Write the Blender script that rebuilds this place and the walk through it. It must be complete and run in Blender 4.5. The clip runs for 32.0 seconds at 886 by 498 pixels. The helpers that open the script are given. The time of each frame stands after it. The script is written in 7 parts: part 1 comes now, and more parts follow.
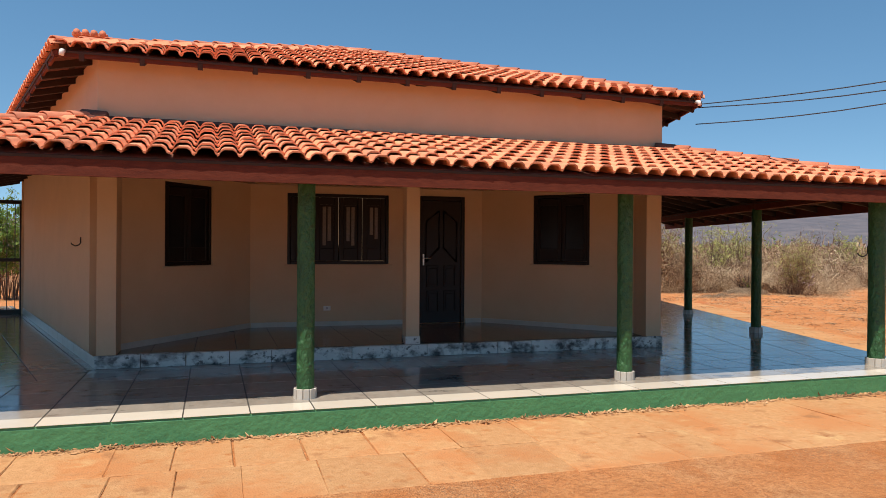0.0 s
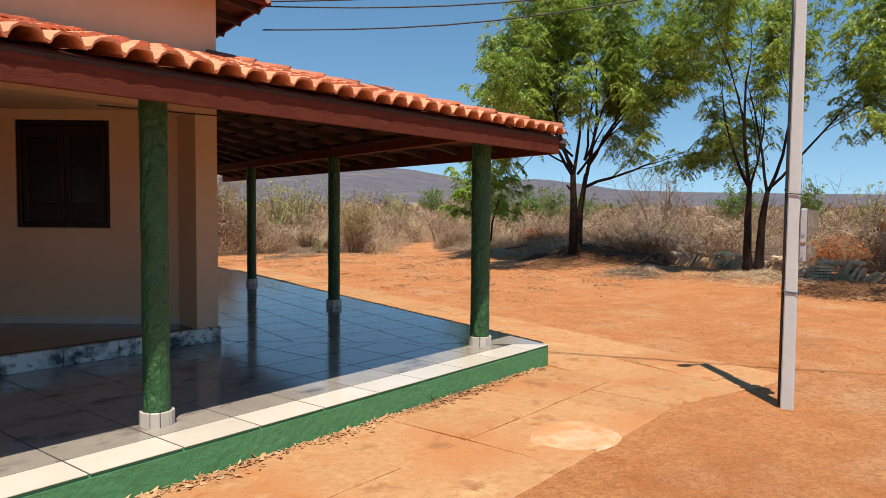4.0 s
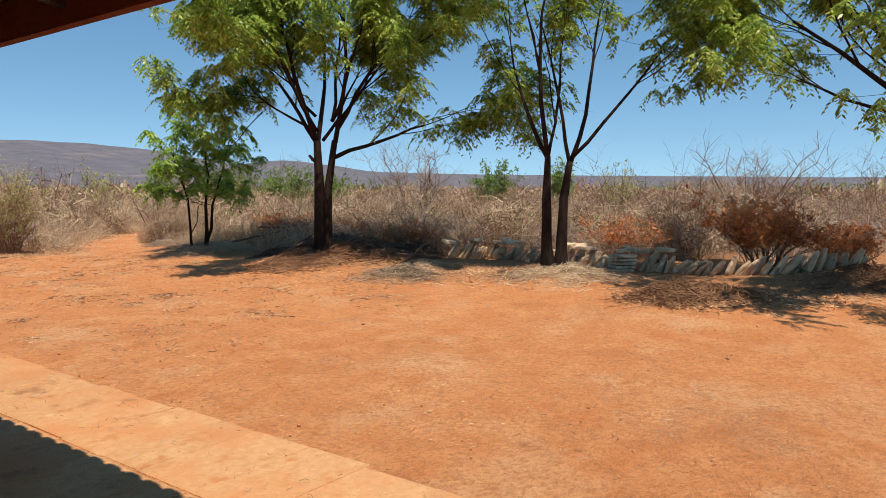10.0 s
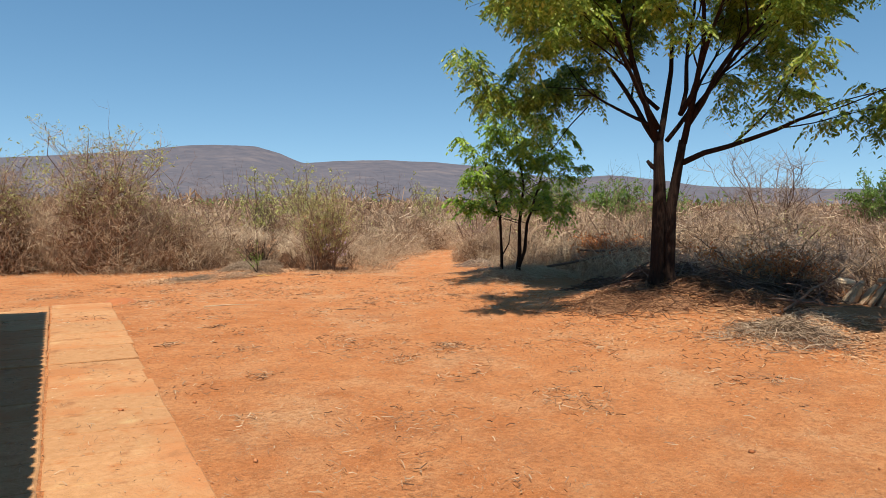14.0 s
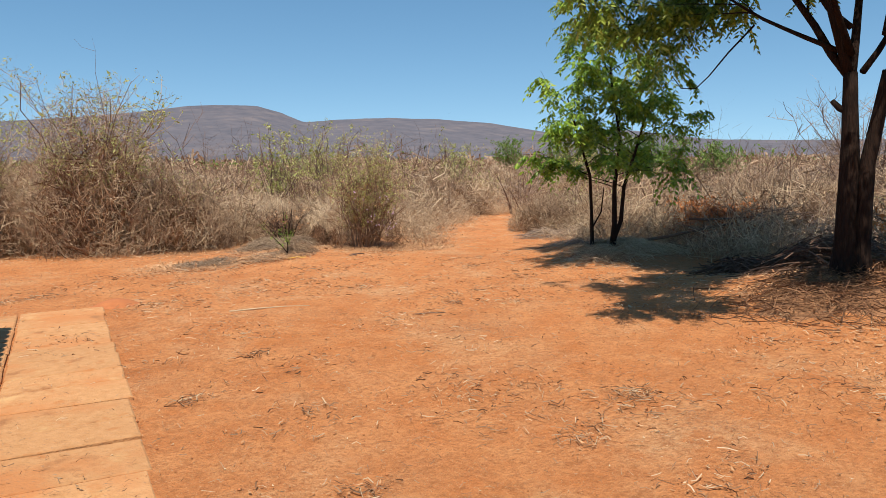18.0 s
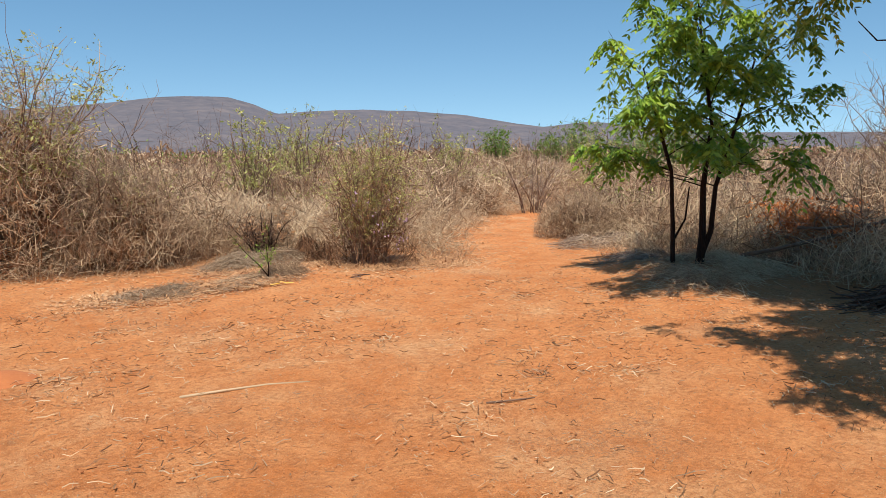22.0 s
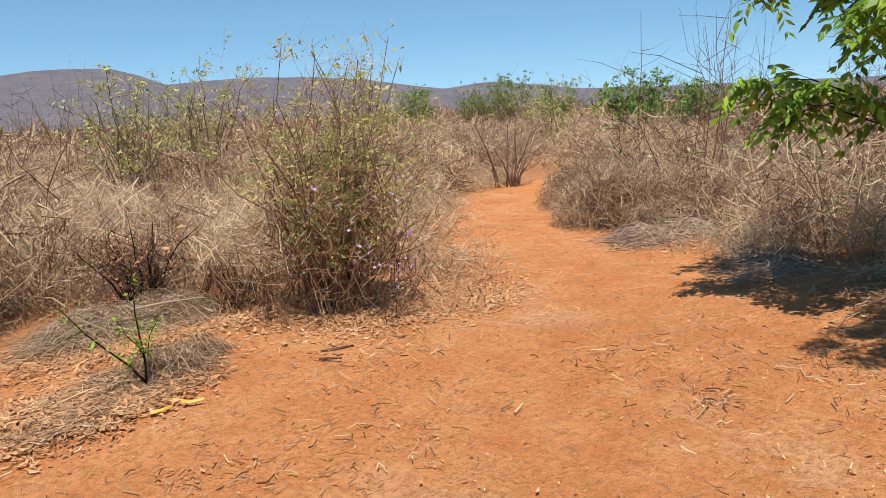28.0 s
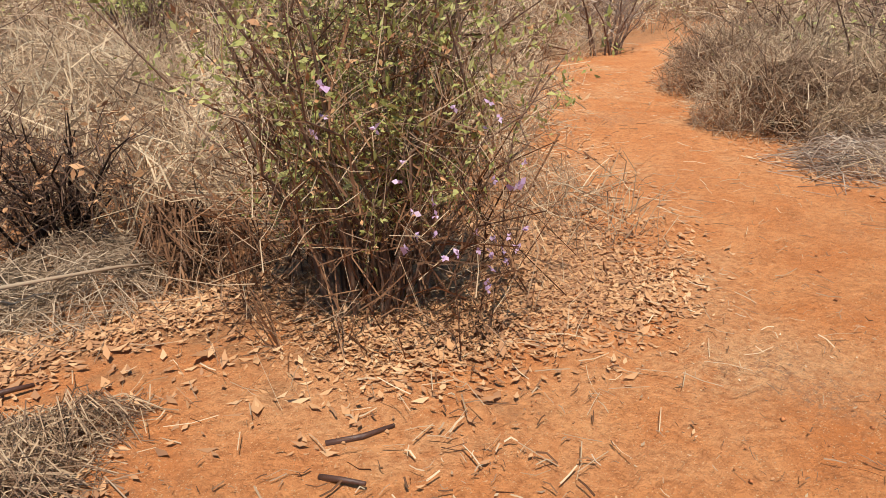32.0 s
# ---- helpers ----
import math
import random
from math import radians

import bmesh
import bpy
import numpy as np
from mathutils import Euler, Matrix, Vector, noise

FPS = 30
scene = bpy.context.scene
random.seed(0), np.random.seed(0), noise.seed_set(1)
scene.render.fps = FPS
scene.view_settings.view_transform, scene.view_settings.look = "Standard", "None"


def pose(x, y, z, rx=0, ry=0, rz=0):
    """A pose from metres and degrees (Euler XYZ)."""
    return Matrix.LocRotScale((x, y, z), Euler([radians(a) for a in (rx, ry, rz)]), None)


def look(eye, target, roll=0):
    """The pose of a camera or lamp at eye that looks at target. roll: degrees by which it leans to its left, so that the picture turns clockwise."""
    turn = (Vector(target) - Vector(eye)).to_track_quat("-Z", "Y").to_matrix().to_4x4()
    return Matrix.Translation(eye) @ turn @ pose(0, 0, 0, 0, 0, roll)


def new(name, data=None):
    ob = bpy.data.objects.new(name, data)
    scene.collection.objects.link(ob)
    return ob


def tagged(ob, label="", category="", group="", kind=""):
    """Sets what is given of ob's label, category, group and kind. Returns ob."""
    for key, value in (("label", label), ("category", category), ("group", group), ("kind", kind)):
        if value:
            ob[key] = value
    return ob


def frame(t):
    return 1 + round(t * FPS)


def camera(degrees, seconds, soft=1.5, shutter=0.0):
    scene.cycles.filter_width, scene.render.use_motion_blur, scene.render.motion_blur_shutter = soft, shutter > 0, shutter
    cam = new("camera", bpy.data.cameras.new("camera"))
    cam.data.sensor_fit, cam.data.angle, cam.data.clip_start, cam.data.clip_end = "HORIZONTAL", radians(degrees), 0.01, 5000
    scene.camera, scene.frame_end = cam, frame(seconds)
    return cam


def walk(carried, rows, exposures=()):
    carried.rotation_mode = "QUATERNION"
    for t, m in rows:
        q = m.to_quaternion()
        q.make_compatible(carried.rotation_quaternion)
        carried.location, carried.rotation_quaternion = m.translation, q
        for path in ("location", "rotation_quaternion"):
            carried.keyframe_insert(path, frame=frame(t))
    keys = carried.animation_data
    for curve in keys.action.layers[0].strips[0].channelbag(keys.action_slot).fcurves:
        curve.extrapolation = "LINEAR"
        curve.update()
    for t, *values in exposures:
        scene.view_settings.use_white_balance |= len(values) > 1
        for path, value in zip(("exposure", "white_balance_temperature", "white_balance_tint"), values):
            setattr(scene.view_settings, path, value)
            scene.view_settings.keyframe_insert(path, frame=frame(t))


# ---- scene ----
cam = camera(63.0, 32.0, 0.8)
PATH = [
    (0, (0.381, -0.159, 1.632), (0.973, 1.752, 1.628), 0.4),
    (0.5, (0.502, 0.223, 1.625), (1.205, 2.095, 1.593), 0.4),
    (1, (0.643, 0.583, 1.635), (1.513, 2.383, 1.575), 0.4),
    (1.5, (0.927, 0.903, 1.607), (1.947, 2.622, 1.553), 0.3),
    (2, (1.157, 1.244, 1.620), (2.322, 2.869, 1.578), 0.1),
    (2.5, (1.362, 1.590, 1.650), (2.657, 3.113, 1.607), -0.1),
    (3, (1.625, 1.924, 1.647), (3.018, 3.358, 1.580), 0.2),
    (3.5, (1.895, 2.247, 1.629), (3.389, 3.573, 1.535), 0.4),
    (4, (2.205, 2.522, 1.602), (3.762, 3.772, 1.491), 0.5),
    (6.5, (4.001, 3.800, 1.579), (5.747, 4.762, 1.420), -0.3),
    (7, (4.432, 4.055, 1.583), (6.201, 4.977, 1.444), -0.4),
    (7.5, (4.835, 4.311, 1.560), (6.647, 5.148, 1.436), -0.7),
    (8, (5.241, 4.473, 1.524), (7.086, 5.236, 1.410), -0.6),
    (8.5, (5.657, 4.618, 1.550), (7.535, 5.299, 1.441), -0.1),
    (9, (6.087, 4.724, 1.559), (7.986, 5.343, 1.446), -0.0),
    (9.5, (6.535, 4.805, 1.556), (8.427, 5.437, 1.419), 0.0),
    (10, (6.953, 4.968, 1.540), (8.834, 5.628, 1.382), 0.0),
    (10.5, (7.343, 5.125, 1.558), (9.195, 5.862, 1.402), -0.0),
    (11, (7.758, 5.302, 1.564), (9.578, 6.123, 1.432), 0.2),
    (11.5, (8.151, 5.496, 1.577), (9.954, 6.355, 1.470), 0.3),
    (12, (8.544, 5.685, 1.546), (10.307, 6.624, 1.447), 0.3),
    (12.5, (8.939, 5.938, 1.559), (10.646, 6.977, 1.457), 0.2),
    (13, (9.265, 6.192, 1.601), (10.903, 7.334, 1.488), 0.2),
    (13.5, (9.632, 6.482, 1.554), (11.162, 7.765, 1.438), 0.1),
    (14, (9.889, 6.837, 1.565), (11.310, 8.239, 1.445), 0.4),
    (14.5, (10.071, 7.211, 1.596), (11.429, 8.676, 1.485), 0.6),
    (15, (10.261, 7.607, 1.603), (11.574, 9.112, 1.496), 0.8),
    (15.5, (10.372, 8.022, 1.599), (11.690, 9.521, 1.487), 0.6),
    (17.5, (10.994, 9.524, 1.599), (12.370, 10.960, 1.387), -0.6),
    (18, (11.226, 9.892, 1.621), (12.632, 11.294, 1.385), -0.5),
    (18.5, (11.424, 10.203, 1.612), (12.887, 11.544, 1.363), -0.7),
    (19, (11.685, 10.510, 1.587), (13.166, 11.832, 1.347), -0.8),
    (19.5, (11.917, 10.860, 1.597), (13.409, 12.171, 1.363), -0.5),
    (20, (12.096, 11.192, 1.616), (13.586, 12.507, 1.392), -0.6),
    (20.5, (12.319, 11.538, 1.615), (13.763, 12.906, 1.404), -0.7),
    (21, (12.502, 11.927, 1.605), (13.936, 13.305, 1.389), -0.5),
    (21.5, (12.681, 12.273, 1.613), (14.131, 13.630, 1.377), -0.5),
    (22, (12.911, 12.645, 1.622), (14.364, 13.995, 1.364), -0.5),
    (22.5, (13.091, 13.039, 1.606), (14.560, 14.366, 1.323), -0.3),
    (23, (13.275, 13.380, 1.594), (14.742, 14.706, 1.294), -0.4),
    (23.5, (13.505, 13.750, 1.617), (14.981, 15.064, 1.308), -0.6),
    (24, (13.678, 14.093, 1.613), (15.183, 15.368, 1.285), -0.5),
    (24.5, (13.881, 14.419, 1.571), (15.370, 15.711, 1.235), -1.0),
    (25, (14.098, 14.780, 1.600), (15.600, 16.058, 1.267), -1.2),
    (25.5, (14.357, 15.095, 1.594), (15.900, 16.325, 1.268), -1.9),
    (26, (14.652, 15.420, 1.581), (16.207, 16.636, 1.259), -2.2),
    (26.5, (14.917, 15.755, 1.558), (16.502, 16.931, 1.234), -2.3),
    (28.5, (16.056, 16.817, 1.573), (17.650, 17.964, 1.194), -2.8),
    (29, (16.357, 17.055, 1.560), (17.918, 18.229, 1.127), -2.6),
    (29.5, (16.611, 17.324, 1.534), (18.142, 18.516, 1.051), -2.7),
    (30, (16.821, 17.573, 1.538), (18.314, 18.796, 1.014), -3.3),
    (30.5, (17.099, 17.802, 1.514), (18.553, 19.052, 0.945), -3.5),
    (31, (17.356, 18.053, 1.478), (18.804, 19.278, 0.842), -2.9),
    (31.5, (17.608, 18.295, 1.458), (19.052, 19.493, 0.763), -1.7),
    (32, (17.852, 18.497, 1.486), (19.273, 19.696, 0.749), -0.5),
]
walk(cam, [(t, look(eye, target, roll)) for t, eye, target, roll in PATH], [(0.0, 0.28, 6950, 10), (15.0, 0.28, 6950, 10), (23.0, 0.35, 6950, 10), (32.0, 0.38, 6950, 10)])

# ---- world, sun ----
SUN_AZ, SUN_EL = 42.0, 66.0          # where the light travels to (from +x), and the sun's height
world = bpy.data.worlds.new("sky_world")
scene.world = world
world.use_nodes = True
wn = world.node_tree
sky = wn.nodes.new("ShaderNodeTexSky")
sky.sky_type = "NISHITA"
sky.sun_disc = False
sky.sun_elevation = radians(SUN_EL)
sky.sun_rotation = radians(90 - (SUN_AZ + 180))
sky.altitude, sky.air_density, sky.dust_density, sky.ozone_density = 400.0, 1.0, 0.02, 1.3
deep = wn.nodes.new("ShaderNodeHueSaturation")
deep.inputs["Hue"].default_value = 0.491
deep.inputs["Saturation"].default_value, deep.inputs["Value"].default_value = 1.20, 1.20
up = wn.nodes.new("ShaderNodeVectorMath")
up.operation = "ADD"
up.inputs[1].default_value = (0.0, 0.0, 0.12)
wn.links.new(wn.nodes.new("ShaderNodeTexCoord").outputs["Generated"], up.inputs[0])
wn.links.new(up.outputs[0], sky.inputs["Vector"])
wn.links.new(sky.outputs[0], deep.inputs["Color"])
wn.links.new(deep.outputs[0], wn.nodes["Background"].inputs[0])
wn.nodes["Background"].inputs[1].default_value = 0.105
sun_way = Vector((math.cos(radians(SUN_AZ)) * math.cos(radians(SUN_EL)), math.sin(radians(SUN_AZ)) * math.cos(radians(SUN_EL)), -math.sin(radians(SUN_EL))))
lamp = bpy.data.lights.new("sun", "SUN")
lamp.energy, lamp.angle, lamp.color = 5.0, radians(0.53), (1.0, 0.955, 0.88)
sun_ob = new("sun", lamp)
sun_ob.matrix_world = look((0, 0, 30), Vector((0, 0, 30)) + sun_way)


# ---- materials ----
def rgb(c):
    return (c[0], c[1], c[2], 1.0)


def material(name, a, b, scale=6.0, rough=0.7, bump=0.3, bump_scale=40.0, stain=None, stain_scale=0.8, stain_low=0.55,
             metal=0.0, vary=0.0, stretch=(1, 1, 1), rough_b=None, spec=None, bump_dist=0.01, more=(), stain_stretch=(1, 1, 1)):
    """A surface with grain (a to b), stains of their own shape, and fine relief."""
    m = bpy.data.materials.new(name)
    m.use_nodes = True
    t = m.node_tree
    N, L = t.nodes, t.links
    p = N["Principled BSDF"]
    geo = N.new("ShaderNodeNewGeometry")
    mp = N.new("ShaderNodeMapping")
    mp.inputs["Scale"].default_value = stretch
    L.new(geo.outputs["Position"], mp.inputs["Vector"])
    n1 = N.new("ShaderNodeTexNoise")
    n1.inputs["Scale"].default_value, n1.inputs["Detail"].default_value, n1.inputs["Roughness"].default_value = scale, 6.0, 0.65
    L.new(mp.outputs[0], n1.inputs["Vector"])
    r1 = N.new("ShaderNodeMapRange")
    r1.inputs["From Min"].default_value, r1.inputs["From Max"].default_value = 0.3, 0.7
    L.new(n1.outputs["Fac"], r1.inputs["Value"])
    mix = N.new("ShaderNodeMix")
    mix.data_type = "RGBA"
    mix.inputs[6].default_value, mix.inputs[7].default_value = rgb(a), rgb(b)
    L.new(r1.outputs[0], mix.inputs[0])
    colour = mix.outputs[2]
    mp2 = N.new("ShaderNodeMapping")
    mp2.inputs["Scale"].default_value = stain_stretch
    L.new(geo.outputs["Position"], mp2.inputs["Vector"])
    layers = ([(stain, stain_scale, stain_low, 0.15, 5.0)] if stain else []) + list(more)
    for c2, s2, low2, soft2, det2 in layers:
        n2 = N.new("ShaderNodeTexNoise")
        n2.inputs["Scale"].default_value, n2.inputs["Detail"].default_value, n2.inputs["Roughness"].default_value = s2, det2, 0.6
        L.new(mp2.outputs[0], n2.inputs["Vector"])
        r2 = N.new("ShaderNodeMapRange")
        r2.inputs["From Min"].default_value, r2.inputs["From Max"].default_value = low2, low2 + soft2
        L.new(n2.outputs["Fac"], r2.inputs["Value"])
        m2 = N.new("ShaderNodeMix")
        m2.data_type = "RGBA"
        m2.inputs[7].default_value = rgb(c2)
        L.new(r2.outputs[0], m2.inputs[0])
        L.new(colour, m2.inputs[6])
        colour = m2.outputs[2]
    if vary:
        info = N.new("ShaderNodeObjectInfo")
        add = N.new("ShaderNodeMath")
        add.operation = "ADD"
        L.new(info.outputs["Random"], add.inputs[0])
        L.new(geo.outputs["Random Per Island"], add.inputs[1])
        fr = N.new("ShaderNodeMath")
        fr.operation = "FRACT"
        L.new(add.outputs[0], fr.inputs[0])
        r3 = N.new("ShaderNodeMapRange")
        r3.inputs["To Min"].default_value, r3.inputs["To Max"].default_value = 1 - vary, 1 + vary
        L.new(fr.outputs[0], r3.inputs["Value"])
        hsv = N.new("ShaderNodeHueSaturation")
        L.new(colour, hsv.inputs["Color"])
        L.new(r3.outputs[0], hsv.inputs["Value"])
        colour = hsv.outputs[0]
    L.new(colour, p.inputs["Base Color"])
    p.inputs["Roughness"].default_value, p.inputs["Metallic"].default_value = rough, metal
    if spec is not None:
        p.inputs["Specular IOR Level"].default_value = spec
    if rough_b is not None:
        r4 = N.new("ShaderNodeMapRange")
        r4.inputs["To Min"].default_value, r4.inputs["To Max"].default_value = rough, rough_b
        L.new(r1.outputs[0], r4.inputs["Value"])
        L.new(r4.outputs[0], p.inputs["Roughness"])
    if bump:
        n3 = N.new("ShaderNodeTexNoise")
        n3.inputs["Scale"].default_value, n3.inputs["Detail"].default_value = bump_scale, 5.0
        L.new(mp.outputs[0], n3.inputs["Vector"])
        bn = N.new("ShaderNodeBump")
        bn.inputs["Strength"].default_value, bn.inputs["Distance"].default_value = bump, bump_dist
        L.new(n3.outputs["Fac"], bn.inputs["Height"])
        L.new(bn.outputs[0], p.inputs["Normal"])
    return m


def leaf_material(name, colours, through_light=0.35, rough=0.5, swing=1.8):
    """Leaves and twigs: one colour for each island, out of a ramp; some light comes through."""
    m = bpy.data.materials.new(name)
    m.use_nodes = True
    t = m.node_tree
    N, L = t.nodes, t.links
    p = N["Principled BSDF"]
    geo = N.new("ShaderNodeNewGeometry")
    ramp = N.new("ShaderNodeValToRGB")
    ramp.color_ramp.elements[0].color, ramp.color_ramp.elements[1].color = rgb(colours[0]), rgb(colours[-1])
    for i, c in enumerate(colours[1:-1]):
        ramp.color_ramp.elements.new((i + 1) / (len(colours) - 1)).color = rgb(c)
    n = N.new("ShaderNodeTexNoise")
    n.inputs["Scale"].default_value, n.inputs["Detail"].default_value = 0.9, 3.0
    L.new(geo.outputs["Position"], n.inputs["Vector"])
    mx = N.new("ShaderNodeMath")
    mx.operation, mx.inputs[1].default_value = "MULTIPLY_ADD", 0.6
    L.new(geo.outputs["Random Per Island"], mx.inputs[0])
    half = N.new("ShaderNodeMath")
    half.operation, half.inputs[1].default_value, half.inputs[2].default_value = "MULTIPLY_ADD", swing, 0.22 - swing * 0.5
    L.new(n.outputs["Fac"], half.inputs[0])
    L.new(half.outputs[0], mx.inputs[2])
    L.new(mx.outputs[0], ramp.inputs[0])
    L.new(ramp.outputs[0], p.inputs["Base Color"])
    p.inputs["Roughness"].default_value = rough
    p.inputs["Specular IOR Level"].default_value = 0.3
    if through_light:
        tr = N.new("ShaderNodeBsdfTranslucent")
        L.new(ramp.outputs[0], tr.inputs["Color"])
        ms = N.new("ShaderNodeMixShader")
        ms.inputs[0].default_value = through_light
        L.new(p.outputs[0], ms.inputs[1])
        L.new(tr.outputs[0], ms.inputs[2])
        L.new(ms.outputs[0], N["Material Output"].inputs[0])
    return m


M = {}
M["wall"] = material("painted_wall", (0.58, 0.40, 0.255), (0.53, 0.36, 0.225), 1.5, 0.75, 0.12, 90, stain=(0.52, 0.355, 0.23), stain_scale=0.7, stain_low=0.6)
M["tile_roof"] = material("clay_roof_tile", (0.78, 0.30, 0.155), (0.66, 0.225, 0.11), 9.0, 0.8, 0.35, 120, stain=(0.58, 0.25, 0.14), stain_scale=2.2, stain_low=0.6, vary=0.2)
M["cap_roof"] = material("clay_ridge_tile", (0.58, 0.19, 0.10), (0.46, 0.15, 0.08), 9.0, 0.8, 0.35, 120, vary=0.15)
# clay darkened: the shade under the roof is put into this colour
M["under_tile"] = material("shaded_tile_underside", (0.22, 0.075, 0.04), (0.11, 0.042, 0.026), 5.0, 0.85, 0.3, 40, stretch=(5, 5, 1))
M["mortar"] = material("dark_mortar", (0.14, 0.07, 0.05), (0.08, 0.05, 0.04), 12, 0.9, 0.5, 60)
M["wood_red"] = material("red_brown_timber", (0.15, 0.036, 0.019), (0.09, 0.021, 0.012), 8.0, 0.8, 0.3, 60, spec=0.15, stretch=(1, 1, 4), stain=(0.16, 0.06, 0.03), stain_scale=1.6, stain_low=0.62)
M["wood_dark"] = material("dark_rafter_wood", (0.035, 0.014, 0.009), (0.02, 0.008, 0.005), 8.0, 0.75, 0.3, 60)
M["door_wood"] = material("dark_varnished_wood", (0.012, 0.005, 0.004), (0.007, 0.003, 0.0025), 14.0, 0.42, 0.15, 50, stretch=(6, 6, 0.7), spec=0.25)
M["green"] = material("green_paint", (0.022, 0.098, 0.027), (0.013, 0.062, 0.017), 9.0, 0.55, 1.0, 24, stretch=(1, 1, 0.6), stain=(0.045, 0.14, 0.045), stain_scale=2.5, stain_low=0.6, bump_dist=0.045, more=(((0.012, 0.04, 0.014), 22.0, 0.60, 0.08, 5.0),))
M["kerb_green"] = material("green_kerb_paint", (0.07, 0.245, 0.10), (0.05, 0.195, 0.078), 5.0, 0.6, 0.45, 22, stain=(0.14, 0.13, 0.07), stain_scale=3.2, stain_low=0.66, bump_dist=0.02)
# floor tile base toned down to hold porch shade; dark stains are its own
M["floor_tile"] = material("glazed_floor_tile", (0.36, 0.315, 0.265), (0.28, 0.24, 0.20), 5.0, 0.07, 0.02, 12, stain=(0.115, 0.098, 0.088), stain_scale=2.6, stain_low=0.56, vary=0.06, rough_b=0.16, stretch=(1.4, 0.6, 1), stain_stretch=(0.75, 1.5, 1), more=(((0.09, 0.075, 0.068), 5.0, 0.63, 0.08, 6.0),))
# same tile, paler cream: sunlight on the edge row is put into colour
M["sun_row_tile"] = material("sunlit_edge_tile", (0.70, 0.62, 0.52), (0.62, 0.545, 0.45), 3.0, 0.12, 0.02, 12, stain=(0.48, 0.40, 0.32), stain_scale=1.8, stain_low=0.62, vary=0.05, rough_b=0.25)
M["grout"] = material("dark_grout", (0.06, 0.05, 0.042), (0.035, 0.03, 0.026), 20, 0.85, 0.3, 80)
M["step_tile"] = material("white_marbled_tile", (0.66, 0.63, 0.58), (0.55, 0.52, 0.48), 3.5, 0.25, 0.03, 20, stain=(0.03, 0.03, 0.033), stain_scale=3.6, stain_low=0.46, stain_stretch=(1, 1, 1.3), more=(((0.10, 0.095, 0.09), 11.0, 0.56, 0.08, 6.0),))
M["skirting"] = material("pale_skirting_tile", (0.55, 0.49, 0.42), (0.46, 0.41, 0.35), 6.0, 0.3, 0.05, 30)
M["recess_floor"] = material("brown_recess_floor", (0.20, 0.13, 0.085), (0.16, 0.105, 0.07), 5.0, 0.15, 0.03, 20, vary=0.06)
M["glass_dark"] = material("dark_window_glass", (0.012, 0.012, 0.014), (0.008, 0.008, 0.01), 4.0, 0.22, 0.0, spec=0.15)
M["pattern_glass"] = material("frosted_strip_glass", (0.17, 0.14, 0.12), (0.12, 0.10, 0.085), 30.0, 0.25, 0.5, 90)
M["black_metal"] = material("black_painted_metal", (0.012, 0.012, 0.013), (0.02, 0.02, 0.02), 20, 0.4, 0.1, 60)
M["steel"] = material("brushed_steel", (0.62, 0.60, 0.57), (0.5, 0.49, 0.47), 30, 0.3, 0.05, 60, metal=1.0)
M["white_plastic"] = material("white_plastic", (0.72, 0.70, 0.66), (0.66, 0.64, 0.6), 10, 0.4, 0.02, 40)
M["concrete_pole"] = material("pale_concrete", (0.54, 0.525, 0.505), (0.48, 0.465, 0.445), 9, 0.85, 0.1, 70, stain=(0.55, 0.53, 0.50), stain_scale=2.4, stain_low=0.60)
M["grey_plastic"] = material("grey_plastic", (0.42, 0.42, 0.43), (0.36, 0.36, 0.37), 12, 0.45, 0.05, 60)
M["clear_plastic"] = material("yellowed_clear_plastic", (0.50, 0.42, 0.33), (0.44, 0.37, 0.29), 8, 0.2, 0.05, 30)
M["clear_plastic"].node_tree.nodes["Principled BSDF"].inputs["Transmission Weight"].default_value = 0.75
M["cable"] = material("black_cable", (0.015, 0.015, 0.015), (0.02, 0.02, 0.02), 20, 0.5, 0.1, 80)
M["paver"] = material("sandy_stone_paver", (0.53, 0.285, 0.135), (0.42, 0.21, 0.09), 16.0, 0.92, 0.9, 60, stain=(0.47, 0.20, 0.08), stain_scale=1.2, stain_low=0.47, vary=0.07, spec=0.2, more=(((0.42, 0.165, 0.058), 5.5, 0.57, 0.14, 8.0), ((0.55, 0.34, 0.16), 2.1, 0.60, 0.12, 8.0), ((0.36, 0.19, 0.10), 34.0, 0.62, 0.08, 4.0), ((0.33, 0.15, 0.065), 3.1, 0.585, 0.10, 8.0)))
M["cement_patch"] = material("pale_cement_patch", (0.60, 0.42, 0.26), (0.52, 0.33, 0.185), 7, 0.9, 0.4, 60, stain=(0.56, 0.25, 0.10), stain_scale=3.2, stain_low=0.44)
M["stone"] = material("weathered_stone", (0.70, 0.51, 0.33), (0.50, 0.33, 0.20), 7, 0.9, 0.8, 25, stain=(0.15, 0.085, 0.05), stain_scale=4.0, stain_low=0.55, vary=0.22, bump_dist=0.03)
M["bark"] = material("dark_furrowed_bark", (0.038, 0.021, 0.014), (0.013, 0.008, 0.006), 12, 0.9, 1.0, 26, stretch=(2.2, 2.2, 0.35), stain=(0.055, 0.033, 0.023), stain_scale=2.0, stain_low=0.6, bump_dist=0.04, spec=0.15)
M["twig_brown"] = material("brown_twig_bark", (0.22, 0.13, 0.085), (0.12, 0.07, 0.045), 20, 0.85, 0.4, 60)
M["leaf_neem"] = leaf_material("neem_leaf", ((0.06, 0.12, 0.025), (0.15, 0.25, 0.04), (0.34, 0.45, 0.075), (0.66, 0.69, 0.21)), 0.45, 0.36, 0.9)
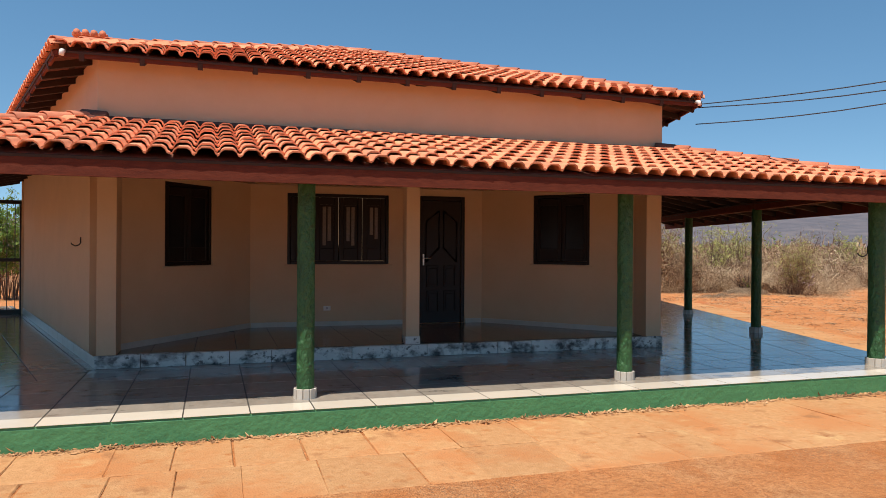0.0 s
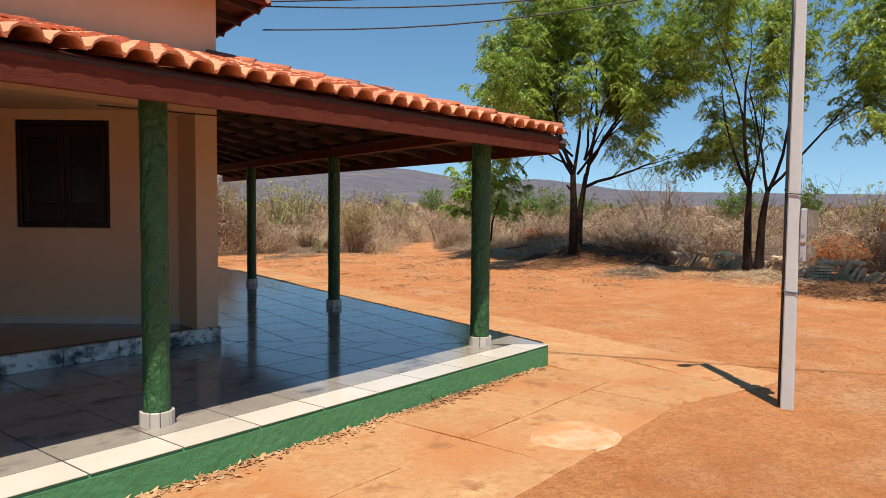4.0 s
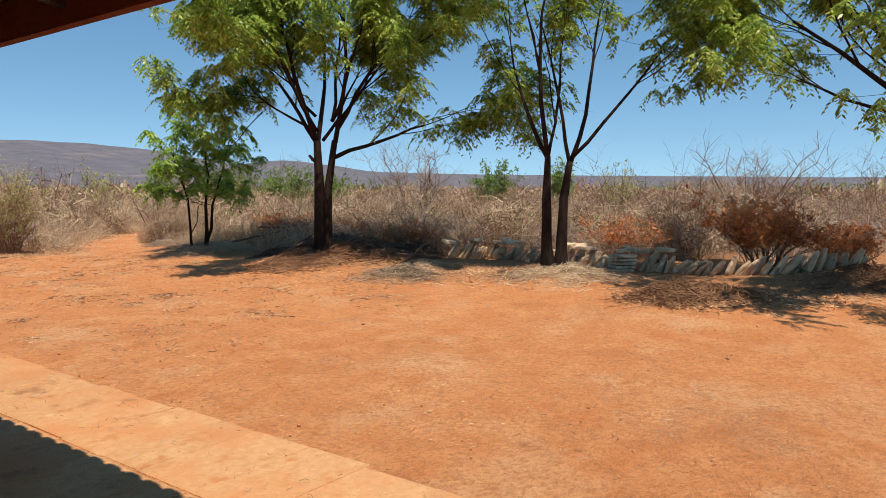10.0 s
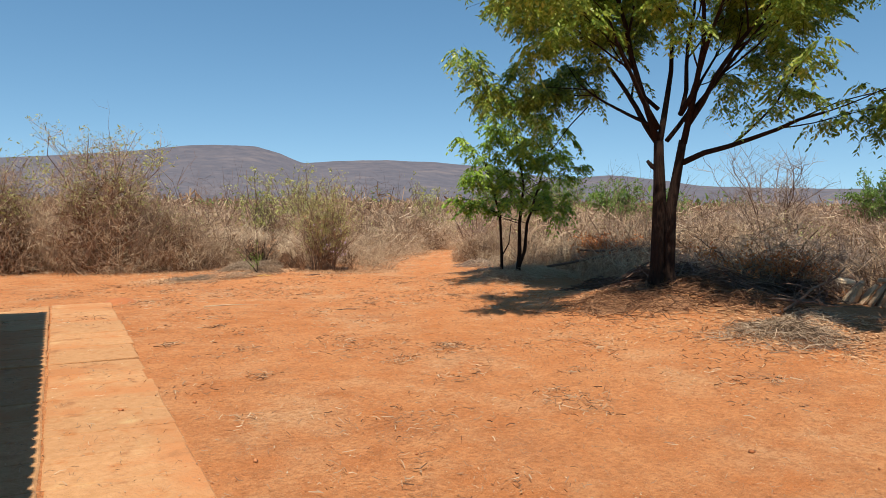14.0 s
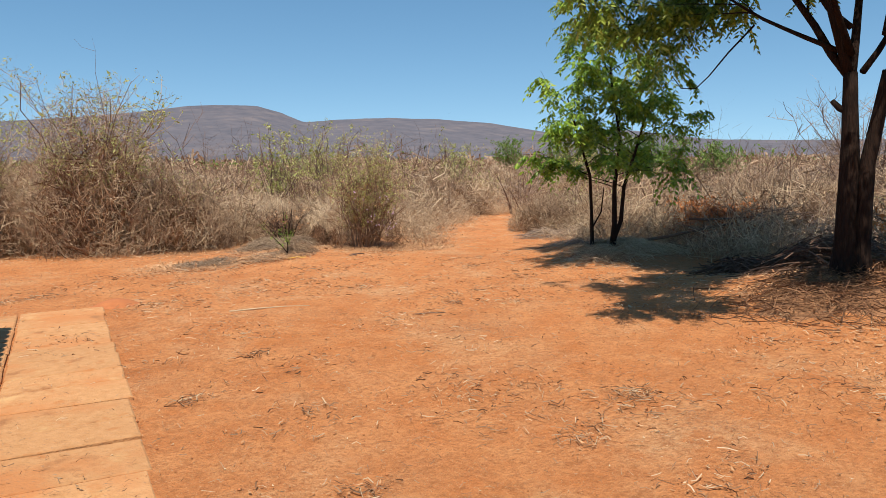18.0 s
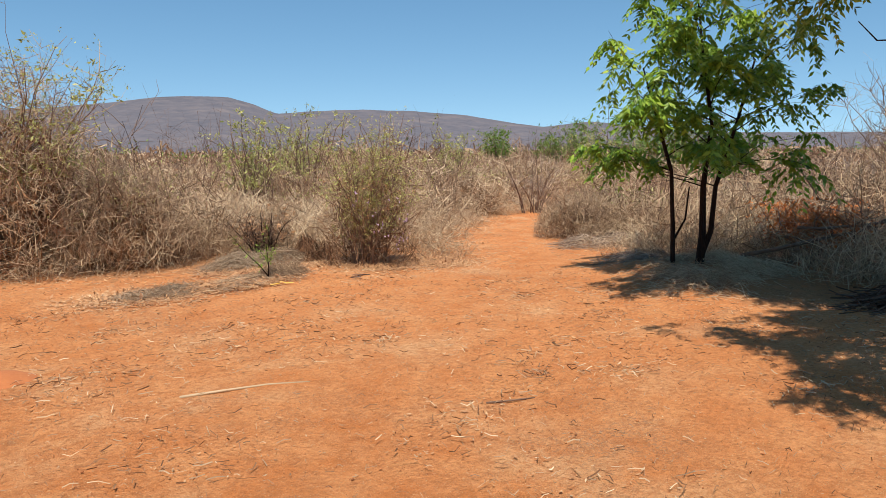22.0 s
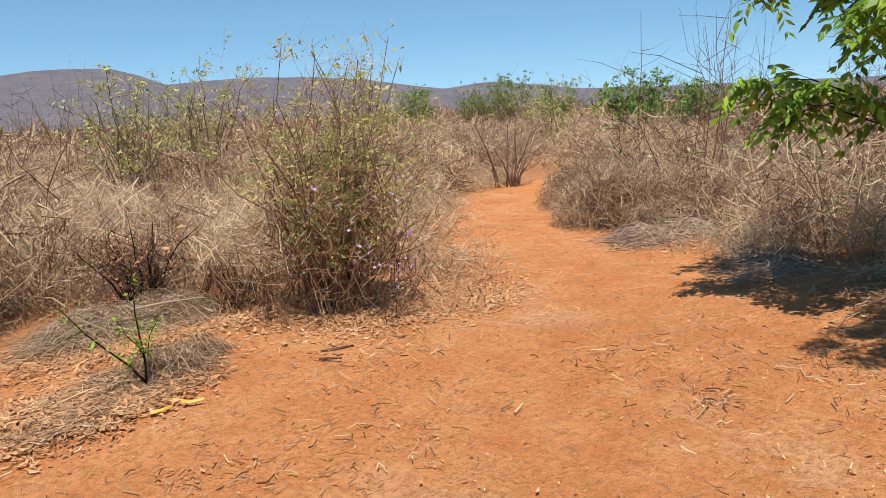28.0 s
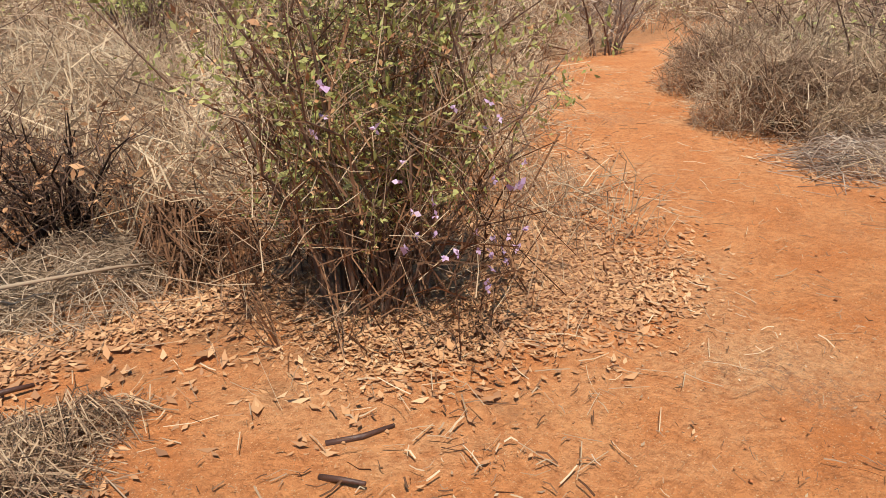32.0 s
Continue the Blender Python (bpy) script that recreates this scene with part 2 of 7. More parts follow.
M["leaf_sapling"] = leaf_material("sapling_leaf", ((0.06, 0.13, 0.02), (0.15, 0.27, 0.035), (0.28, 0.43, 0.05), (0.48, 0.58, 0.10)), 0.35, 0.42, 0.6)
M["leaf_far"] = leaf_material("far_shrub_leaf", ((0.09, 0.16, 0.035), (0.16, 0.26, 0.05), (0.25, 0.36, 0.08)), 0.35, swing=0.9)
M["leaf_pale"] = leaf_material("pale_shrub_leaf", ((0.20, 0.21, 0.06), (0.44, 0.44, 0.14), (0.68, 0.66, 0.28)), 0.4, swing=0.9)
M["twig_dry"] = leaf_material("dry_twig", ((0.15, 0.09, 0.055), (0.37, 0.25, 0.155), (0.58, 0.43, 0.275), (0.76, 0.62, 0.43)), 0.2, 0.8, 1.1)
M["twig_bush"] = leaf_material("bush_twig", ((0.09, 0.05, 0.033), (0.26, 0.16, 0.10), (0.46, 0.32, 0.20), (0.68, 0.53, 0.35)), 0.12, 0.8, 1.0)
M["twig_purple"] = leaf_material("purple_brown_twig", ((0.05, 0.027, 0.02), (0.13, 0.072, 0.048), (0.27, 0.165, 0.105)), 0.1, 0.8, 1.0)
M["twig_grey"] = leaf_material("grey_twig", ((0.12, 0.075, 0.055), (0.30, 0.215, 0.16), (0.54, 0.43, 0.33)), 0.2, 0.85, 1.2)
M["straw"] = leaf_material("grey_straw", ((0.09, 0.055, 0.035), (0.29, 0.20, 0.13), (0.60, 0.46, 0.32)), 0.15, 0.8, 0.9)
M["leaf_dead"] = leaf_material("dead_leaf", ((0.14, 0.06, 0.032), (0.38, 0.19, 0.095), (0.54, 0.29, 0.14), (0.72, 0.48, 0.28)), 0.15, 0.7, 0.8)
M["leaf_rust"] = leaf_material("rust_dried_leaf", ((0.26, 0.075, 0.03), (0.56, 0.19, 0.06), (0.76, 0.34, 0.13)), 0.4, 0.7)
# dark brush, and inner bush twigs with shade put into the colour
M["brush_dark"] = leaf_material("dark_brush_and_core_shade", ((0.055, 0.025, 0.012), (0.15, 0.07, 0.035), (0.36, 0.19, 0.095)), 0.05, 0.9, 1.1)
M["flower"] = leaf_material("lilac_flower", ((0.42, 0.26, 0.44), (0.58, 0.40, 0.58), (0.72, 0.58, 0.70)), 0.3, swing=0.6)
M["pod"] = material("brown_seed_pod", (0.10, 0.045, 0.03), (0.055, 0.025, 0.018), 30, 0.5, 0.4, 70)
M["yellow"] = material("yellow_plastic_strip", (0.62, 0.36, 0.06), (0.52, 0.28, 0.04), 10, 0.5, 0.1, 40)
M["rag"] = material("pale_green_plastic", (0.55, 0.66, 0.56), (0.44, 0.58, 0.47), 12, 0.4, 0.3, 30)
M["clod"] = leaf_material("earth_clod", ((0.16, 0.06, 0.03), (0.36, 0.13, 0.05), (0.52, 0.20, 0.08), (0.58, 0.34, 0.19)), 0.0, 0.95, 0.6)
M["mound"] = material("fresh_red_earth", (0.44, 0.15, 0.05), (0.36, 0.115, 0.04), 14, 0.95, 0.6, 60)
M["litter_core"] = material("packed_dark_litter", (0.40, 0.19, 0.085), (0.18, 0.08, 0.038), 28, 0.95, 1.0, 45, bump_dist=0.03)
M["letter"] = material("black_lettering", (0.012, 0.012, 0.012), (0.02, 0.02, 0.02), 10, 0.6, 0.0)


# ---- builders ----
class Geo:
    """Vertices and faces of one mesh."""

    def __init__(self):
        self.v, self.f = [], []

    def add(self, verts, faces):
        n = len(self.v)
        self.v += [tuple(p) for p in verts]
        self.f += [tuple(i + n for i in f) for f in faces]
        return self

    def box(self, m, sx, sy, sz, edge=0.0):
        """A box of that size, its base's middle at the pose m; edge: a chamfer of the upright and upper edges."""
        x, y = sx / 2, sy / 2
        e = min(edge, x * 0.9, y * 0.9, sz * 0.45)
        if not e:
            pts = [(-x, -y, 0), (x, -y, 0), (x, y, 0), (-x, y, 0), (-x, -y, sz), (x, -y, sz), (x, y, sz), (-x, y, sz)]
            fs = [(3, 2, 1, 0), (4, 5, 6, 7), (0, 1, 5, 4), (1, 2, 6, 5), (2, 3, 7, 6), (3, 0, 4, 7)]
        else:
            ring = [(-x + e, -y), (x - e, -y), (x, -y + e), (x, y - e), (x - e, y), (-x + e, y), (-x, y - e), (-x, -y + e)]
            inner = [(a * (x - e) / x, b * (y - e) / y) for a, b in ring]
            pts = [(a, b, 0) for a, b in ring] + [(a, b, sz - e) for a, b in ring] + [(a, b, sz) for a, b in inner]
            fs = [tuple(range(7, -1, -1)), tuple(range(16, 24))]
            for k in (0, 8):
                fs += [(k + i, k + (i + 1) % 8, k + 8 + (i + 1) % 8, k + 8 + i) for i in range(8)]
        return self.add([m @ Vector(p) for p in pts], fs)

    def prism(self, poly, z0, z1):
        """A flat polygon, counter-clockwise, drawn up from z0 to z1."""
        n = len(poly)
        pts = [(x, y, z0) for x, y in poly] + [(x, y, z1) for x, y in poly]
        fs = [tuple(range(n - 1, -1, -1)), tuple(range(n, 2 * n))] + [(i, (i + 1) % n, n + (i + 1) % n, n + i) for i in range(n)]
        return self.add(pts, fs)

    def tube(self, pts, radii, sides=6, cap=True):
        pts = [Vector(p) for p in pts]
        ring, out = [], []
        side = None
        for i, p in enumerate(pts):
            d = (pts[min(i + 1, len(pts) - 1)] - pts[max(i - 1, 0)]).normalized()
            a = Vector((0, 0, 1)) if abs(d.z) < 0.9 else Vector((1, 0, 0))
            u = d.cross(a).normalized() if side is None else (side - d * side.dot(d)).normalized()
            side = u
            w = d.cross(u)
            for k in range(sides):
                g = 2 * math.pi * k / sides
                out.append(p + (u * math.cos(g) + w * math.sin(g)) * radii[i])
        fs = []
        for i in range(len(pts) - 1):
            fs += [(i * sides + k, i * sides + (k + 1) % sides, (i + 1) * sides + (k + 1) % sides, (i + 1) * sides + k) for k in range(sides)]
        if cap:
            fs += [tuple(range(sides - 1, -1, -1)), tuple(range((len(pts) - 1) * sides, len(pts) * sides))]
        return self.add(out, fs)

    def mesh(self, name, mat, smooth=False):
        me = bpy.data.meshes.new(name)
        me.from_pydata(self.v, [], self.f)
        me.materials.append(mat)
        if smooth:
            me.polygons.foreach_set("use_smooth", [True] * len(me.polygons))
        me.update()
        return me


def mesh_np(name, verts, faces, mat, smooth=False):
    """A large mesh from arrays: faces all with the same number of corners."""
    me = bpy.data.meshes.new(name)
    k = faces.shape[1]
    me.vertices.add(len(verts))
    me.vertices.foreach_set("co", np.asarray(verts, np.float32).ravel())
    me.loops.add(faces.size)
    me.loops.foreach_set("vertex_index", faces.ravel().astype(np.int32))
    me.polygons.add(len(faces))
    me.polygons.foreach_set("loop_start", np.arange(0, faces.size, k, dtype=np.int32))
    me.update(calc_edges=True)
    if smooth:
        me.polygons.foreach_set("use_smooth", np.ones(len(faces), bool))
    me.materials.append(mat)
    me.validate()
    return me


def thing(name, at=(0, 0, 0), label="", category="", group="", kind=""):
    ob = new(name)
    ob.location = at
    ob.empty_display_size = 0.1
    return tagged(ob, label, category, group, kind)


def put(name, data, mat=None, parent=None, label="", category="", group="", kind="", smooth=False):
    """Links a Geo or a mesh, given in world places, as one object."""
    me = data.mesh(name, mat, smooth) if isinstance(data, Geo) else data
    ob = new(name, me)
    if parent is not None:
        ob.parent = parent
        ob.matrix_parent_inverse = parent.matrix_basis.inverted() if parent.parent is None else Matrix.Identity(4)
    return tagged(ob, label, category, group, kind)


def part(name, geo, mat, parent, label="", smooth=False):
    return put(name, geo, mat, parent, label, smooth=smooth)


# ---- plan of the place ----
PORCH_TAN, MAIN_TAN = 0.252, 0.32           # slopes of the roofs
SPAN = 3.48                                  # pillar to pillar along the sides
SIDE, SIDE_L = 17.3, 18.1                    # how far the two sides splay from straight back, degrees
DR = Vector((math.sin(radians(SIDE)), math.cos(radians(SIDE))))
DL = Vector((-math.sin(radians(SIDE_L)), math.cos(radians(SIDE_L))))
NR, NL = Vector((DR.y, -DR.x)), Vector((-DL.y, DL.x))
WALL_R, WALL_L = Vector((6.6, 9.06)), Vector((-0.97, 9.0))
P3, P0 = Vector((8.236, 6.868)), Vector((-2.52, 6.72))
EAVE_R, EAVE_L = Vector((8.224, 6.884)), Vector((-2.52, 6.82))   # the eave runs parallel to this line
SLAB_Z, RECESS_Z = 0.20, 0.35
SLAB_R, SLAB_L = Vector((8.72, 6.34)), Vector((-3.06, 6.23))
SLAB_BACK = 12.4


def ground_z(x, y):
    """Height of the bare ground: level, with low banks under the trees."""
    x, y = np.asarray(x, float), np.asarray(y, float)
    z = np.zeros(np.broadcast(x, y).shape)
    for bx, by, r, h in ((20.7, 12.3, 1.5, 0.30), (19.5, 7.3, 1.25, 0.24), (22.0, 16.6, 1.2, 0.22), (19.4, 20.9, 1.6, 0.05), (17.9, 20.4, 0.8, 0.09), (20.2, 10.0, 1.2, 0.12), (17.6, 4.9, 1.3, 0.13), (20.6, 2.3, 1.8, 0.2)):
        z = z + h * np.exp(-((x - bx) ** 2 + (y - by) ** 2) / (r * r))
    far = np.clip((np.hypot(x - 10, y - 10) - 20) / 60, 0, 1)
    return z + far * 0.25


YARD = [(-40, 29), (-10, 28), (5, 26.5), (13.1, 24.6), (15.0, 24.0), (16.2, 22.9), (17.4, 21.9), (18.3, 21.0), (19.2, 20.15), (20.9, 19.75), (22.0, 20.2), (23.2, 21.3),
        (25.0, 22.75), (27.0, 23.8), (28.6, 24.3), (31, 24.6), (34, 24.2), (34, 23.6), (30, 23.7), (27.4, 22.7), (25.2, 21.2), (23.7, 19.9), (23.2, 18.6),
        (22.2, 17.9), (20.9, 17.1), (20.4, 15.8), (20.6, 14.0), (19.6, 13.2), (19.3, 11.6), (18.6, 10.4), (18.5, 9.2), (18.1, 8.0), (18.2, 6.4), (17.4, 5.2), (17.2, 4.0),
        (18.4, 2.6), (19.4, 0.5), (19.5, -6), (16, -16), (-10, -24), (-40, -24)]


def yard_depth(x, y):
    """Distance to the yard's edge: positive inside the bare yard, negative out in the scrub."""
    x, y = np.asarray(x, float), np.asarray(y, float)
    best, inside = np.full(x.shape, 1e9), np.zeros(x.shape, bool)
    for (ax, ay), (bx, by) in zip(YARD, YARD[1:] + YARD[:1]):
        ex, ey = bx - ax, by - ay
        k = np.clip(((x - ax) * ex + (y - ay) * ey) / (ex * ex + ey * ey), 0, 1)
        best = np.minimum(best, np.hypot(x - ax - k * ex, y - ay - k * ey))
        cross = ((ay > y) != (by > y)) & (x < ex * (y - ay) / (ey if ey else 1e-9) + ax)
        inside ^= cross
    return np.where(inside, best, -best)


def make_ground():
    c = np.linspace(-1, 1, 301)
    w = np.sinh(c * 7.0) / np.sinh(7.0)
    gx, gy = np.meshgrid(13 + w * 4200 + c * 16, 12 + w * 4200 + c * 16)
    x, y = gx.ravel(), gy.ravel()
    z = ground_z(x, y)
    rng = np.random.default_rng(3)
    near = np.exp(-(np.hypot(x - 12, y - 12) / 30) ** 2)
    lumps = np.array([noise.noise((a * 1.3, b * 1.3, 0.0)) * 0.018 + noise.noise((a * 4.1, b * 4.1, 3.0)) * 0.008 if k > 0.05 else 0.0 for a, b, k in zip(x, y, near)])
    calm = np.clip((np.hypot(np.clip(x - 3, -9, 9) - (x - 3), np.clip(y - 12, -7, 7) - (y - 12)) - 0.5) / 2.0, 0, 1)
    rx, ry = x - SLAB_R.x, y - SLAB_R.y
    along, off = rx * DR.x + ry * DR.y, rx * NR.x + ry * NR.y
    strip = np.clip((np.abs(off - 0.85) - 1.0) / 0.7, 0, 1) + np.clip((np.abs(along - 6.0) - 7.9) / 0.7, 0, 1)
    z = z + lumps * (0.25 + 0.75 * calm) * np.clip(0.12 + strip, 0, 1) - 0.02
    n = len(c)
    i = np.arange(n * n).reshape(n, n)
    faces = np.stack([i[:-1, :-1], i[:-1, 1:], i[1:, 1:], i[1:, :-1]], -1).reshape(-1, 4)
    me = mesh_np("ground", np.stack([x, y, z], 1), faces, ground_material(), True)
    d = yard_depth(x, y) + rng.normal(0, 0.18, len(x))
    litter = np.clip((0.1 - d) / 0.9, 0, 1)
    at = me.attributes.new("litter", "FLOAT", "POINT")
    at.data.foreach_set("value", litter.astype(np.float32))
    return put("ground", me, label="orange sandy earth yard with leaf litter at its edges", category="ground", kind="structure")


def ground_material():
    m = bpy.data.materials.new("orange_earth")
    m.use_nodes = True
    t = m.node_tree
    N, L = t.nodes, t.links
    p = N["Principled BSDF"]
    p.inputs["Roughness"].default_value = 0.95
    p.inputs["Specular IOR Level"].default_value = 0.15
    geo = N.new("ShaderNodeNewGeometry")

    def field(scale, detail, low, high, rough=0.6):
        n = N.new("ShaderNodeTexNoise")
        n.inputs["Scale"].default_value, n.inputs["Detail"].default_value, n.inputs["Roughness"].default_value = scale, detail, rough
        L.new(geo.outputs["Position"], n.inputs["Vector"])
        r = N.new("ShaderNodeMapRange")
        r.inputs["From Min"].default_value, r.inputs["From Max"].default_value = low, high
        L.new(n.outputs["Fac"], r.inputs["Value"])
        return n.outputs["Fac"], r.outputs[0]

    def blend(fac, a, b):
        x = N.new("ShaderNodeMix")
        x.data_type = "RGBA"
        for socket, value in ((x.inputs[0], fac), (x.inputs[6], a), (x.inputs[7], b)):
            if isinstance(value, (tuple, float)):
                socket.default_value = rgb(value) if isinstance(value, tuple) else value
            else:
                L.new(value, socket)
        return x.outputs[2]

    _, wide = field(0.35, 5, 0.35, 0.65)
    _, mid = field(2.2, 6, 0.38, 0.66)
    fine_h, fine = field(26, 6, 0.43, 0.72, 0.7)
    grit_h, grit = field(120, 3, 0.60, 0.70)
    c = blend(wide, (0.60, 0.228, 0.083), (0.53, 0.18, 0.056))
    c = blend(mid, c, (0.65, 0.285, 0.115))
    _, pale = field(0.9, 6, 0.50, 0.70)
    c = blend(pale, c, (0.64, 0.34, 0.165))
    _, dark = field(4.5, 7, 0.56, 0.74, 0.75)
    c = blend(dark, c, (0.33, 0.118, 0.042))
    _, cake = field(1.5, 8, 0.55, 0.60, 0.7)
    c = blend(cake, c, (0.57, 0.225, 0.085))
    _, trash = field(0.7, 7, 0.54, 0.66, 0.7)
    _, bits = field(42, 6, 0.50, 0.58, 0.8)
    both = N.new("ShaderNodeMath")
    both.operation = "MULTIPLY"
    L.new(trash, both.inputs[0])
    L.new(bits, both.inputs[1])
    c = blend(both.outputs[0], c, (0.30, 0.17, 0.10))
    c = blend(fine, c, (0.38, 0.135, 0.05))
    c = blend(grit, c, (0.62, 0.40, 0.22))
    dead_h, dead = field(55, 5, 0.45, 0.60, 0.7)
    _, dead2 = field(7, 5, 0.35, 0.65)
    lit = blend(dead, (0.24, 0.105, 0.048), (0.50, 0.27, 0.13))
    lit = blend(dead2, lit, (0.42, 0.185, 0.08))
    at = N.new("ShaderNodeAttribute")
    at.attribute_name = "litter"
    _, edge = field(5, 5, 0.30, 0.70)
    f = N.new("ShaderNodeMath")
    f.operation = "ADD"
    L.new(at.outputs["Fac"], f.inputs[0])
    L.new(edge, f.inputs[1])
    g = N.new("ShaderNodeMapRange")
    g.inputs["From Min"].default_value, g.inputs["From Max"].default_value = 0.85, 1.35
    L.new(f.outputs[0], g.inputs["Value"])
    c = blend(g.outputs[0], c, lit)
    L.new(c, p.inputs["Base Color"])
    b1 = N.new("ShaderNodeBump")
    b1.inputs["Strength"].default_value, b1.inputs["Distance"].default_value = 0.9, 0.05
    L.new(fine_h, b1.inputs["Height"])
    b2 = N.new("ShaderNodeBump")
    b2.inputs["Strength"].default_value, b2.inputs["Distance"].default_value = 0.5, 0.008
    L.new(grit_h, b2.inputs["Height"])
    L.new(b1.outputs[0], b2.inputs["Normal"])
    L.new(b2.outputs[0], p.inputs["Normal"])
    return m


make_ground()

# ---- hills far off ----
HILLS = [(-60, 1.0), (-20, 1.6), (5, 2.4), (15, 3.1), (20.5, 3.6), (23, 3.9), (25.8, 4.3), (28, 4.45), (31, 4.4), (32.8, 3.9), (34.5, 3.2), (37, 3.4), (41, 3.53), (44.8, 3.4), (49, 3.05), (53, 2.35), (54.9, 2.1),
         (56.6, 2.25), (58.3, 2.42), (60, 2.3), (62, 2.05), (65, 1.6), (70, 1.42), (78, 1.3), (90, 1.15), (101, 0.98), (120, 0.9), (150, 0.8)]


def make_hills():
    az = np.linspace(-60, 150, 700)
    el = np.interp(az, [a for a, _ in HILLS], [e for _, e in HILLS])
    el = el + np.array([noise.noise((a * 0.55, 0, 0)) * 0.035 + noise.noise((a * 2.7, 5, 0)) * 0.014 for a in az])
    rows = 26
    verts = []
    for r in range(rows):
        k = r / (rows - 1)
        dist = 1500 * (0.62 + 0.38 * k)
        for a, e in zip(az, el):
            h = (1.6 + 1500 * math.tan(radians(e))) * (0.12 + 0.88 * k ** 1.2) * (1 + 0.10 * noise.noise((a * 0.35, k * 4, 1)) * (1 - k)) + noise.noise((a * 1.1, k * 9, 7)) * 5 * (1 - k) * k
            verts.append((10 + dist * math.sin(radians(a)), 10 + dist * math.cos(radians(a)), h - 4 * (1 - k) if r else -6.0))
    n = len(az)
    i = np.arange(rows * n).reshape(rows, n)
    faces = np.stack([i[:-1, :-1], i[1:, :-1], i[1:, 1:], i[:-1, 1:]], -1).reshape(-1, 4)
    m = material("scrub_hills_haze_glow", (0.105, 0.085, 0.08), (0.05, 0.045, 0.047), 0.04, 0.95, 0.9, 0.03, stain=(0.13, 0.10, 0.085), stain_scale=0.014, stain_low=0.56, bump_dist=6.0)
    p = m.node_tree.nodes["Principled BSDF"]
    # faint blue glow paints the haze of distance onto the slopes
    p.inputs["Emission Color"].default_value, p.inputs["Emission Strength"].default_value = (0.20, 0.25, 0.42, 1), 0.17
    put("backdrop", mesh_np("backdrop", np.array(verts), faces[:, ::-1], m, True), label="long low scrub-covered hills, blue haze put in as a glow", category="hills", kind="structure")


make_hills()


# ---- the house ----
def wall_panel(geo, p0, p1, z0, z1, thick, holes=()):
    """A wall from p0 to p1 with its face on that line and its body to the left of it; holes: (u0, u1, z0, z1) along it."""
    p0, p1 = Vector(p0), Vector(p1)
    d = (p1 - p0)
    length = d.length
    d = d / length
    n = Vector((-d.y, d.x))
    us = sorted({0.0, length, *[u for h in holes for u in h[:2]]})
    zs = sorted({z0, z1, *[z for h in holes for z in h[2:]]})
    for ua, ub in zip(us, us[1:]):
        for za, zb in zip(zs, zs[1:]):
            um, zm = (ua + ub) / 2, (za + zb) / 2
            if any(h[0] < um < h[1] and h[2] < zm < h[3] for h in holes):
                continue
            a, b = p0 + d * ua, p0 + d * ub
            c, e = b + n * thick, a + n * thick
            geo.prism([tuple(a), tuple(b), tuple(c), tuple(e)], za, zb)
    return geo


def along(p0, p1, u):
    p0, p1 = Vector(p0), Vector(p1)
    return p0 + (p1 - p0).normalized() * u


def frame_pose(p0, p1, u, z):
    """Pose on a wall: x along it, y into the wall, z up."""
    q = along(p0, p1, u)
    d = Vector(p1) - Vector(p0)
    return Matrix.Translation((q.x, q.y, z)) @ Matrix.Rotation(math.atan2(d.y, d.x), 4, "Z")


def bar(geo, m, x0, x1, y0, y1, z0, z1, edge=0.006):
    return geo.box(m @ Matrix.Translation(((x0 + x1) / 2, (y0 + y1) / 2, z0)), x1 - x0, y1 - y0, z1 - z0, edge)


LINTEL_Z, UPPER_Z = 2.55, 3.84
REC_L0, REC_L1 = Vector((-0.80, 9.42)), Vector((0.85, 11.60))
REC_R1, REC_R0 = Vector((4.71, 11.55)), Vector((6.46, 9.48))
T = 0.15
# front wall: two end piers, the beam over the recess and the wall above the porch roof
g = Geo()
g.prism([(-0.97, 9.0), (-0.76, 9.002), (-0.76, 9.45), (-0.83, 9.47)], SLAB_Z, LINTEL_Z)
g.prism([(6.35, 9.058), (6.6, 9.06), (6.74, 9.48), (6.42, 9.5)], SLAB_Z, LINTEL_Z)
g.prism([(-0.97, 9.0), (6.6, 9.06), (6.74, 9.48), (-1.11, 9.42)], LINTEL_Z, UPPER_Z)
put("wall_front", g, M["wall"], label="peach painted front wall with beam over the porch recess", category="wall", kind="structure")
for nm, a, d, flip in (("wall_right", WALL_R, DR, 1), ("wall_left", WALL_L, DL, -1)):
    b = a + d * (8.75 if flip > 0 else 8.2)
    g = Geo()
    if flip > 0:
        wall_panel(g, a + d * 0.45, b, 0.0, UPPER_Z, T)
    else:
        wall_panel(g, b, a + d * 0.45, 0.0, UPPER_Z, T)
    w = put(nm, g, M["wall"], label="peach painted side wall under the porch roof", category="wall", kind="structure")
    sk = Geo()
    n_out = NR if flip > 0 else NL
    k = 0
    while k * 0.5 < 8.1:
        q = a + d * (0.02 + k * 0.5 + 0.245) + n_out * 0.006
        sk.box(Matrix.Translation((q.x, q.y, SLAB_Z)) @ Matrix.Rotation(math.atan2(d.y, d.x), 4, "Z"), 0.492, 0.014, 0.13, 0.003)
        k += 1
    put("baseboard", sk, M["skirting"], label="low pale skirting tiles along the wall", category="skirting", kind="structure")
g = Geo()
wall_panel(g, WALL_R + DR * 8.75, WALL_L + DL * 8.2, 0.0, UPPER_Z, T)
put("wall_back", g, M["wall"], label="plain painted back wall", category="wall", kind="structure")

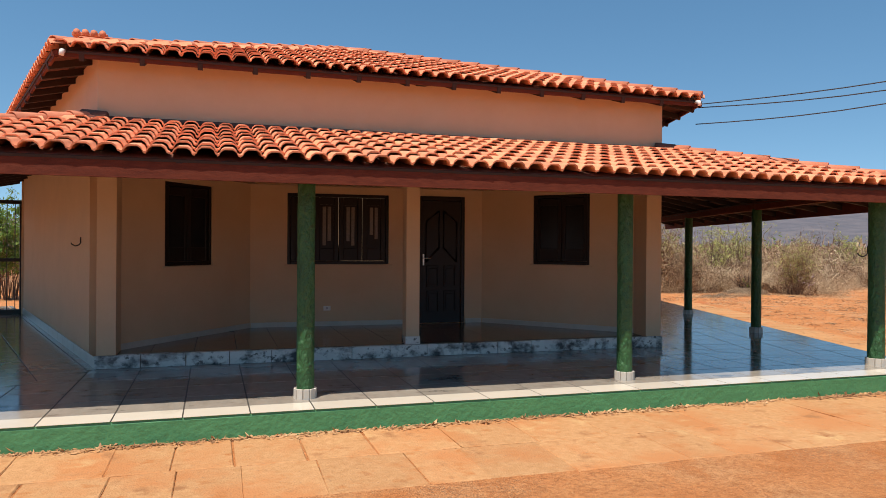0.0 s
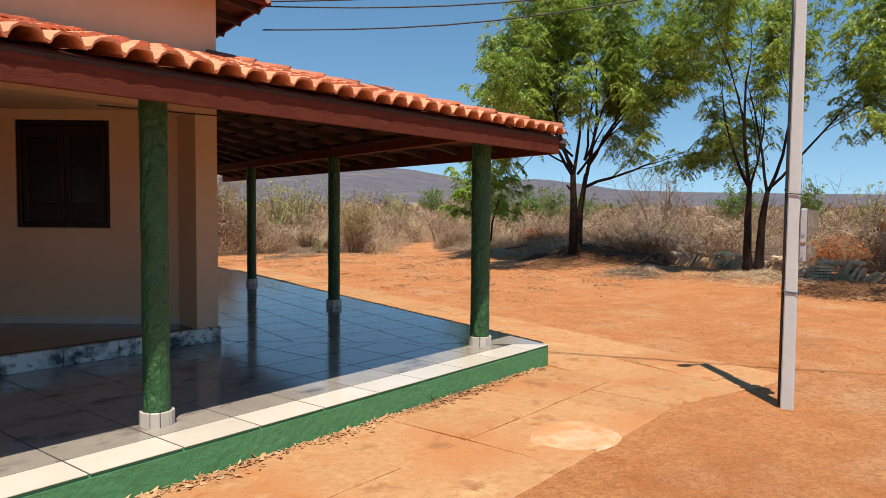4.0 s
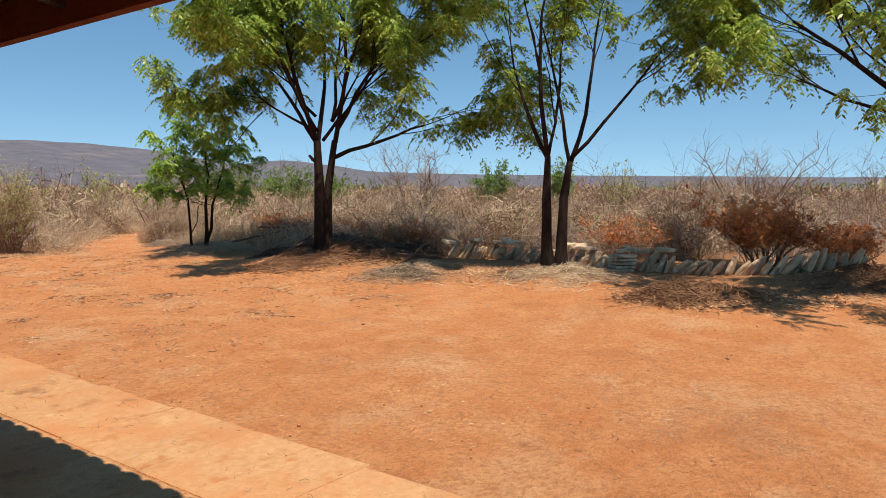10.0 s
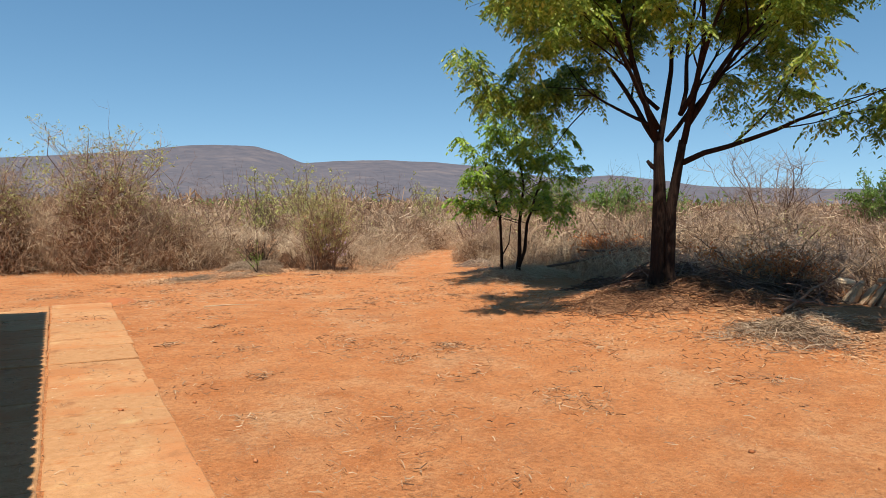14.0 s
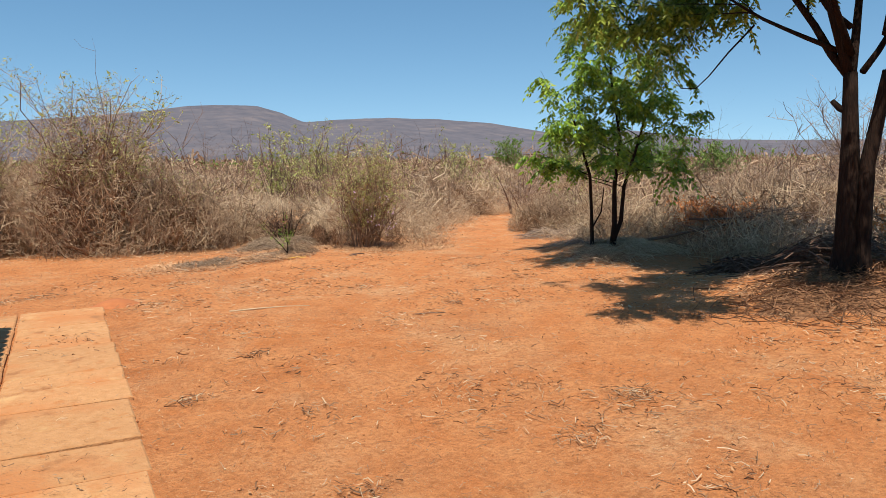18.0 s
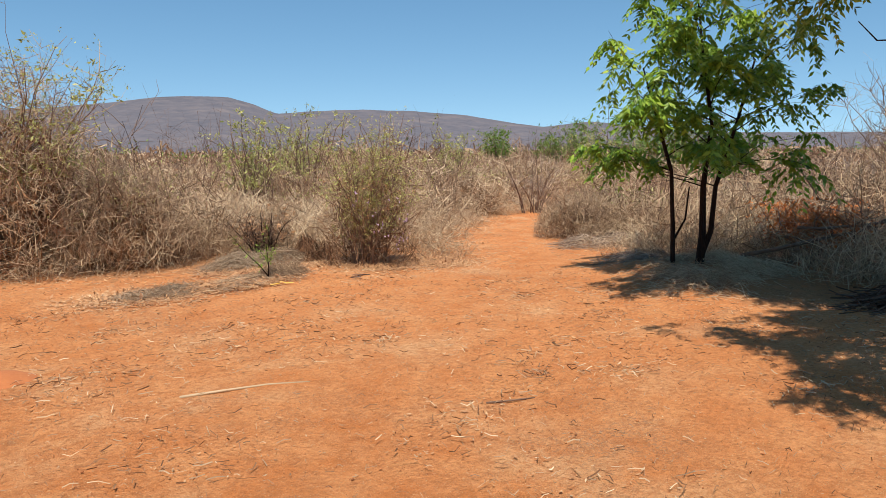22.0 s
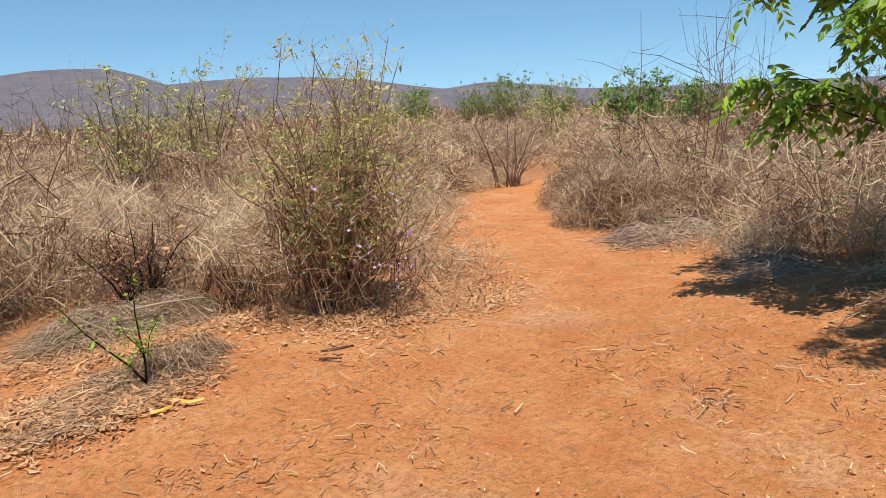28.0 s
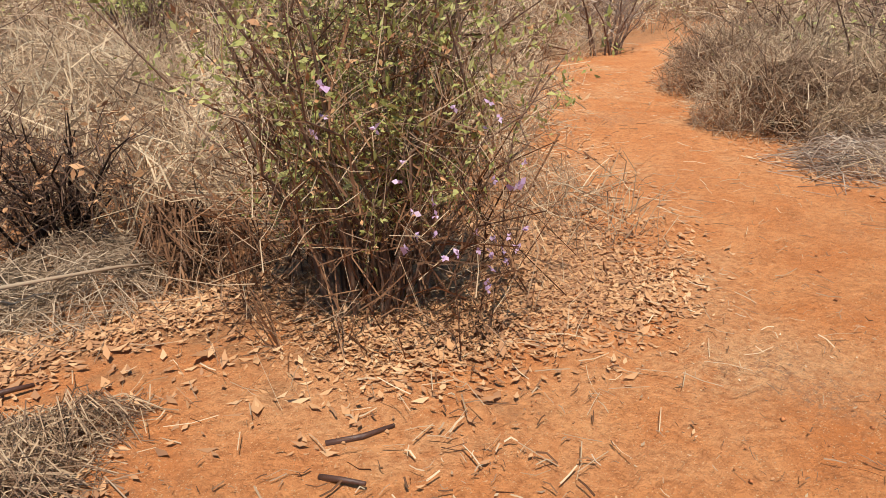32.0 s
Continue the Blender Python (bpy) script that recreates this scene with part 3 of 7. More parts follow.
# recess walls, with the openings through them
LEN_L, LEN_R = (REC_L1 - REC_L0).length, (REC_R0 - REC_R1).length
W1 = (0.82, 1.80, 1.36, 2.49)
W2 = (0.57, 2.22, 1.35, 2.49)
DOOR = (2.74, 3.55, RECESS_Z, 2.50)
W3 = (0.97, 1.95, 1.37, 2.50)
for nm, a, b, holes in (("wall_recess_left", REC_L0, REC_L1, (W1,)), ("wall_recess_back", REC_L1, REC_R1, (W2, DOOR)), ("wall_recess_right", REC_R1, REC_R0, (W3,))):
    put(nm, wall_panel(Geo(), a, b, SLAB_Z, 2.75, 0.16, holes), M["wall"], label="peach painted porch recess wall", category="wall", kind="structure")
    sk = Geo()
    cuts = [(0.0, (b - a).length)] if DOOR not in holes else [(0.0, DOOR[0]), (DOOR[1], (b - a).length)]
    for u0, u1 in cuts:
        bar(sk, frame_pose(a, b, 0, RECESS_Z), u0 + 0.015, u1 - 0.015, -0.014, -0.002, 0.0, 0.075, 0.003)
    put("baseboard", sk, M["skirting"], label="pale skirting along the recess wall", category="skirting", kind="structure")

rec = [(-0.76, 9.06), (6.35, 9.12), (6.46, 9.48), (4.71, 11.55), (0.85, 11.60), (-0.80, 9.42)]
g = Geo().prism(rec, LINTEL_Z + 0.06, LINTEL_Z + 0.12)
put("ceiling", g, M["wall"], label="plain painted recess ceiling", category="ceiling", kind="structure")
g = Geo().prism(rec, SLAB_Z, RECESS_Z - 0.004)
rf = put("floor", g, M["grout"], label="raised recess floor of brown glazed tiles", category="floor", kind="structure")


def clip(poly, a, b):
    """The part of a polygon to the left of the line from a to b."""
    out = []
    side = lambda p: (b[0] - a[0]) * (p[1] - a[1]) - (b[1] - a[1]) * (p[0] - a[0])  # noqa: E731
    for p, q in zip(poly, poly[1:] + poly[:1]):
        sp, sq = side(p), side(q)
        if sp >= 0:
            out.append(p)
        if sp * sq < 0:
            k = sp / (sp - sq)
            out.append((p[0] + k * (q[0] - p[0]), p[1] + k * (q[1] - p[1])))
    return out


def area(poly):
    return abs(sum(p[0] * q[1] - q[0] * p[1] for p, q in zip(poly, poly[1:] + poly[:1]))) / 2 if len(poly) > 2 else 0.0


def tile_field(parent, name, bounds, size, outline, z0, z1, mat, gap=0.004, skip=None, origin=(0, 0), turn=0.0, edge=None):
    """Square tiles clipped to an outline; the grid starts at the origin and is turned by that angle; edge: the material of its first row."""
    x0, y0, x1, y1 = bounds
    ct, st = math.cos(turn), math.sin(turn)
    shared, inner = {}, mat
    j = y0
    while j < y1:
        row = "edge" if edge and j < 0.01 else "full"
        mat = edge if row == "edge" else inner
        i = x0
        while i < x1:
            full = [(i + gap, j + gap), (i + size - gap, j + gap), (i + size - gap, j + size - gap), (i + gap, j + size - gap)]
            full = [(origin[0] + p * ct - q * st, origin[1] + p * st + q * ct) for p, q in full]
            mid = (sum(p[0] for p in full) / 4, sum(p[1] for p in full) / 4)
            c = full
            for a, b in zip(outline, outline[1:] + outline[:1]):
                c = clip(c, a, b) if len(c) > 2 else []
            if area(c) > 0.012 and not (skip and skip(*mid)):
                whole = area(c) > area(full) * 0.999
                if whole and row not in shared:
                    h = size - 2 * gap
                    shared[row] = Geo().box(Matrix.Identity(4), h, h, z1 - z0, 0.003).mesh(name, mat)
                if whole:
                    ob = put(name, shared[row], parent=parent)
                    ob.matrix_basis = Matrix.Translation((*mid, z0)) @ Matrix.Rotation(turn, 4, "Z")
                else:
                    put(name, Geo().prism(c, z0, z1), mat, parent)
            i += size
        j += size


tile_field(rf, "tile", (-0.9, 9.1, 6.6, 11.6), 0.5, [(-0.74, 9.13), (6.33, 9.19), (6.43, 9.48), (4.70, 11.53), (0.86, 11.58), (-0.78, 9.44)], RECESS_Z - 0.003, RECESS_Z, M["recess_floor"], 0.003)

# white step face
step = thing("step", (2.8, 9.03, SLAB_Z), "white marbled step riser tiles with black grime", "step", kind="structure")
x = -0.99
k = 0
while x < 6.58:
    wdt = min(0.5, 6.62 - x)
    y = 9.0 + (x + 0.97) * 0.0079 - 0.014
    if wdt > 0.1:
        part("riser_tile", Geo().box(pose(x + wdt / 2, y, SLAB_Z + 0.001), wdt - 0.007, 0.028, RECESS_Z - SLAB_Z + 0.002 + 0.002 * (k % 3), 0.004), M["step_tile"], step)
    x += 0.5
    k += 1
part("tread_edge", Geo().box(pose(2.8, 9.05, RECESS_Z - 0.001), 7.1, 0.07, 0.006, 0.002), M["step_tile"], step)

# middle pier in the recess opening
pier = thing("porch_pier", (2.83, 9.15, RECESS_Z), "square peach painted pier with a pale tiled foot", "pier")
part("shaft", Geo().box(pose(2.83, 9.17, RECESS_Z + 0.007), 0.185, 0.19, LINTEL_Z - RECESS_Z - 0.007, 0.006), M["wall"], pier)
part("foot_tile", Geo().box(pose(2.83, 9.17, RECESS_Z + 0.006), 0.20, 0.205, 0.10, 0.004), M["step_tile"], pier)


def casement(name, a, b, hole, leaves, label, strips):
    """A dark timber window set in its opening, with leaves, panes and a sill."""
    u0, u1, z0, z1 = hole
    m = frame_pose(a, b, u0, z0)
    w, h = u1 - u0, z1 - z0
    top = thing(name, m.translation, label, "window", kind="structure")
    f = Geo()
    for args in ((0, 0.05, 0, h), (w - 0.05, w, 0, h), (0.05, w - 0.05, h - 0.05, h), (0.05, w - 0.05, 0, 0.05)):
        bar(f, m, args[0], args[1], 0.015, 0.11, args[2], args[3])
    part("window_frame", f, M["door_wood"], top)
    part("window_sill", bar(Geo(), m, -0.05, w + 0.05, -0.035, -0.002, -0.035, -0.006, 0.005), M["wall"], top)
    lw = (w - 0.1) / leaves
    for i in range(leaves):
        x0, x1 = 0.05 + i * lw + 0.004, 0.05 + (i + 1) * lw - 0.004
        leaf = Geo()
        s = 0.075 if leaves > 2 else 0.06
        bar(leaf, m, x0, x0 + s, 0.03, 0.07, 0.055, h - 0.055)
        bar(leaf, m, x1 - s, x1, 0.03, 0.07, 0.055, h - 0.055)
        bar(leaf, m, x0 + s, x1 - s, 0.03, 0.07, 0.055, 0.055 + 0.2)
        bar(leaf, m, x0 + s, x1 - s, 0.03, 0.07, h - 0.055 - 0.12, h - 0.055)
        lf = part("leaf", leaf, M["door_wood"], top)
        if strips:
            lower = 0.255 + (0.16 if (i % leaves) in (0, leaves - 1) else 0.05)
            upper = h - 0.175
            xm = (x0 + x1) / 2
            for sx in (-0.04, 0.04):
                cut = 0.07 if (sx > 0) == (i < leaves / 2) else 0.0
                part("pane", bar(Geo(), m, xm + sx - 0.028, xm + sx + 0.028, 0.045, 0.055, lower + cut, upper - 0.03, 0.003), M["pattern_glass"], lf)
            part("panel", bar(Geo(), m, x0 + s, x1 - s, 0.056, 0.066, 0.25, h - 0.17, 0.002), M["door_wood"], lf)
        else:
            part("pane", bar(Geo(), m, x0 + s, x1 - s, 0.048, 0.056, 0.25, h - 0.17, 0.002), M["glass_dark"], lf)
    return top


casement("window_1", REC_L0, REC_L1, W1, 2, "dark timber two-leaf window in the slanted recess wall", False)
casement("window_2", REC_L1, REC_R1, W2, 4, "dark timber four-leaf window with frosted glass strips", True)
casement("window_3", REC_R1, REC_R0, W3, 2, "dark timber two-leaf window with black glass", False)

# front door
dm = frame_pose(REC_L1, REC_R1, DOOR[0], RECESS_Z)
dw, dh = DOOR[1] - DOOR[0], DOOR[3] - DOOR[2]
door = thing("door_1", dm.translation, "closed dark varnished panelled front door", "door", kind="structure")
f = Geo()
for a0, a1, b0, b1 in ((0, 0.06, 0, dh), (dw - 0.06, dw, 0, dh), (0.06, dw - 0.06, dh - 0.07, dh)):
    bar(f, dm, a0, a1, 0.01, 0.13, b0, b1)
part("door_frame", f, M["door_wood"], door)
leaf = part("door_leaf", bar(Geo(), dm, 0.065, dw - 0.065, 0.05, 0.085, 0.01, dh - 0.075, 0.004), M["door_wood"], door)
cx = dw / 2
for sx in (-1, 1):
    for z0, z1 in ((0.18, 0.55), (0.62, 0.98)):
        pg = Geo()
        xa, xb = cx + sx * 0.04, cx + sx * 0.26
        x0, x1 = min(xa, xb), max(xa, xb)
        for a0, a1, b0, b1 in ((x0, x0 + 0.022, z0, z1), (x1 - 0.022, x1, z0, z1), (x0, x1, z0, z0 + 0.022), (x0, x1, z1 - 0.022, z1)):
            bar(pg, dm, a0, a1, 0.03, 0.05, b0, b1, 0.004)
        part("panel_moulding", pg, M["door_wood"], leaf)
        part("panel", bar(Geo(), dm, x0 + 0.04, x1 - 0.04, 0.036, 0.05, z0 + 0.05, z1 - 0.05, 0.01), M["door_wood"], leaf)
    arch = Geo()
    x0, x1 = cx + sx * 0.04, cx + sx * 0.27
    for za, zb in ((1.28, 1.04), (1.90, 1.72)):
        qa, qb = dm @ Vector((x0, 0.042, za)), dm @ Vector((x1, 0.042, zb))
        arch.tube([qa, qb], [0.017, 0.017], 6)
    arch.tube([dm @ Vector((x1, 0.042, 1.72)), dm @ Vector((x1, 0.042, 1.04))], [0.012, 0.012], 6)
    arch.tube([dm @ Vector((x0, 0.042, 1.90)), dm @ Vector((x0, 0.042, 1.28))], [0.012, 0.012], 6)
    part("panel_moulding", arch, M["door_wood"], leaf, smooth=True)
hd = part("door_handle", bar(Geo(), dm, 0.075, 0.105, 0.035, 0.05, 0.98, 1.17, 0.004), M["steel"], door, "steel lever handle on a back plate")
part("lever", Geo().tube([dm @ Vector(q) for q in ((0.09, 0.05, 1.10), (0.09, -0.01, 1.10), (0.10, -0.015, 1.10), (0.20, -0.012, 1.098))], [0.009] * 4, 8), M["steel"], hd, smooth=True)
part("lock_cylinder", Geo().tube([dm @ Vector((0.09, 0.05, 1.01)), dm @ Vector((0.09, 0.022, 1.01))], [0.011, 0.011], 10), M["steel"], hd, smooth=True)

sock = thing("wall_socket", (2.06, 11.58, 0.64), "white plastic wall socket low on the wall", "socket")
sm = frame_pose(REC_L1, REC_R1, 1.15, 0.60)
part("plate", bar(Geo(), sm, 0, 0.115, -0.012, -0.002, 0, 0.075, 0.004), M["white_plastic"], sock)
part("insert", bar(Geo(), sm, 0.04, 0.075, -0.015, -0.012, 0.02, 0.055, 0.002), M["grey_plastic"], sock)

hookp = WALL_L + DL * 1.03 + NL * 0.01
hook = thing("hammock_hook", (hookp.x, hookp.y, 1.65), "black iron hammock hook screwed to the wall", "hook")


def hook_geo(base, out, h=0.09):
    b, o = Vector(base), Vector(out)
    s = Vector((0, 0, 1))
    return [b + s * h * 0.8, b + s * 0.0, b - s * h * 0.3 + o * 0.02, b - s * h * 0.45 + o * 0.06, b - s * h * 0.2 + o * 0.10, b + o * 0.11]


part("iron", Geo().tube(hook_geo((hookp.x, hookp.y, 1.66), (NL.x, NL.y, 0)), [0.008] * 6, 6), M["black_metal"], hook, smooth=True)

# black barred gate at the end of the left wing
g0 = WALL_L + DL * 8.2
gate = thing("metal_gate", (g0.x, g0.y, SLAB_Z), "black barred metal gate at the end of the porch", "gate")
gm = Matrix.Translation((g0.x, g0.y, SLAB_Z)) @ Matrix.Rotation(math.atan2(NL.y, NL.x), 4, "Z")
gf = Geo()
for a0, a1, b0, b1 in ((0, 0.06, 0, 2.35), (2.0, 2.06, 0, 2.35), (0.06, 2.0, 0.0, 0.09), (0.06, 2.0, 2.27, 2.35), (0.06, 2.0, 1.08, 1.15), (0.95, 1.0, 0.09, 2.27)):
    bar(gf, gm, a0, a1, -0.025, 0.025, b0, b1, 0.004)
part("gate_frame", gf, M["black_metal"], gate)
for i in range(13):
    xx = 0.14 + i * 0.145
    part("bar", Geo().tube([gm @ Vector((xx, 0, 0.09)), gm @ Vector((xx, 0, 2.27))], [0.008, 0.008], 6), M["black_metal"], gate)

# ---- porch slab with its tiles ----
SR, SL = SLAB_R + DR * SLAB_BACK, SLAB_L + DL * SLAB_BACK
slab_poly = [tuple(SLAB_L), tuple(SLAB_R), tuple(SR), tuple(SL)]
slab = put("porch_slab", Geo().prism(slab_poly, -0.25, SLAB_Z - 0.006), M["kerb_green"], label="raised porch slab with rough green painted kerb", category="porch", kind="structure")
kg = Geo()
steps = 60
for i in range(steps):
    a, b = SLAB_L.lerp(SLAB_R, i / steps), SLAB_L.lerp(SLAB_R, (i + 1) / steps)
    bulge = [0.006 + 0.009 * abs(noise.noise((i * 0.7, 3, 0))), 0.006 + 0.009 * abs(noise.noise((i * 0.7 + 0.7, 3, 0)))]
    kg.add([(a.x, a.y - bulge[0] * 1.6, -0.2), (b.x, b.y - bulge[1] * 1.6, -0.2), (b.x, b.y - bulge[1], SLAB_Z - 0.03), (a.x, a.y - bulge[0], SLAB_Z - 0.03), (a.x, a.y + 0.001, SLAB_Z - 0.012), (b.x, b.y + 0.001, SLAB_Z - 0.012)],
           [(0, 1, 2, 3), (3, 2, 5, 4)])
put("kerb_render", kg, M["kerb_green"], slab)
g = Geo().prism(slab_poly, SLAB_Z - 0.006, SLAB_Z - 0.003)
put("grout_bed", g, M["grout"], slab)
inset = [(SLAB_L.x - 0.01, SLAB_L.y - 0.012), (SLAB_R.x + 0.012, SLAB_R.y - 0.012), (SR.x + 0.012, SR.y), (SL.x - 0.01, SL.y)]
CORNER_R, CORNER_L = WALL_R - DR * 0.05, WALL_L - DL * 0.05
WING_R, WING_L = CORNER_R + DR * 12.2, CORNER_L + DL * 12.2
for outline, origin, along, far in (([inset[0], inset[1], tuple(CORNER_R), tuple(CORNER_L)], (-7.6, 5.93), SLAB_R - SLAB_L, 17.0),
                                    ([tuple(Vector(inset[1]) + DR * 0.014), inset[2], tuple(WING_R), tuple(CORNER_R + DR * 0.014)], tuple(SLAB_R), DR, 12.4),
                                    ([inset[3], tuple(Vector(inset[0]) + DL * 0.014), tuple(CORNER_L + DL * 0.014), tuple(WING_L)], tuple(SL), -DL, 12.4)):
    # the front edge row takes the sunlit copy of the tile
    tile_field(slab, "floor_tile", (0.0, -0.55, far, 3.2), 0.55, outline, SLAB_Z - 0.0035, SLAB_Z, M["floor_tile"], 0.006, origin=origin, turn=math.atan2(along.y, along.x), edge=M["sun_row_tile"] if along.y < 0.5 and along.x > 0 else None)

# pavement of sandy stone slabs round the porch
pave = put("pavement", Geo().prism([tuple(SLAB_L + Vector((-2, -2.2))), (9.4, 4.6), (9.75, 5.95), tuple(SLAB_R + DR * 13.6 + NR * 1.66), tuple(SLAB_R + DR * 13.6 - NR * 3), tuple(SLAB_R + DR * 12.0), tuple(SLAB_R), tuple(SLAB_L)], -0.2, -0.030),
           M["paver"], label="strip of sand-covered stone paving beside the porch", category="pavement", kind="structure")
rng = random.Random(8)


def paver(poly, top, sink=(0, 0, 0, 0)):
    c = Vector((sum(p[0] for p in poly) / len(poly), sum(p[1] for p in poly) / len(poly)))
    q = [tuple(c + (Vector(p) - c) * (1 - 0.006 / max(0.2, (Vector(p) - c).length)) + Vector((rng.uniform(-0.01, 0.01), rng.uniform(-0.01, 0.01)))) for p in poly]
    n = len(q)
    tilt = [rng.uniform(-0.004, 0.004) - s for s in sink]
    inner = [tuple(c + (Vector(p) - c) * 0.97) for p in q]
    pts = [(x, y, -0.12) for x, y in q] + [(x, y, top - 0.008 + t) for (x, y), t in zip(q, tilt)] + [(x, y, top + t) for (x, y), t in zip(inner, tilt)]
    fs = [tuple(range(2 * n, 3 * n))]
    for k in (0, n):
        fs += [(k + i, k + (i + 1) % n, k + n + (i + 1) % n, k + n + i) for i in range(n)]
    put("paver", Geo().add(pts, fs), M["paver"], pave)


v = -1.75
while v < 13.2:
    ln = rng.choice((0.38, 0.44, 0.5))
    wide = 1.69
    for w0, w1 in ((0.0, wide * 0.5), (wide * 0.5, wide + rng.uniform(-0.02, 0.02))):
        a = SLAB_R + DR * v + NR * (w0 + 0.01)
        b = SLAB_R + DR * v + NR * w1
        c = SLAB_R + DR * (v + ln) + NR * w1
        d = SLAB_R + DR * (v + ln) + NR * (w0 + 0.01)
        paver([tuple(a), tuple(b), tuple(c), tuple(d)], rng.uniform(0.004, 0.010) if v > 8.5 else rng.uniform(-0.008, -0.005), (0, 0.0, 0.0, 0) if v > 8.5 else (0, 0.006, 0.006, 0) if w0 else (0, 0, 0, 0))
    v += ln
for r, (y0, y1) in enumerate(((0.03, 0.82), (0.82, 1.62))):
    xx = -4.6 + 0.3 * r
    while xx < 8.3:
        ln = rng.choice((0.45, 0.55, 0.7))
        yb = lambda q: SLAB_L.y + (SLAB_R.y - SLAB_L.y) * (q - SLAB_L.x) / (SLAB_R.x - SLAB_L.x)  # noqa: E731
        poly = [(xx, yb(xx) - y1), (xx + ln, yb(xx + ln) - y1), (xx + ln, yb(xx + ln) - y0), (xx, yb(xx) - y0)]
        paver(poly, rng.uniform(-0.009, -0.006), (0.006, 0.006, 0, 0) if r else (0, 0, 0, 0))
        xx += ln
cp = Geo().add([(6.78 + 0.31 * math.cos(a) * (1 + 0.1 * math.sin(3 * a) + 0.07 * math.sin(7 * a + 1)), 4.98 + 0.27 * math.sin(a) * (1 + 0.12 * math.cos(2 * a)), -0.001) for a in [i * math.pi / 12 for i in range(24)]] +
               [(6.78 + 0.42 * math.cos(a), 4.98 + 0.36 * math.sin(a), -0.03) for a in [i * math.pi / 12 for i in range(24)]], [tuple(range(24))] + [(24 + i, 24 + (i + 1) % 24, (i + 1) % 24, i) for i in range(24)])
put("cement_patch", cp, M["cement_patch"], label="round pale cement patch on the ground", category="patch", kind="structure")


# ---- pillars ----
def pillar(at, r, name="porch_pillar"):
    x, y = at
    th = thing(name, (x, y, SLAB_Z), "round porch pillar with rough green stucco and tiled foot", "pillar", "porch pillars")
    rows, sides = 44, 28
    pts = []
    for i in range(rows):
        z = SLAB_Z + 0.09 + (2.33 - SLAB_Z - 0.09) * i / (rows - 1)
        for k in range(sides):
            a = 2 * math.pi * k / sides
            q = r + 0.0045 * noise.noise((math.cos(a) * 3.1 + x, math.sin(a) * 3.1 + y, z * 4)) + 0.003 * noise.noise((math.cos(a) * 9 + x, math.sin(a) * 9, z * 11))
            pts.append((x + q * math.cos(a), y + q * math.sin(a), z))
    fs = [(i * sides + k, i * sides + (k + 1) % sides, (i + 1) * sides + (k + 1) % sides, (i + 1) * sides + k) for i in range(rows - 1) for k in range(sides)]
    fs.append(tuple((rows - 1) * sides + k for k in range(sides)))
    part("shaft", Geo().add(pts, fs), M["green"], th, smooth=True)
    for k in range(10):
        a = 2 * math.pi * (k + 0.5) / 10
        part("foot_tile", Geo().box(pose(x + (r + 0.013) * math.cos(a), y + (r + 0.013) * math.sin(a), SLAB_Z, 0, 0, math.degrees(a)), 0.02, r * 0.68, 0.095, 0.003), M["skirting"], th)
    return th


spots = [P0 - Vector((0, 0)), (1.17, 6.77), (4.64, 6.83), P3]
spots += [P3 + DR * (SPAN * k) for k in (1, 2, 3)] + [P0 + DL * (SPAN * k) for k in (1, 2, 3)]
for sp in spots:
    pillar((sp[0], sp[1]), 0.097 if sp is P3 else 0.083)
hk = Vector((P3.x, P3.y)) + Vector((-0.62, 0.78)).normalized() * 0.10
hook2 = thing("hammock_hook", (hk.x, hk.y, 1.62), "black iron hammock hook screwed to a pillar", "hook")
part("iron", Geo().tube(hook_geo((hk.x, hk.y, 1.60), (-0.62, 0.78, 0), 0.11), [0.008] * 6, 6), M["black_metal"], hook2, smooth=True)


# ---- roofs of clay tiles ----
def meet(p, d, q, e):
    """Where two lines of the plan cross."""
    k = ((q.x - p.x) * e.y - (q.y - p.y) * e.x) / (d.x * e.y - d.y * e.x)
    return p + d * k


def chord(poly, axis, value):
    hits = []
    for p, q in zip(poly, poly[1:] + poly[:1]):
        a, b = p[axis] - value, q[axis] - value
        if a * b < 0:
            k = a / (a - b)
            hits.append(p[1 - axis] + k * (q[1 - axis] - p[1 - axis]))
    return (min(hits), max(hits)) if len(hits) >= 2 else None


PITCH, EXPO = 0.19, 0.345
PROFILE = [(-0.100, 0.002), (-0.084, 0.008), (-0.070, 0.038), (-0.040, 0.060), (0.034, 0.062), (0.064, 0.042), (0.078, 0.010), (0.100, 0.002)]


def tile_geo(seed=0):
    """A broad barrel tile: outside, inside, and the cut edge at its mouth with corners of its own."""
    n = len(PROFILE)
    jig = random.Random(seed).uniform(-0.005, 0.006)
    pts = []
    for y, lift, k in ((0.0, 0.036 + jig, 1.0), (0.41, 0.0, 0.93)):
        pts += [(x * k, y, z + lift) for x, z in PROFILE]
        pts += [(x * k * 0.97, y, z + lift - 0.015) for x, z in PROFILE]
    pts += pts[:2 * n]
    fs = []
    for i in range(n - 1):
        fs += [(i, i + 1, 2 * n + i + 1, 2 * n + i), (n + i + 1, n + i, 3 * n + i, 3 * n + i + 1), (5 * n + i, 5 * n + i + 1, 4 * n + i + 1, 4 * n + i)]
    return pts, fs


TILE_V = [np.array(tile_geo(s)[0]) for s in range(4)]
TILE_F = np.array(tile_geo()[1])


def side_tan(tan, e0, e1, tip, top, n):
    """Slope of a side that meets the front slope (eave e0 to e1) at the point top of the plan; n points out from its own eave through tip."""
    u = (e1 - e0).normalized()
    return tan * (top - e0).dot(Vector((-u.y, u.x))) / (tip - top).dot(n)


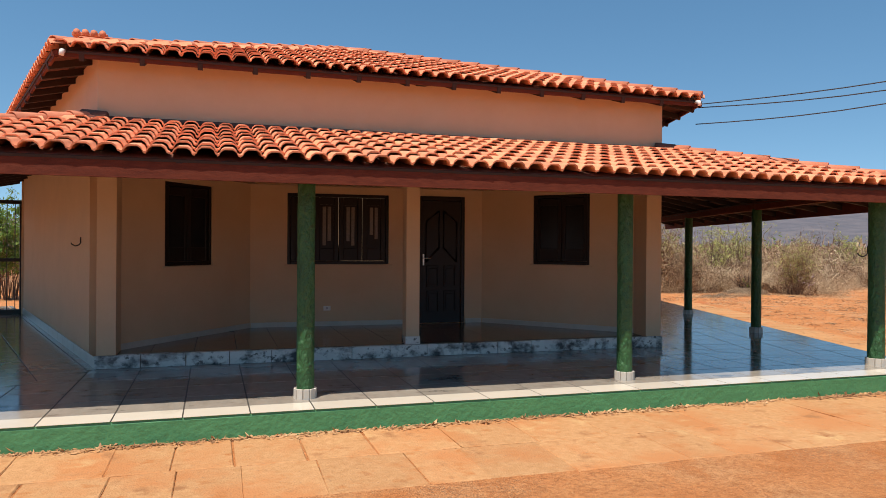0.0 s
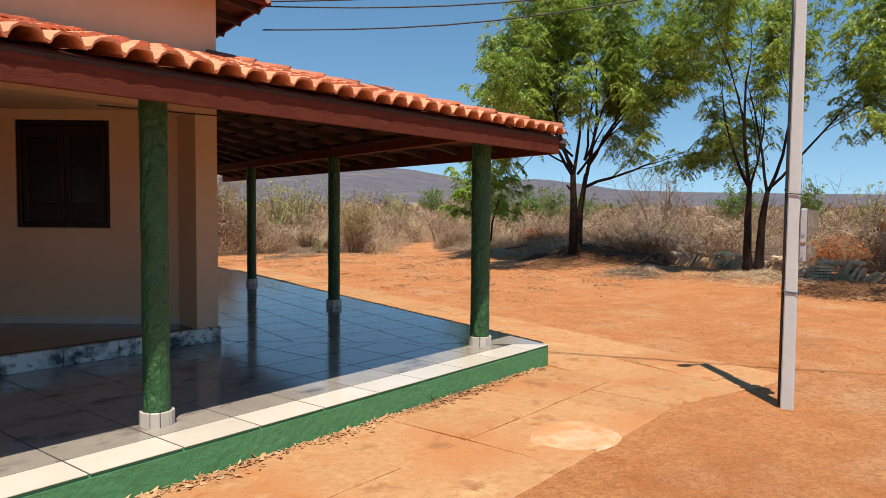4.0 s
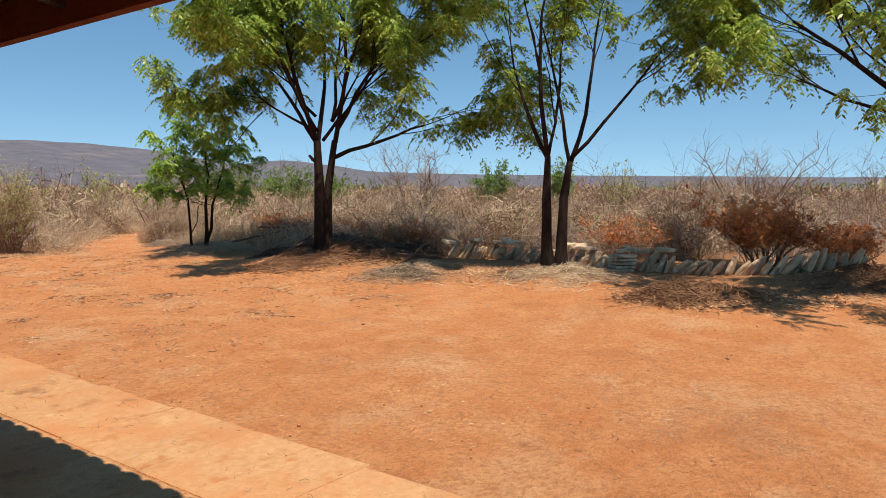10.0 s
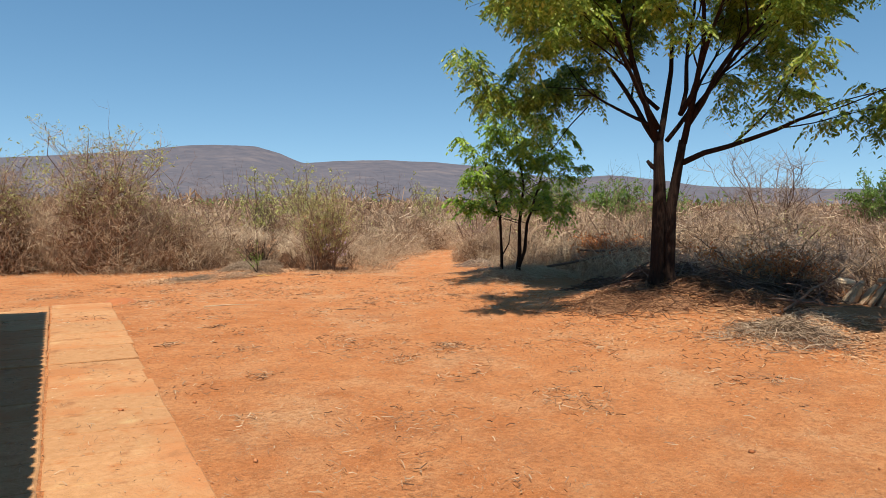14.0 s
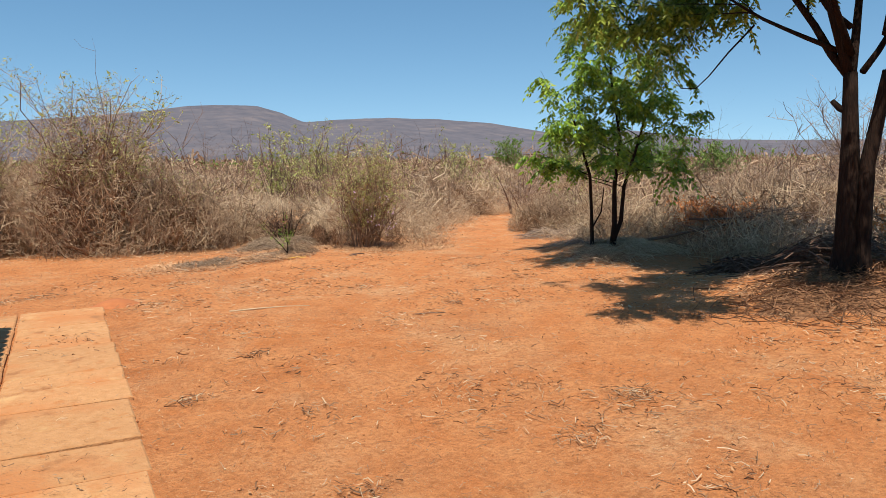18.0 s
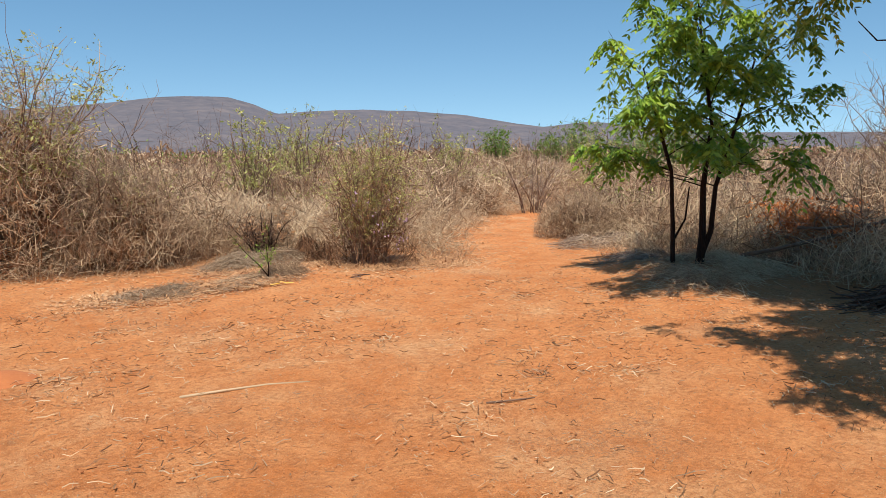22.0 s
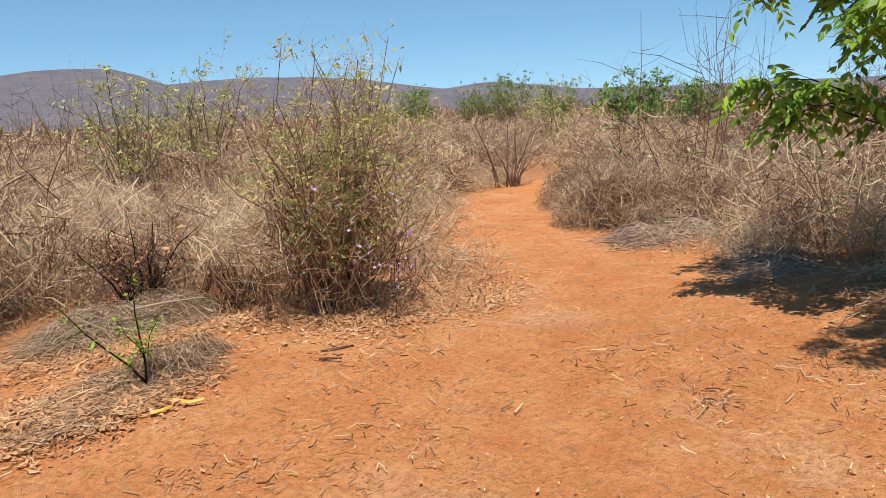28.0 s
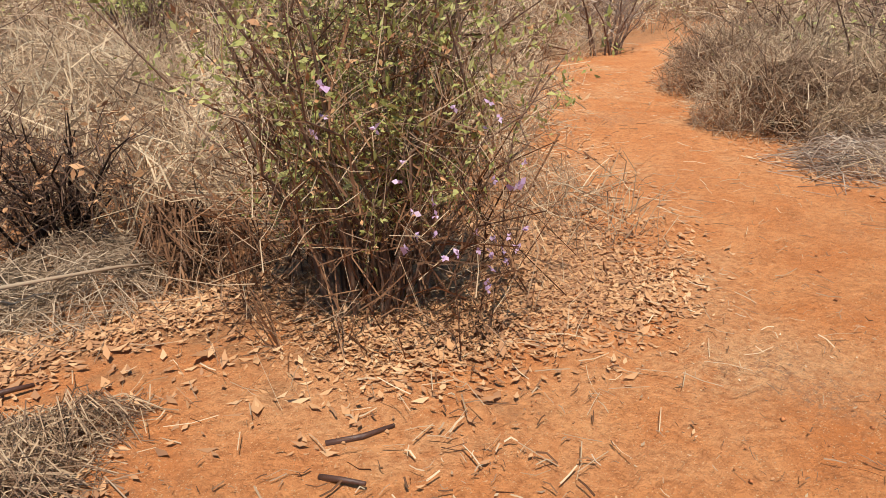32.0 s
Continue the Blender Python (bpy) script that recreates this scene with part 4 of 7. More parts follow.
class Plane:
    """One slope of a roof: its eave runs from e0 to e1, the slope rises to the left of it."""

    def __init__(self, e0, e1, z, corners, tan):
        self.tan, self.cos = tan, 1 / math.sqrt(1 + tan * tan)
        self.e0, self.u = Vector(e0), (Vector(e1) - Vector(e0)).normalized()
        self.n = Vector((-self.u.y, self.u.x))
        self.z = z
        self.poly = [((Vector(c) - self.e0).dot(self.u), (Vector(c) - self.e0).dot(self.n)) for c in corners]
        up = Vector((self.n.x * self.cos, self.n.y * self.cos, tan * self.cos))
        ux = Vector((self.u.x, self.u.y, 0))
        nz = ux.cross(up)
        self.m = Matrix((ux, up, nz)).transposed().to_4x4()

    def place(self, u, h, lift=0.0):
        p = self.e0 + self.u * u + self.n * h
        return Vector((p.x, p.y, self.z + h * self.tan + lift))

    def inside(self, u, h, slack):
        s = 1e9
        for (ax, ay), (bx, by) in zip(self.poly, self.poly[1:] + self.poly[:1]):
            d = math.hypot(bx - ax, by - ay)
            s = min(s, ((bx - ax) * (h - ay) - (by - ay) * (u - ax)) / d)
        return s > slack

    def tiles(self):
        us, hs = [p[0] for p in self.poly], [p[1] for p in self.poly]
        row = 0
        while row * EXPO * self.cos < max(hs):
            h = row * EXPO * self.cos
            c = math.floor(min(us) / PITCH)
            while c * PITCH < max(us):
                u = (c + 0.5) * PITCH
                if self.inside(u, h + 0.16, -0.05):
                    yield u, h, (c * 7 + row * 3) % 4, (c, row)
                c += 1
            row += 1

    def tile_pose(self, u, h, key):
        r = random.Random(key[0] * 131 + key[1])
        return Matrix.Translation(self.place(u + r.uniform(-0.006, 0.006), h, 0.02 + r.uniform(0, 0.006))) @ self.m @ Matrix.Rotation(r.uniform(-0.02, 0.02), 4, "Z")


def lay_tiles(plane, roof, picked=lambda p: False):
    """Tiles of one slope: the picked ones as parts, the others joined."""
    meshes = None
    verts, faces, count = [], [], 0
    for u, h, kind, key in plane.tiles():
        m = plane.tile_pose(u, h, key)
        if picked(m.translation):
            if meshes is None:
                meshes = []
                for v in TILE_V:
                    meshes.append(Geo().add(v.tolist(), TILE_F.tolist()).mesh("roof_tile", M["tile_roof"], True))
            ob = put("roof_tile", meshes[kind], parent=roof)
            ob.matrix_basis = m
        else:
            a = np.array(m)
            verts.append(TILE_V[kind] @ a[:3, :3].T + a[:3, 3])
            faces.append(TILE_F + count)
            count += len(TILE_V[kind])
    if verts:
        put("roof_tiles", mesh_np("roof_tiles", np.concatenate(verts), np.concatenate(faces), M["tile_roof"], True), parent=roof, kind="stuff")


def timber(plane, roof, gap=0.75, first=0.3):
    """Rafters up the slope and battens across it, under a sheet added to stop sun through the tiles."""
    # added sheet, keeps sun out of the tile gaps, coloured as shaded clay
    stop_sheet = [plane.place(u, h + 0.02, 0.006) for u, h in plane.poly]
    part("light_stop_sheet", Geo().add(stop_sheet, [tuple(range(len(stop_sheet)))]), M["under_tile"], roof)
    us, hs = [p[0] for p in plane.poly], [p[1] for p in plane.poly]
    u = min(us) + first
    while u < max(us):
        c = chord(plane.poly, 0, u)
        if c and c[1] - c[0] > 0.3:
            a, b = plane.place(u, c[0] + 0.05, -0.105), plane.place(u, c[1] - 0.02, -0.105)
            mid, ln = (a + b) / 2, (b - a).length
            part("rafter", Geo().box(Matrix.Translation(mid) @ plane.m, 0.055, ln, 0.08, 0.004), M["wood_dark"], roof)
        u += gap
    row = 0
    while row * EXPO * plane.cos < max(hs) - 0.05:
        h = row * EXPO * plane.cos + 0.05
        c = chord(plane.poly, 1, h)
        if c and c[1] - c[0] > 0.3:
            a, b = plane.place(c[0] + 0.05, h, -0.024), plane.place(c[1] - 0.05, h, -0.024)
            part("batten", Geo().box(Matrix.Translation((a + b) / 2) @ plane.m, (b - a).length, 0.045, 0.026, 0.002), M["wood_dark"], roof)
        row += 1


def caps(roof, a, b, r=0.085, step=0.36):
    """Half-round tiles along a hip or ridge from a (low) to b (high)."""
    a, b = Vector(a), Vector(b)
    d = (b - a).normalized()
    side = d.cross(Vector((0, 0, 1))).normalized()
    up = side.cross(d)
    n = int((b - a).length / step)
    pts0, fs = [], []
    for ring, (k, s) in enumerate(((0.0, 1.0), (0.41, 0.86))):
        for q in (s, s - 0.15):
            for i in range(8):
                t = math.pi * i / 7
                pts0.append((math.cos(t) * r * q, k, math.sin(t) * r * q * 0.9 + (0.018 if ring == 0 else 0.0)))
    for i in range(7):
        fs += [(i + 1, i, 16 + i, 16 + i + 1), (8 + i, 9 + i, 25 + i, 24 + i), (i, i + 1, 9 + i, 8 + i)]
    me = Geo().add(pts0, fs).mesh("ridge_tile", M["cap_roof"], True)
    rot = Matrix((side, d, up)).transposed().to_4x4()
    for i in range(n + 1):
        ob = put("ridge_tile", me, parent=roof)
        ob.matrix_basis = Matrix.Translation(a + d * min(i * step, (b - a).length - 0.38)) @ rot
    part("mortar_bed", Geo().tube([a + d * 0.1 - up * 0.02, b - up * 0.02], [0.07, 0.07], 6), M["mortar"], roof)


OUT = 0.58
EAVE_Z = 2.345
ED = (EAVE_R - EAVE_L).normalized()
en = Vector((ED.y, -ED.x))
OUT_SIDE = 0.87
TIP_R = meet(EAVE_L + en * OUT, ED, EAVE_R + NR * OUT_SIDE, DR)
TIP_L = meet(EAVE_L + en * OUT, ED, EAVE_L + NL * OUT_SIDE, DL)
BACK = 11.6
porch_roof = thing("porch_roof", (2.8, 7.8, 2.4), "lean-to porch roof of orange clay barrel tiles on dark timber", "roof", kind="structure")
front = Plane(TIP_L, TIP_R, EAVE_Z, [TIP_L, TIP_R, WALL_R, WALL_L], PORCH_TAN)
right = Plane(TIP_R, TIP_R + DR * BACK, EAVE_Z - 0.001, [TIP_R, TIP_R + DR * BACK, WALL_R + DR * 9.0, WALL_R], side_tan(PORCH_TAN, TIP_L, TIP_R, TIP_R, WALL_R, NR))
left = Plane(TIP_L + DL * BACK, TIP_L, EAVE_Z, [TIP_L + DL * BACK, TIP_L, WALL_L, WALL_L + DL * 9.0], side_tan(PORCH_TAN, TIP_L, TIP_R, TIP_L, WALL_L, NL))
for pl in (front, right, left):
    timber(pl, porch_roof)


def beam(a, b, z0, z1, w, name="beam", mat="wood_red"):
    a, b = Vector(a), Vector(b)
    mid = (a + b) / 2
    return part(name, Geo().box(Matrix.Translation((mid.x, mid.y, z0)) @ Matrix.Rotation(math.atan2(b.y - a.y, b.x - a.x), 4, "Z"), (b - a).length, w, z1 - z0, 0.008), M[mat], porch_roof)


for i, (a, b) in enumerate(zip([P0 - ED * 0.5, Vector((1.22, 6.845)), Vector((4.68, 6.86))], [Vector((1.2, 6.845)), Vector((4.66, 6.86)), P3 + ED * 0.35])):
    beam(a, b, 2.315, 2.475 - 0.004 * i, 0.13)
for p, d in ((P3, DR), (P0, DL)):
    for k in range(3):
        beam(p + d * (SPAN * k + (0.08 if k == 0 else 0.01)), p + d * (SPAN * (k + 1)), 2.315, 2.455 - 0.004 * k, 0.12)
for a, b, nv in ((TIP_L, TIP_R, Vector((0, 1))), (TIP_R, TIP_R + DR * BACK, -NR), (TIP_L + DL * BACK, TIP_L, -NL)):
    run = (b - a).normalized()
    a, b = a + nv * 0.055 + run * 0.06, b + nv * 0.055 - run * 0.06
    beam(a, b, EAVE_Z - 0.155, EAVE_Z + 0.016, 0.045, "fascia")
for tip, corner in ((TIP_R, WALL_R), (TIP_L, WALL_L)):
    t3, c3 = Vector((tip.x, tip.y, EAVE_Z - 0.10)), Vector((corner.x, corner.y, EAVE_Z - 0.10 + (Vector(corner) - tip).length * PORCH_TAN * 0.80))
    part("hip_rafter", Geo().tube([t3 + Vector((0, 0, 0.04)), c3], [0.06, 0.06], 4), M["wood_dark"], porch_roof)
# thin wires slung under the porch roof
for a, b in ((P3 - NR * 0.35 + DR * 0.2, P3 - NR * 0.35 + DR * SPAN), (P3 - NR * 0.35 + DR * SPAN, P3 - NR * 0.35 + DR * 9.5), (P3 - NR * 0.1, Vector((5.0, 8.3)))):
    pts = [Vector((*a.lerp(b, k / 6), 2.40 - 0.03 * math.sin(math.pi * k / 6))) for k in range(7)]
    part("cable", Geo().tube(pts, [0.006] * 7, 5), M["wood_dark"], porch_roof, "thin dark electric cable")
caps(porch_roof, front.place(front.poly[1][0] - 0.02, 0.05, 0.06), (WALL_R.x, WALL_R.y, 3.11))
caps(porch_roof, front.place(front.poly[0][0] + 0.02, 0.05, 0.06), (WALL_L.x, WALL_L.y, 3.10))
part("mortar_bed", Geo().tube([(-0.97, 8.97, 3.08), (6.62, 9.03, 3.08)], [0.05, 0.05], 6), M["mortar"], porch_roof)
for c in (WALL_R, WALL_L):
    part("mortar_bed", Geo().tube([(c.x - 0.15, c.y - 0.06, 3.11), (c.x + 0.12, c.y - 0.15, 3.10)], [0.075, 0.06], 8), M["mortar"], porch_roof, smooth=True)

MAIN_Z = 3.75
MT_R, MT_L, APEX = Vector((7.04, 8.68)), Vector((-1.38, 8.60)), Vector((2.6, 12.9))
main_roof = thing("main_roof", (2.8, 9.0, 3.6), "low hipped main roof of orange clay barrel tiles", "roof", kind="structure")
m_front = Plane(MT_L, MT_R, MAIN_Z, [MT_L, MT_R, APEX], MAIN_TAN)
RB, LB = MT_R + DR * 10.2, MT_L + DL * 10.2
m_right = Plane(MT_R, RB, MAIN_Z, [MT_R, RB, APEX + DR * 4.6, APEX], side_tan(MAIN_TAN, MT_L, MT_R, MT_R, APEX, NR))
m_left = Plane(LB, MT_L, MAIN_Z, [LB, MT_L, APEX, APEX + DL * 4.6], side_tan(MAIN_TAN, MT_L, MT_R, MT_L, APEX, NL))
for pl in (m_front, m_left, m_right):
    timber(pl, main_roof, 0.62)
for a, b, nv in ((MT_L, MT_R, Vector((0, 1))), (MT_R, RB, -NR), (LB, MT_L, -NL)):
    a, b = a + nv * 0.06, b + nv * 0.06
    mid = (a + b) / 2
    part("fascia", Geo().box(Matrix.Translation((mid.x, mid.y, MAIN_Z - 0.055)) @ Matrix.Rotation(math.atan2(b.y - a.y, b.x - a.x), 4, "Z"), (b - a).length, 0.03, 0.07, 0.004), M["wood_red"], main_roof)
apex3 = m_front.place((APEX - MT_L).dot(m_front.u), (APEX - MT_L).dot(m_front.n), 0.07)
caps(main_roof, m_front.place(m_front.poly[1][0] - 0.02, 0.04, 0.06), apex3)
caps(main_roof, m_front.place(m_front.poly[0][0] + 0.02, 0.04, 0.06), apex3)
back = Geo().add([(RB.x, RB.y, MAIN_Z), (LB.x, LB.y, MAIN_Z), (APEX.x, APEX.y + 4.6, apex3.z - 0.05)], [(0, 1, 2)])
back.add([(RB.x, RB.y, MAIN_Z - 0.05), (LB.x, LB.y, MAIN_Z - 0.05), (APEX.x, APEX.y + 4.6, apex3.z - 0.1)], [(2, 1, 0)])
part("back_slope", back, M["tile_roof"], main_roof)
for jx in (2.9,):
    part("joist_end", Geo().box(pose(jx, 8.95, 3.74, 8), 0.13, 0.35, 0.10, 0.006), M["wood_dark"], main_roof)
for c, s in ((MT_R, 1), (MT_L, -1)):
    part("eave_spout", Geo().tube([(c.x - 0.12 * s, c.y + 0.02, MAIN_Z + 0.0), (c.x - 0.12 * s, c.y - 0.05, MAIN_Z - 0.015), (c.x - 0.12 * s, c.y - 0.06, MAIN_Z - 0.06)], [0.028] * 3, 8), M["white_plastic"], main_roof, "white plastic pipe end at the eave corner", True)

chim = thing("chimney", (-1.52, 12.2, 4.3), "small brick chimney with a tiled cap on posts", "chimney")
part("stack", Geo().box(pose(-1.52, 12.2, 3.6), 0.34, 0.34, 1.10, 0.01), M["mortar"], chim)
for dx, dy in ((-0.13, -0.13), (0.13, -0.13), (-0.13, 0.13), (0.13, 0.13)):
    part("post", Geo().box(pose(-1.52 + dx, 12.2 + dy, 4.69), 0.09, 0.09, 0.13, 0.004), M["mortar"], chim)
part("cap", Geo().box(pose(-1.52, 12.2, 4.82), 0.50, 0.48, 0.045, 0.01), M["cap_roof"], chim)
for i in range(4):
    part("cap_tile", Geo().tube([(-1.70 + i * 0.12, 11.95, 4.865), (-1.70 + i * 0.12, 12.45, 4.875)], [0.05, 0.045], 8), M["cap_roof"], chim, smooth=True)

# ---- pole with meter boxes, lamp and wires ----
POLE = Vector((8.60, 3.99))
PYAW = -80.0
pole = thing("utility_pole", (POLE.x, POLE.y, 0), "square pale concrete pole with black lettering", "pole")
pm = Matrix.Translation((POLE.x, POLE.y, 0)) @ Matrix.Rotation(radians(PYAW), 4, "Z") @ Matrix.Diagonal((0.7, 0.7, 1.0, 1.0))
pg = Geo()
for z0, z1, w0, w1 in ((-0.3, 3.62, 0.145, 0.115),):
    e = 0.012
    for z, w in ((z0, w0), (z1, w1)):
        h = w / 2
        pg.v += [tuple(pm @ Vector(q)) for q in ((-h + e, -h, z), (h - e, -h, z), (h, -h + e, z), (h, h - e, z), (h - e, h, z), (-h + e, h, z), (-h, h - e, z), (-h, -h + e, z))]
    pg.f += [(i, (i + 1) % 8, 8 + (i + 1) % 8, 8 + i) for i in range(8)] + [tuple(range(8, 16))]
part("shaft", pg, M["concrete_pole"], pole)
for z in (0.955, 1.755):
    tie = part("wire_tie", Geo().tube([pm @ Vector(q) for q in ((-0.075, -0.078, z), (0.078, -0.078, z - 0.012), (0.078, 0.078, z + 0.01), (-0.078, 0.078, z), (-0.078, -0.075, z + 0.004), (-0.10, -0.09, z + 0.03))], [0.006] * 6, 5), M["cable"], pole, "twisted black wire tie")
part("conduit", Geo().tube([pm @ Vector((-0.085, -0.03, 0.0)), pm @ Vector((-0.080, -0.03, 1.8)), pm @ Vector((-0.074, -0.03, 3.0)), pm @ Vector((-0.07, -0.03, 3.55))], [0.014] * 4, 7), M["cable"], pole, "black cable running up the pole", True)
for ch, z in (("A", 1.99), ("2", 1.89), ("0", 1.79)):
    cu = bpy.data.curves.new("digit", "FONT")
    cu.body, cu.size, cu.extrude, cu.align_x = ch, 0.105, 0.001, "CENTER"
    tmp = new("digit", cu)
    dg = bpy.context.evaluated_depsgraph_get()
    me = bpy.data.meshes.new_from_object(tmp.evaluated_get(dg))
    bpy.data.objects.remove(tmp)
    me.materials.clear()
    me.materials.append(M["letter"])
    ob = put("lettering", me, parent=pole, label="black stencilled character")
    ob.matrix_basis = pm @ Matrix.Translation((0.071, 0.012, z)) @ Matrix.Rotation(radians(90), 4, "Z") @ Matrix.Rotation(radians(90), 4, "X")
part("number_plate", Geo().box(pm @ Matrix.Translation((0.0695, 0.01, 1.70)), 0.006, 0.05, 0.07, 0.002), M["grey_plastic"], pole)


def meter_box(z0, z1, depth, name, label):
    bx = thing(name, pm @ Vector((0.12, 0.0, z0)), label, "meter box")
    h = z1 - z0
    c = pm @ Matrix.Translation((0.075, 0.0, z0))
    part("back_box", Geo().box(c @ Matrix.Translation((0.035, 0.0, 0)), 0.065, 0.17 if h > 0.2 else 0.13, h, 0.008), M["grey_plastic"], bx)
    cover = Geo()
    w = 0.15 if h > 0.2 else 0.11
    x0, x1 = 0.070, 0.070 + depth
    pts = [(x0, -w / 2, 0.01), (x1, -w / 2, 0.10 * h / 0.3), (x1, -w / 2, h - 0.02), (x0, -w / 2, h - 0.01)]
    pts += [(a, -b, d) for a, b, d in pts]
    cover.add([c @ Vector(p) for p in pts], [(0, 1, 2, 3), (7, 6, 5, 4), (1, 5, 6, 2), (2, 6, 7, 3), (0, 4, 5, 1), (3, 7, 4, 0)])
    part("clear_cover", cover, M["clear_plastic"], bx)
    part("meter", Geo().box(c @ Matrix.Translation((0.068 + depth * 0.3, 0.0, h * 0.45)), depth * 0.5, w * 0.6, h * 0.35, 0.006), M["white_plastic"], bx)
    part("latch", Geo().tube([c @ Vector((0.035, -0.088, 0.06)), c @ Vector((0.035, -0.093, 0.06))], [0.014, 0.014], 10), M["steel"], bx)


meter_box(1.36, 1.63, 0.115, "electric_meter", "grey electricity meter box with yellowed clear cover")
meter_box(1.205, 1.335, 0.10, "breaker_box", "small grey breaker box with yellowed clear cover")

part("bracket", Geo().tube([pm @ Vector(q) for q in ((0, 0, 3.58), (0.0, 0.0, 3.66), (-0.06, -0.08, 3.72), (-0.16, -0.20, 3.74))], [0.02] * 4, 8), M["steel"], pole, "galvanised lamp bracket", True)
lampt = thing("street_lamp", pm @ Vector((-0.2, -0.26, 3.7)), "small grey street lamp head on the pole top", "lamp")
part("head", Geo().tube([pm @ Vector(q) for q in ((-0.13, -0.17, 3.735), (-0.18, -0.23, 3.745), (-0.25, -0.32, 3.735), (-0.30, -0.385, 3.72))], [0.03, 0.055, 0.06, 0.025], 10), M["grey_plastic"], lampt, smooth=True)
part("glass", Geo().tube([pm @ Vector((-0.22, -0.28, 3.69)), pm @ Vector((-0.22, -0.28, 3.665))], [0.05, 0.035], 10), M["clear_plastic"], lampt, smooth=True)
for z in (3.30, 3.42, 3.54):
    part("insulator", Geo().tube([pm @ Vector((-0.02, 0.065, z)), pm @ Vector((-0.02, 0.105, z)), pm @ Vector((-0.02, 0.13, z))], [0.03, 0.018, 0.03], 8), M["white_plastic"], pole, "white porcelain insulator", True)
wires = thing("overhead_wires", (7.6, 6.0, 3.6), "three thin black overhead wires between house and pole", "wires")
for i, (za, zb, sag) in enumerate(((3.72, 3.70, 0.10), (3.68, 3.62, 0.14), (3.45, 3.58, 0.16))):
    a = Vector((MT_R.x - 0.05, MT_R.y + 0.06 * i, za))
    b = pm @ Vector((-0.02, 0.12, zb))
    pts = [a.lerp(b, k / 10) - Vector((0, 0, sag * math.sin(math.pi * k / 10))) for k in range(11)]
    part("wire", Geo().tube(pts, [0.0075] * 11, 5), M["cable"], wires)
    far = Vector((24.0, -33.0 + i, 6.4 - 0.1 * i))
    pts = [b.lerp(far, k / 14) - Vector((0, 0, 0.5 * math.sin(math.pi * k / 14))) for k in range(15)]
    part("wire", Geo().tube(pts, [0.005] * 15, 5), M["cable"], wires)


# ---- plants ----
def ribbons(paths, width, rng, taper=0.35):
    """Flat twigs along paths (n, k, 3); width (n,). Returns vertices and quads."""
    n, k, _ = paths.shape
    way = paths[:, -1] - paths[:, 0]
    ref = rng.normal(size=(n, 3))
    side = np.cross(way, ref)
    side /= np.linalg.norm(side, axis=1, keepdims=True) + 1e-9
    w = width[:, None] * np.linspace(1, taper, k)[None, :] / 2
    off = side[:, None, :] * w[:, :, None]
    v = np.stack([paths - off, paths + off], 2).reshape(-1, 3)
    base = (np.arange(n) * k * 2)[:, None] + (np.arange(k - 1) * 2)[None, :]
    f = np.stack([base, base + 1, base + 3, base + 2], -1).reshape(-1, 4)
    return v, f


def twig_mass(rng, n, r, h, k=4, width=0.008, lean=0.8, droop=0.25, wobble=0.12, start=0.45):
    """Paths of thin twigs that rise from a patch of ground of radius r to the height h and bend outwards."""
    a = rng.uniform(0, 2 * np.pi, n)
    q = np.sqrt(rng.uniform(0, 1, n)) * r * start
    p0 = np.stack([q * np.cos(a), q * np.sin(a), np.zeros(n)], 1)
    out = rng.normal(a, 0.7)
    ln = h * rng.uniform(0.45, 1.05, n)
    sp = rng.uniform(0.1, 1.0, n) * lean * r
    t = np.linspace(0, 1, k)[None, :]
    x = p0[:, :1] + np.cos(out)[:, None] * sp[:, None] * t ** 1.3
    y = p0[:, 1:2] + np.sin(out)[:, None] * sp[:, None] * t ** 1.3
    z = ln[:, None] * (t - droop * t ** 3)
    P = np.stack([x, y, z], -1)
    P[:, 1:] += rng.normal(0, wobble * h * 0.35, (n, k - 1, 3)) * t[0, 1:, None]
    P[:, :, 2] = np.maximum(P[:, :, 2], 0.0)
    return P, rng.uniform(0.6, 1.3, n) * width


def tangle(rng, n, r, h, width, k=3, ln=0.45, up=0.25):
    """Crooked twigs in all directions, filling a low dome."""
    a, q = rng.uniform(0, 2 * np.pi, n), np.sqrt(rng.uniform(0, 1, n))
    top = h * np.sqrt(np.clip(1 - q ** 2 * 0.9, 0.05, 1))
    c = np.stack([r * q * np.cos(a), r * q * np.sin(a), top * rng.uniform(0.02, 1.0, n) ** 0.75], 1)
    d = rng.normal(size=(n, 3)) + np.array([0, 0, up])
    d[:, :2] += np.stack([np.cos(a), np.sin(a)], 1) * 0.3
    d /= np.linalg.norm(d, axis=1, keepdims=True)
    l = (ln * rng.uniform(0.4, 1.3, n))[:, None]
    t = np.linspace(-0.5, 0.5, k)
    P = c[:, None, :] + d[:, None, :] * (l * t[None, :])[:, :, None] + rng.normal(0, 0.10, (n, k, 3)) * l[:, :, None]
    P[:, :, 2] = np.maximum(P[:, :, 2], 0.0)
    return P, rng.uniform(0.5, 1.4, n) * width


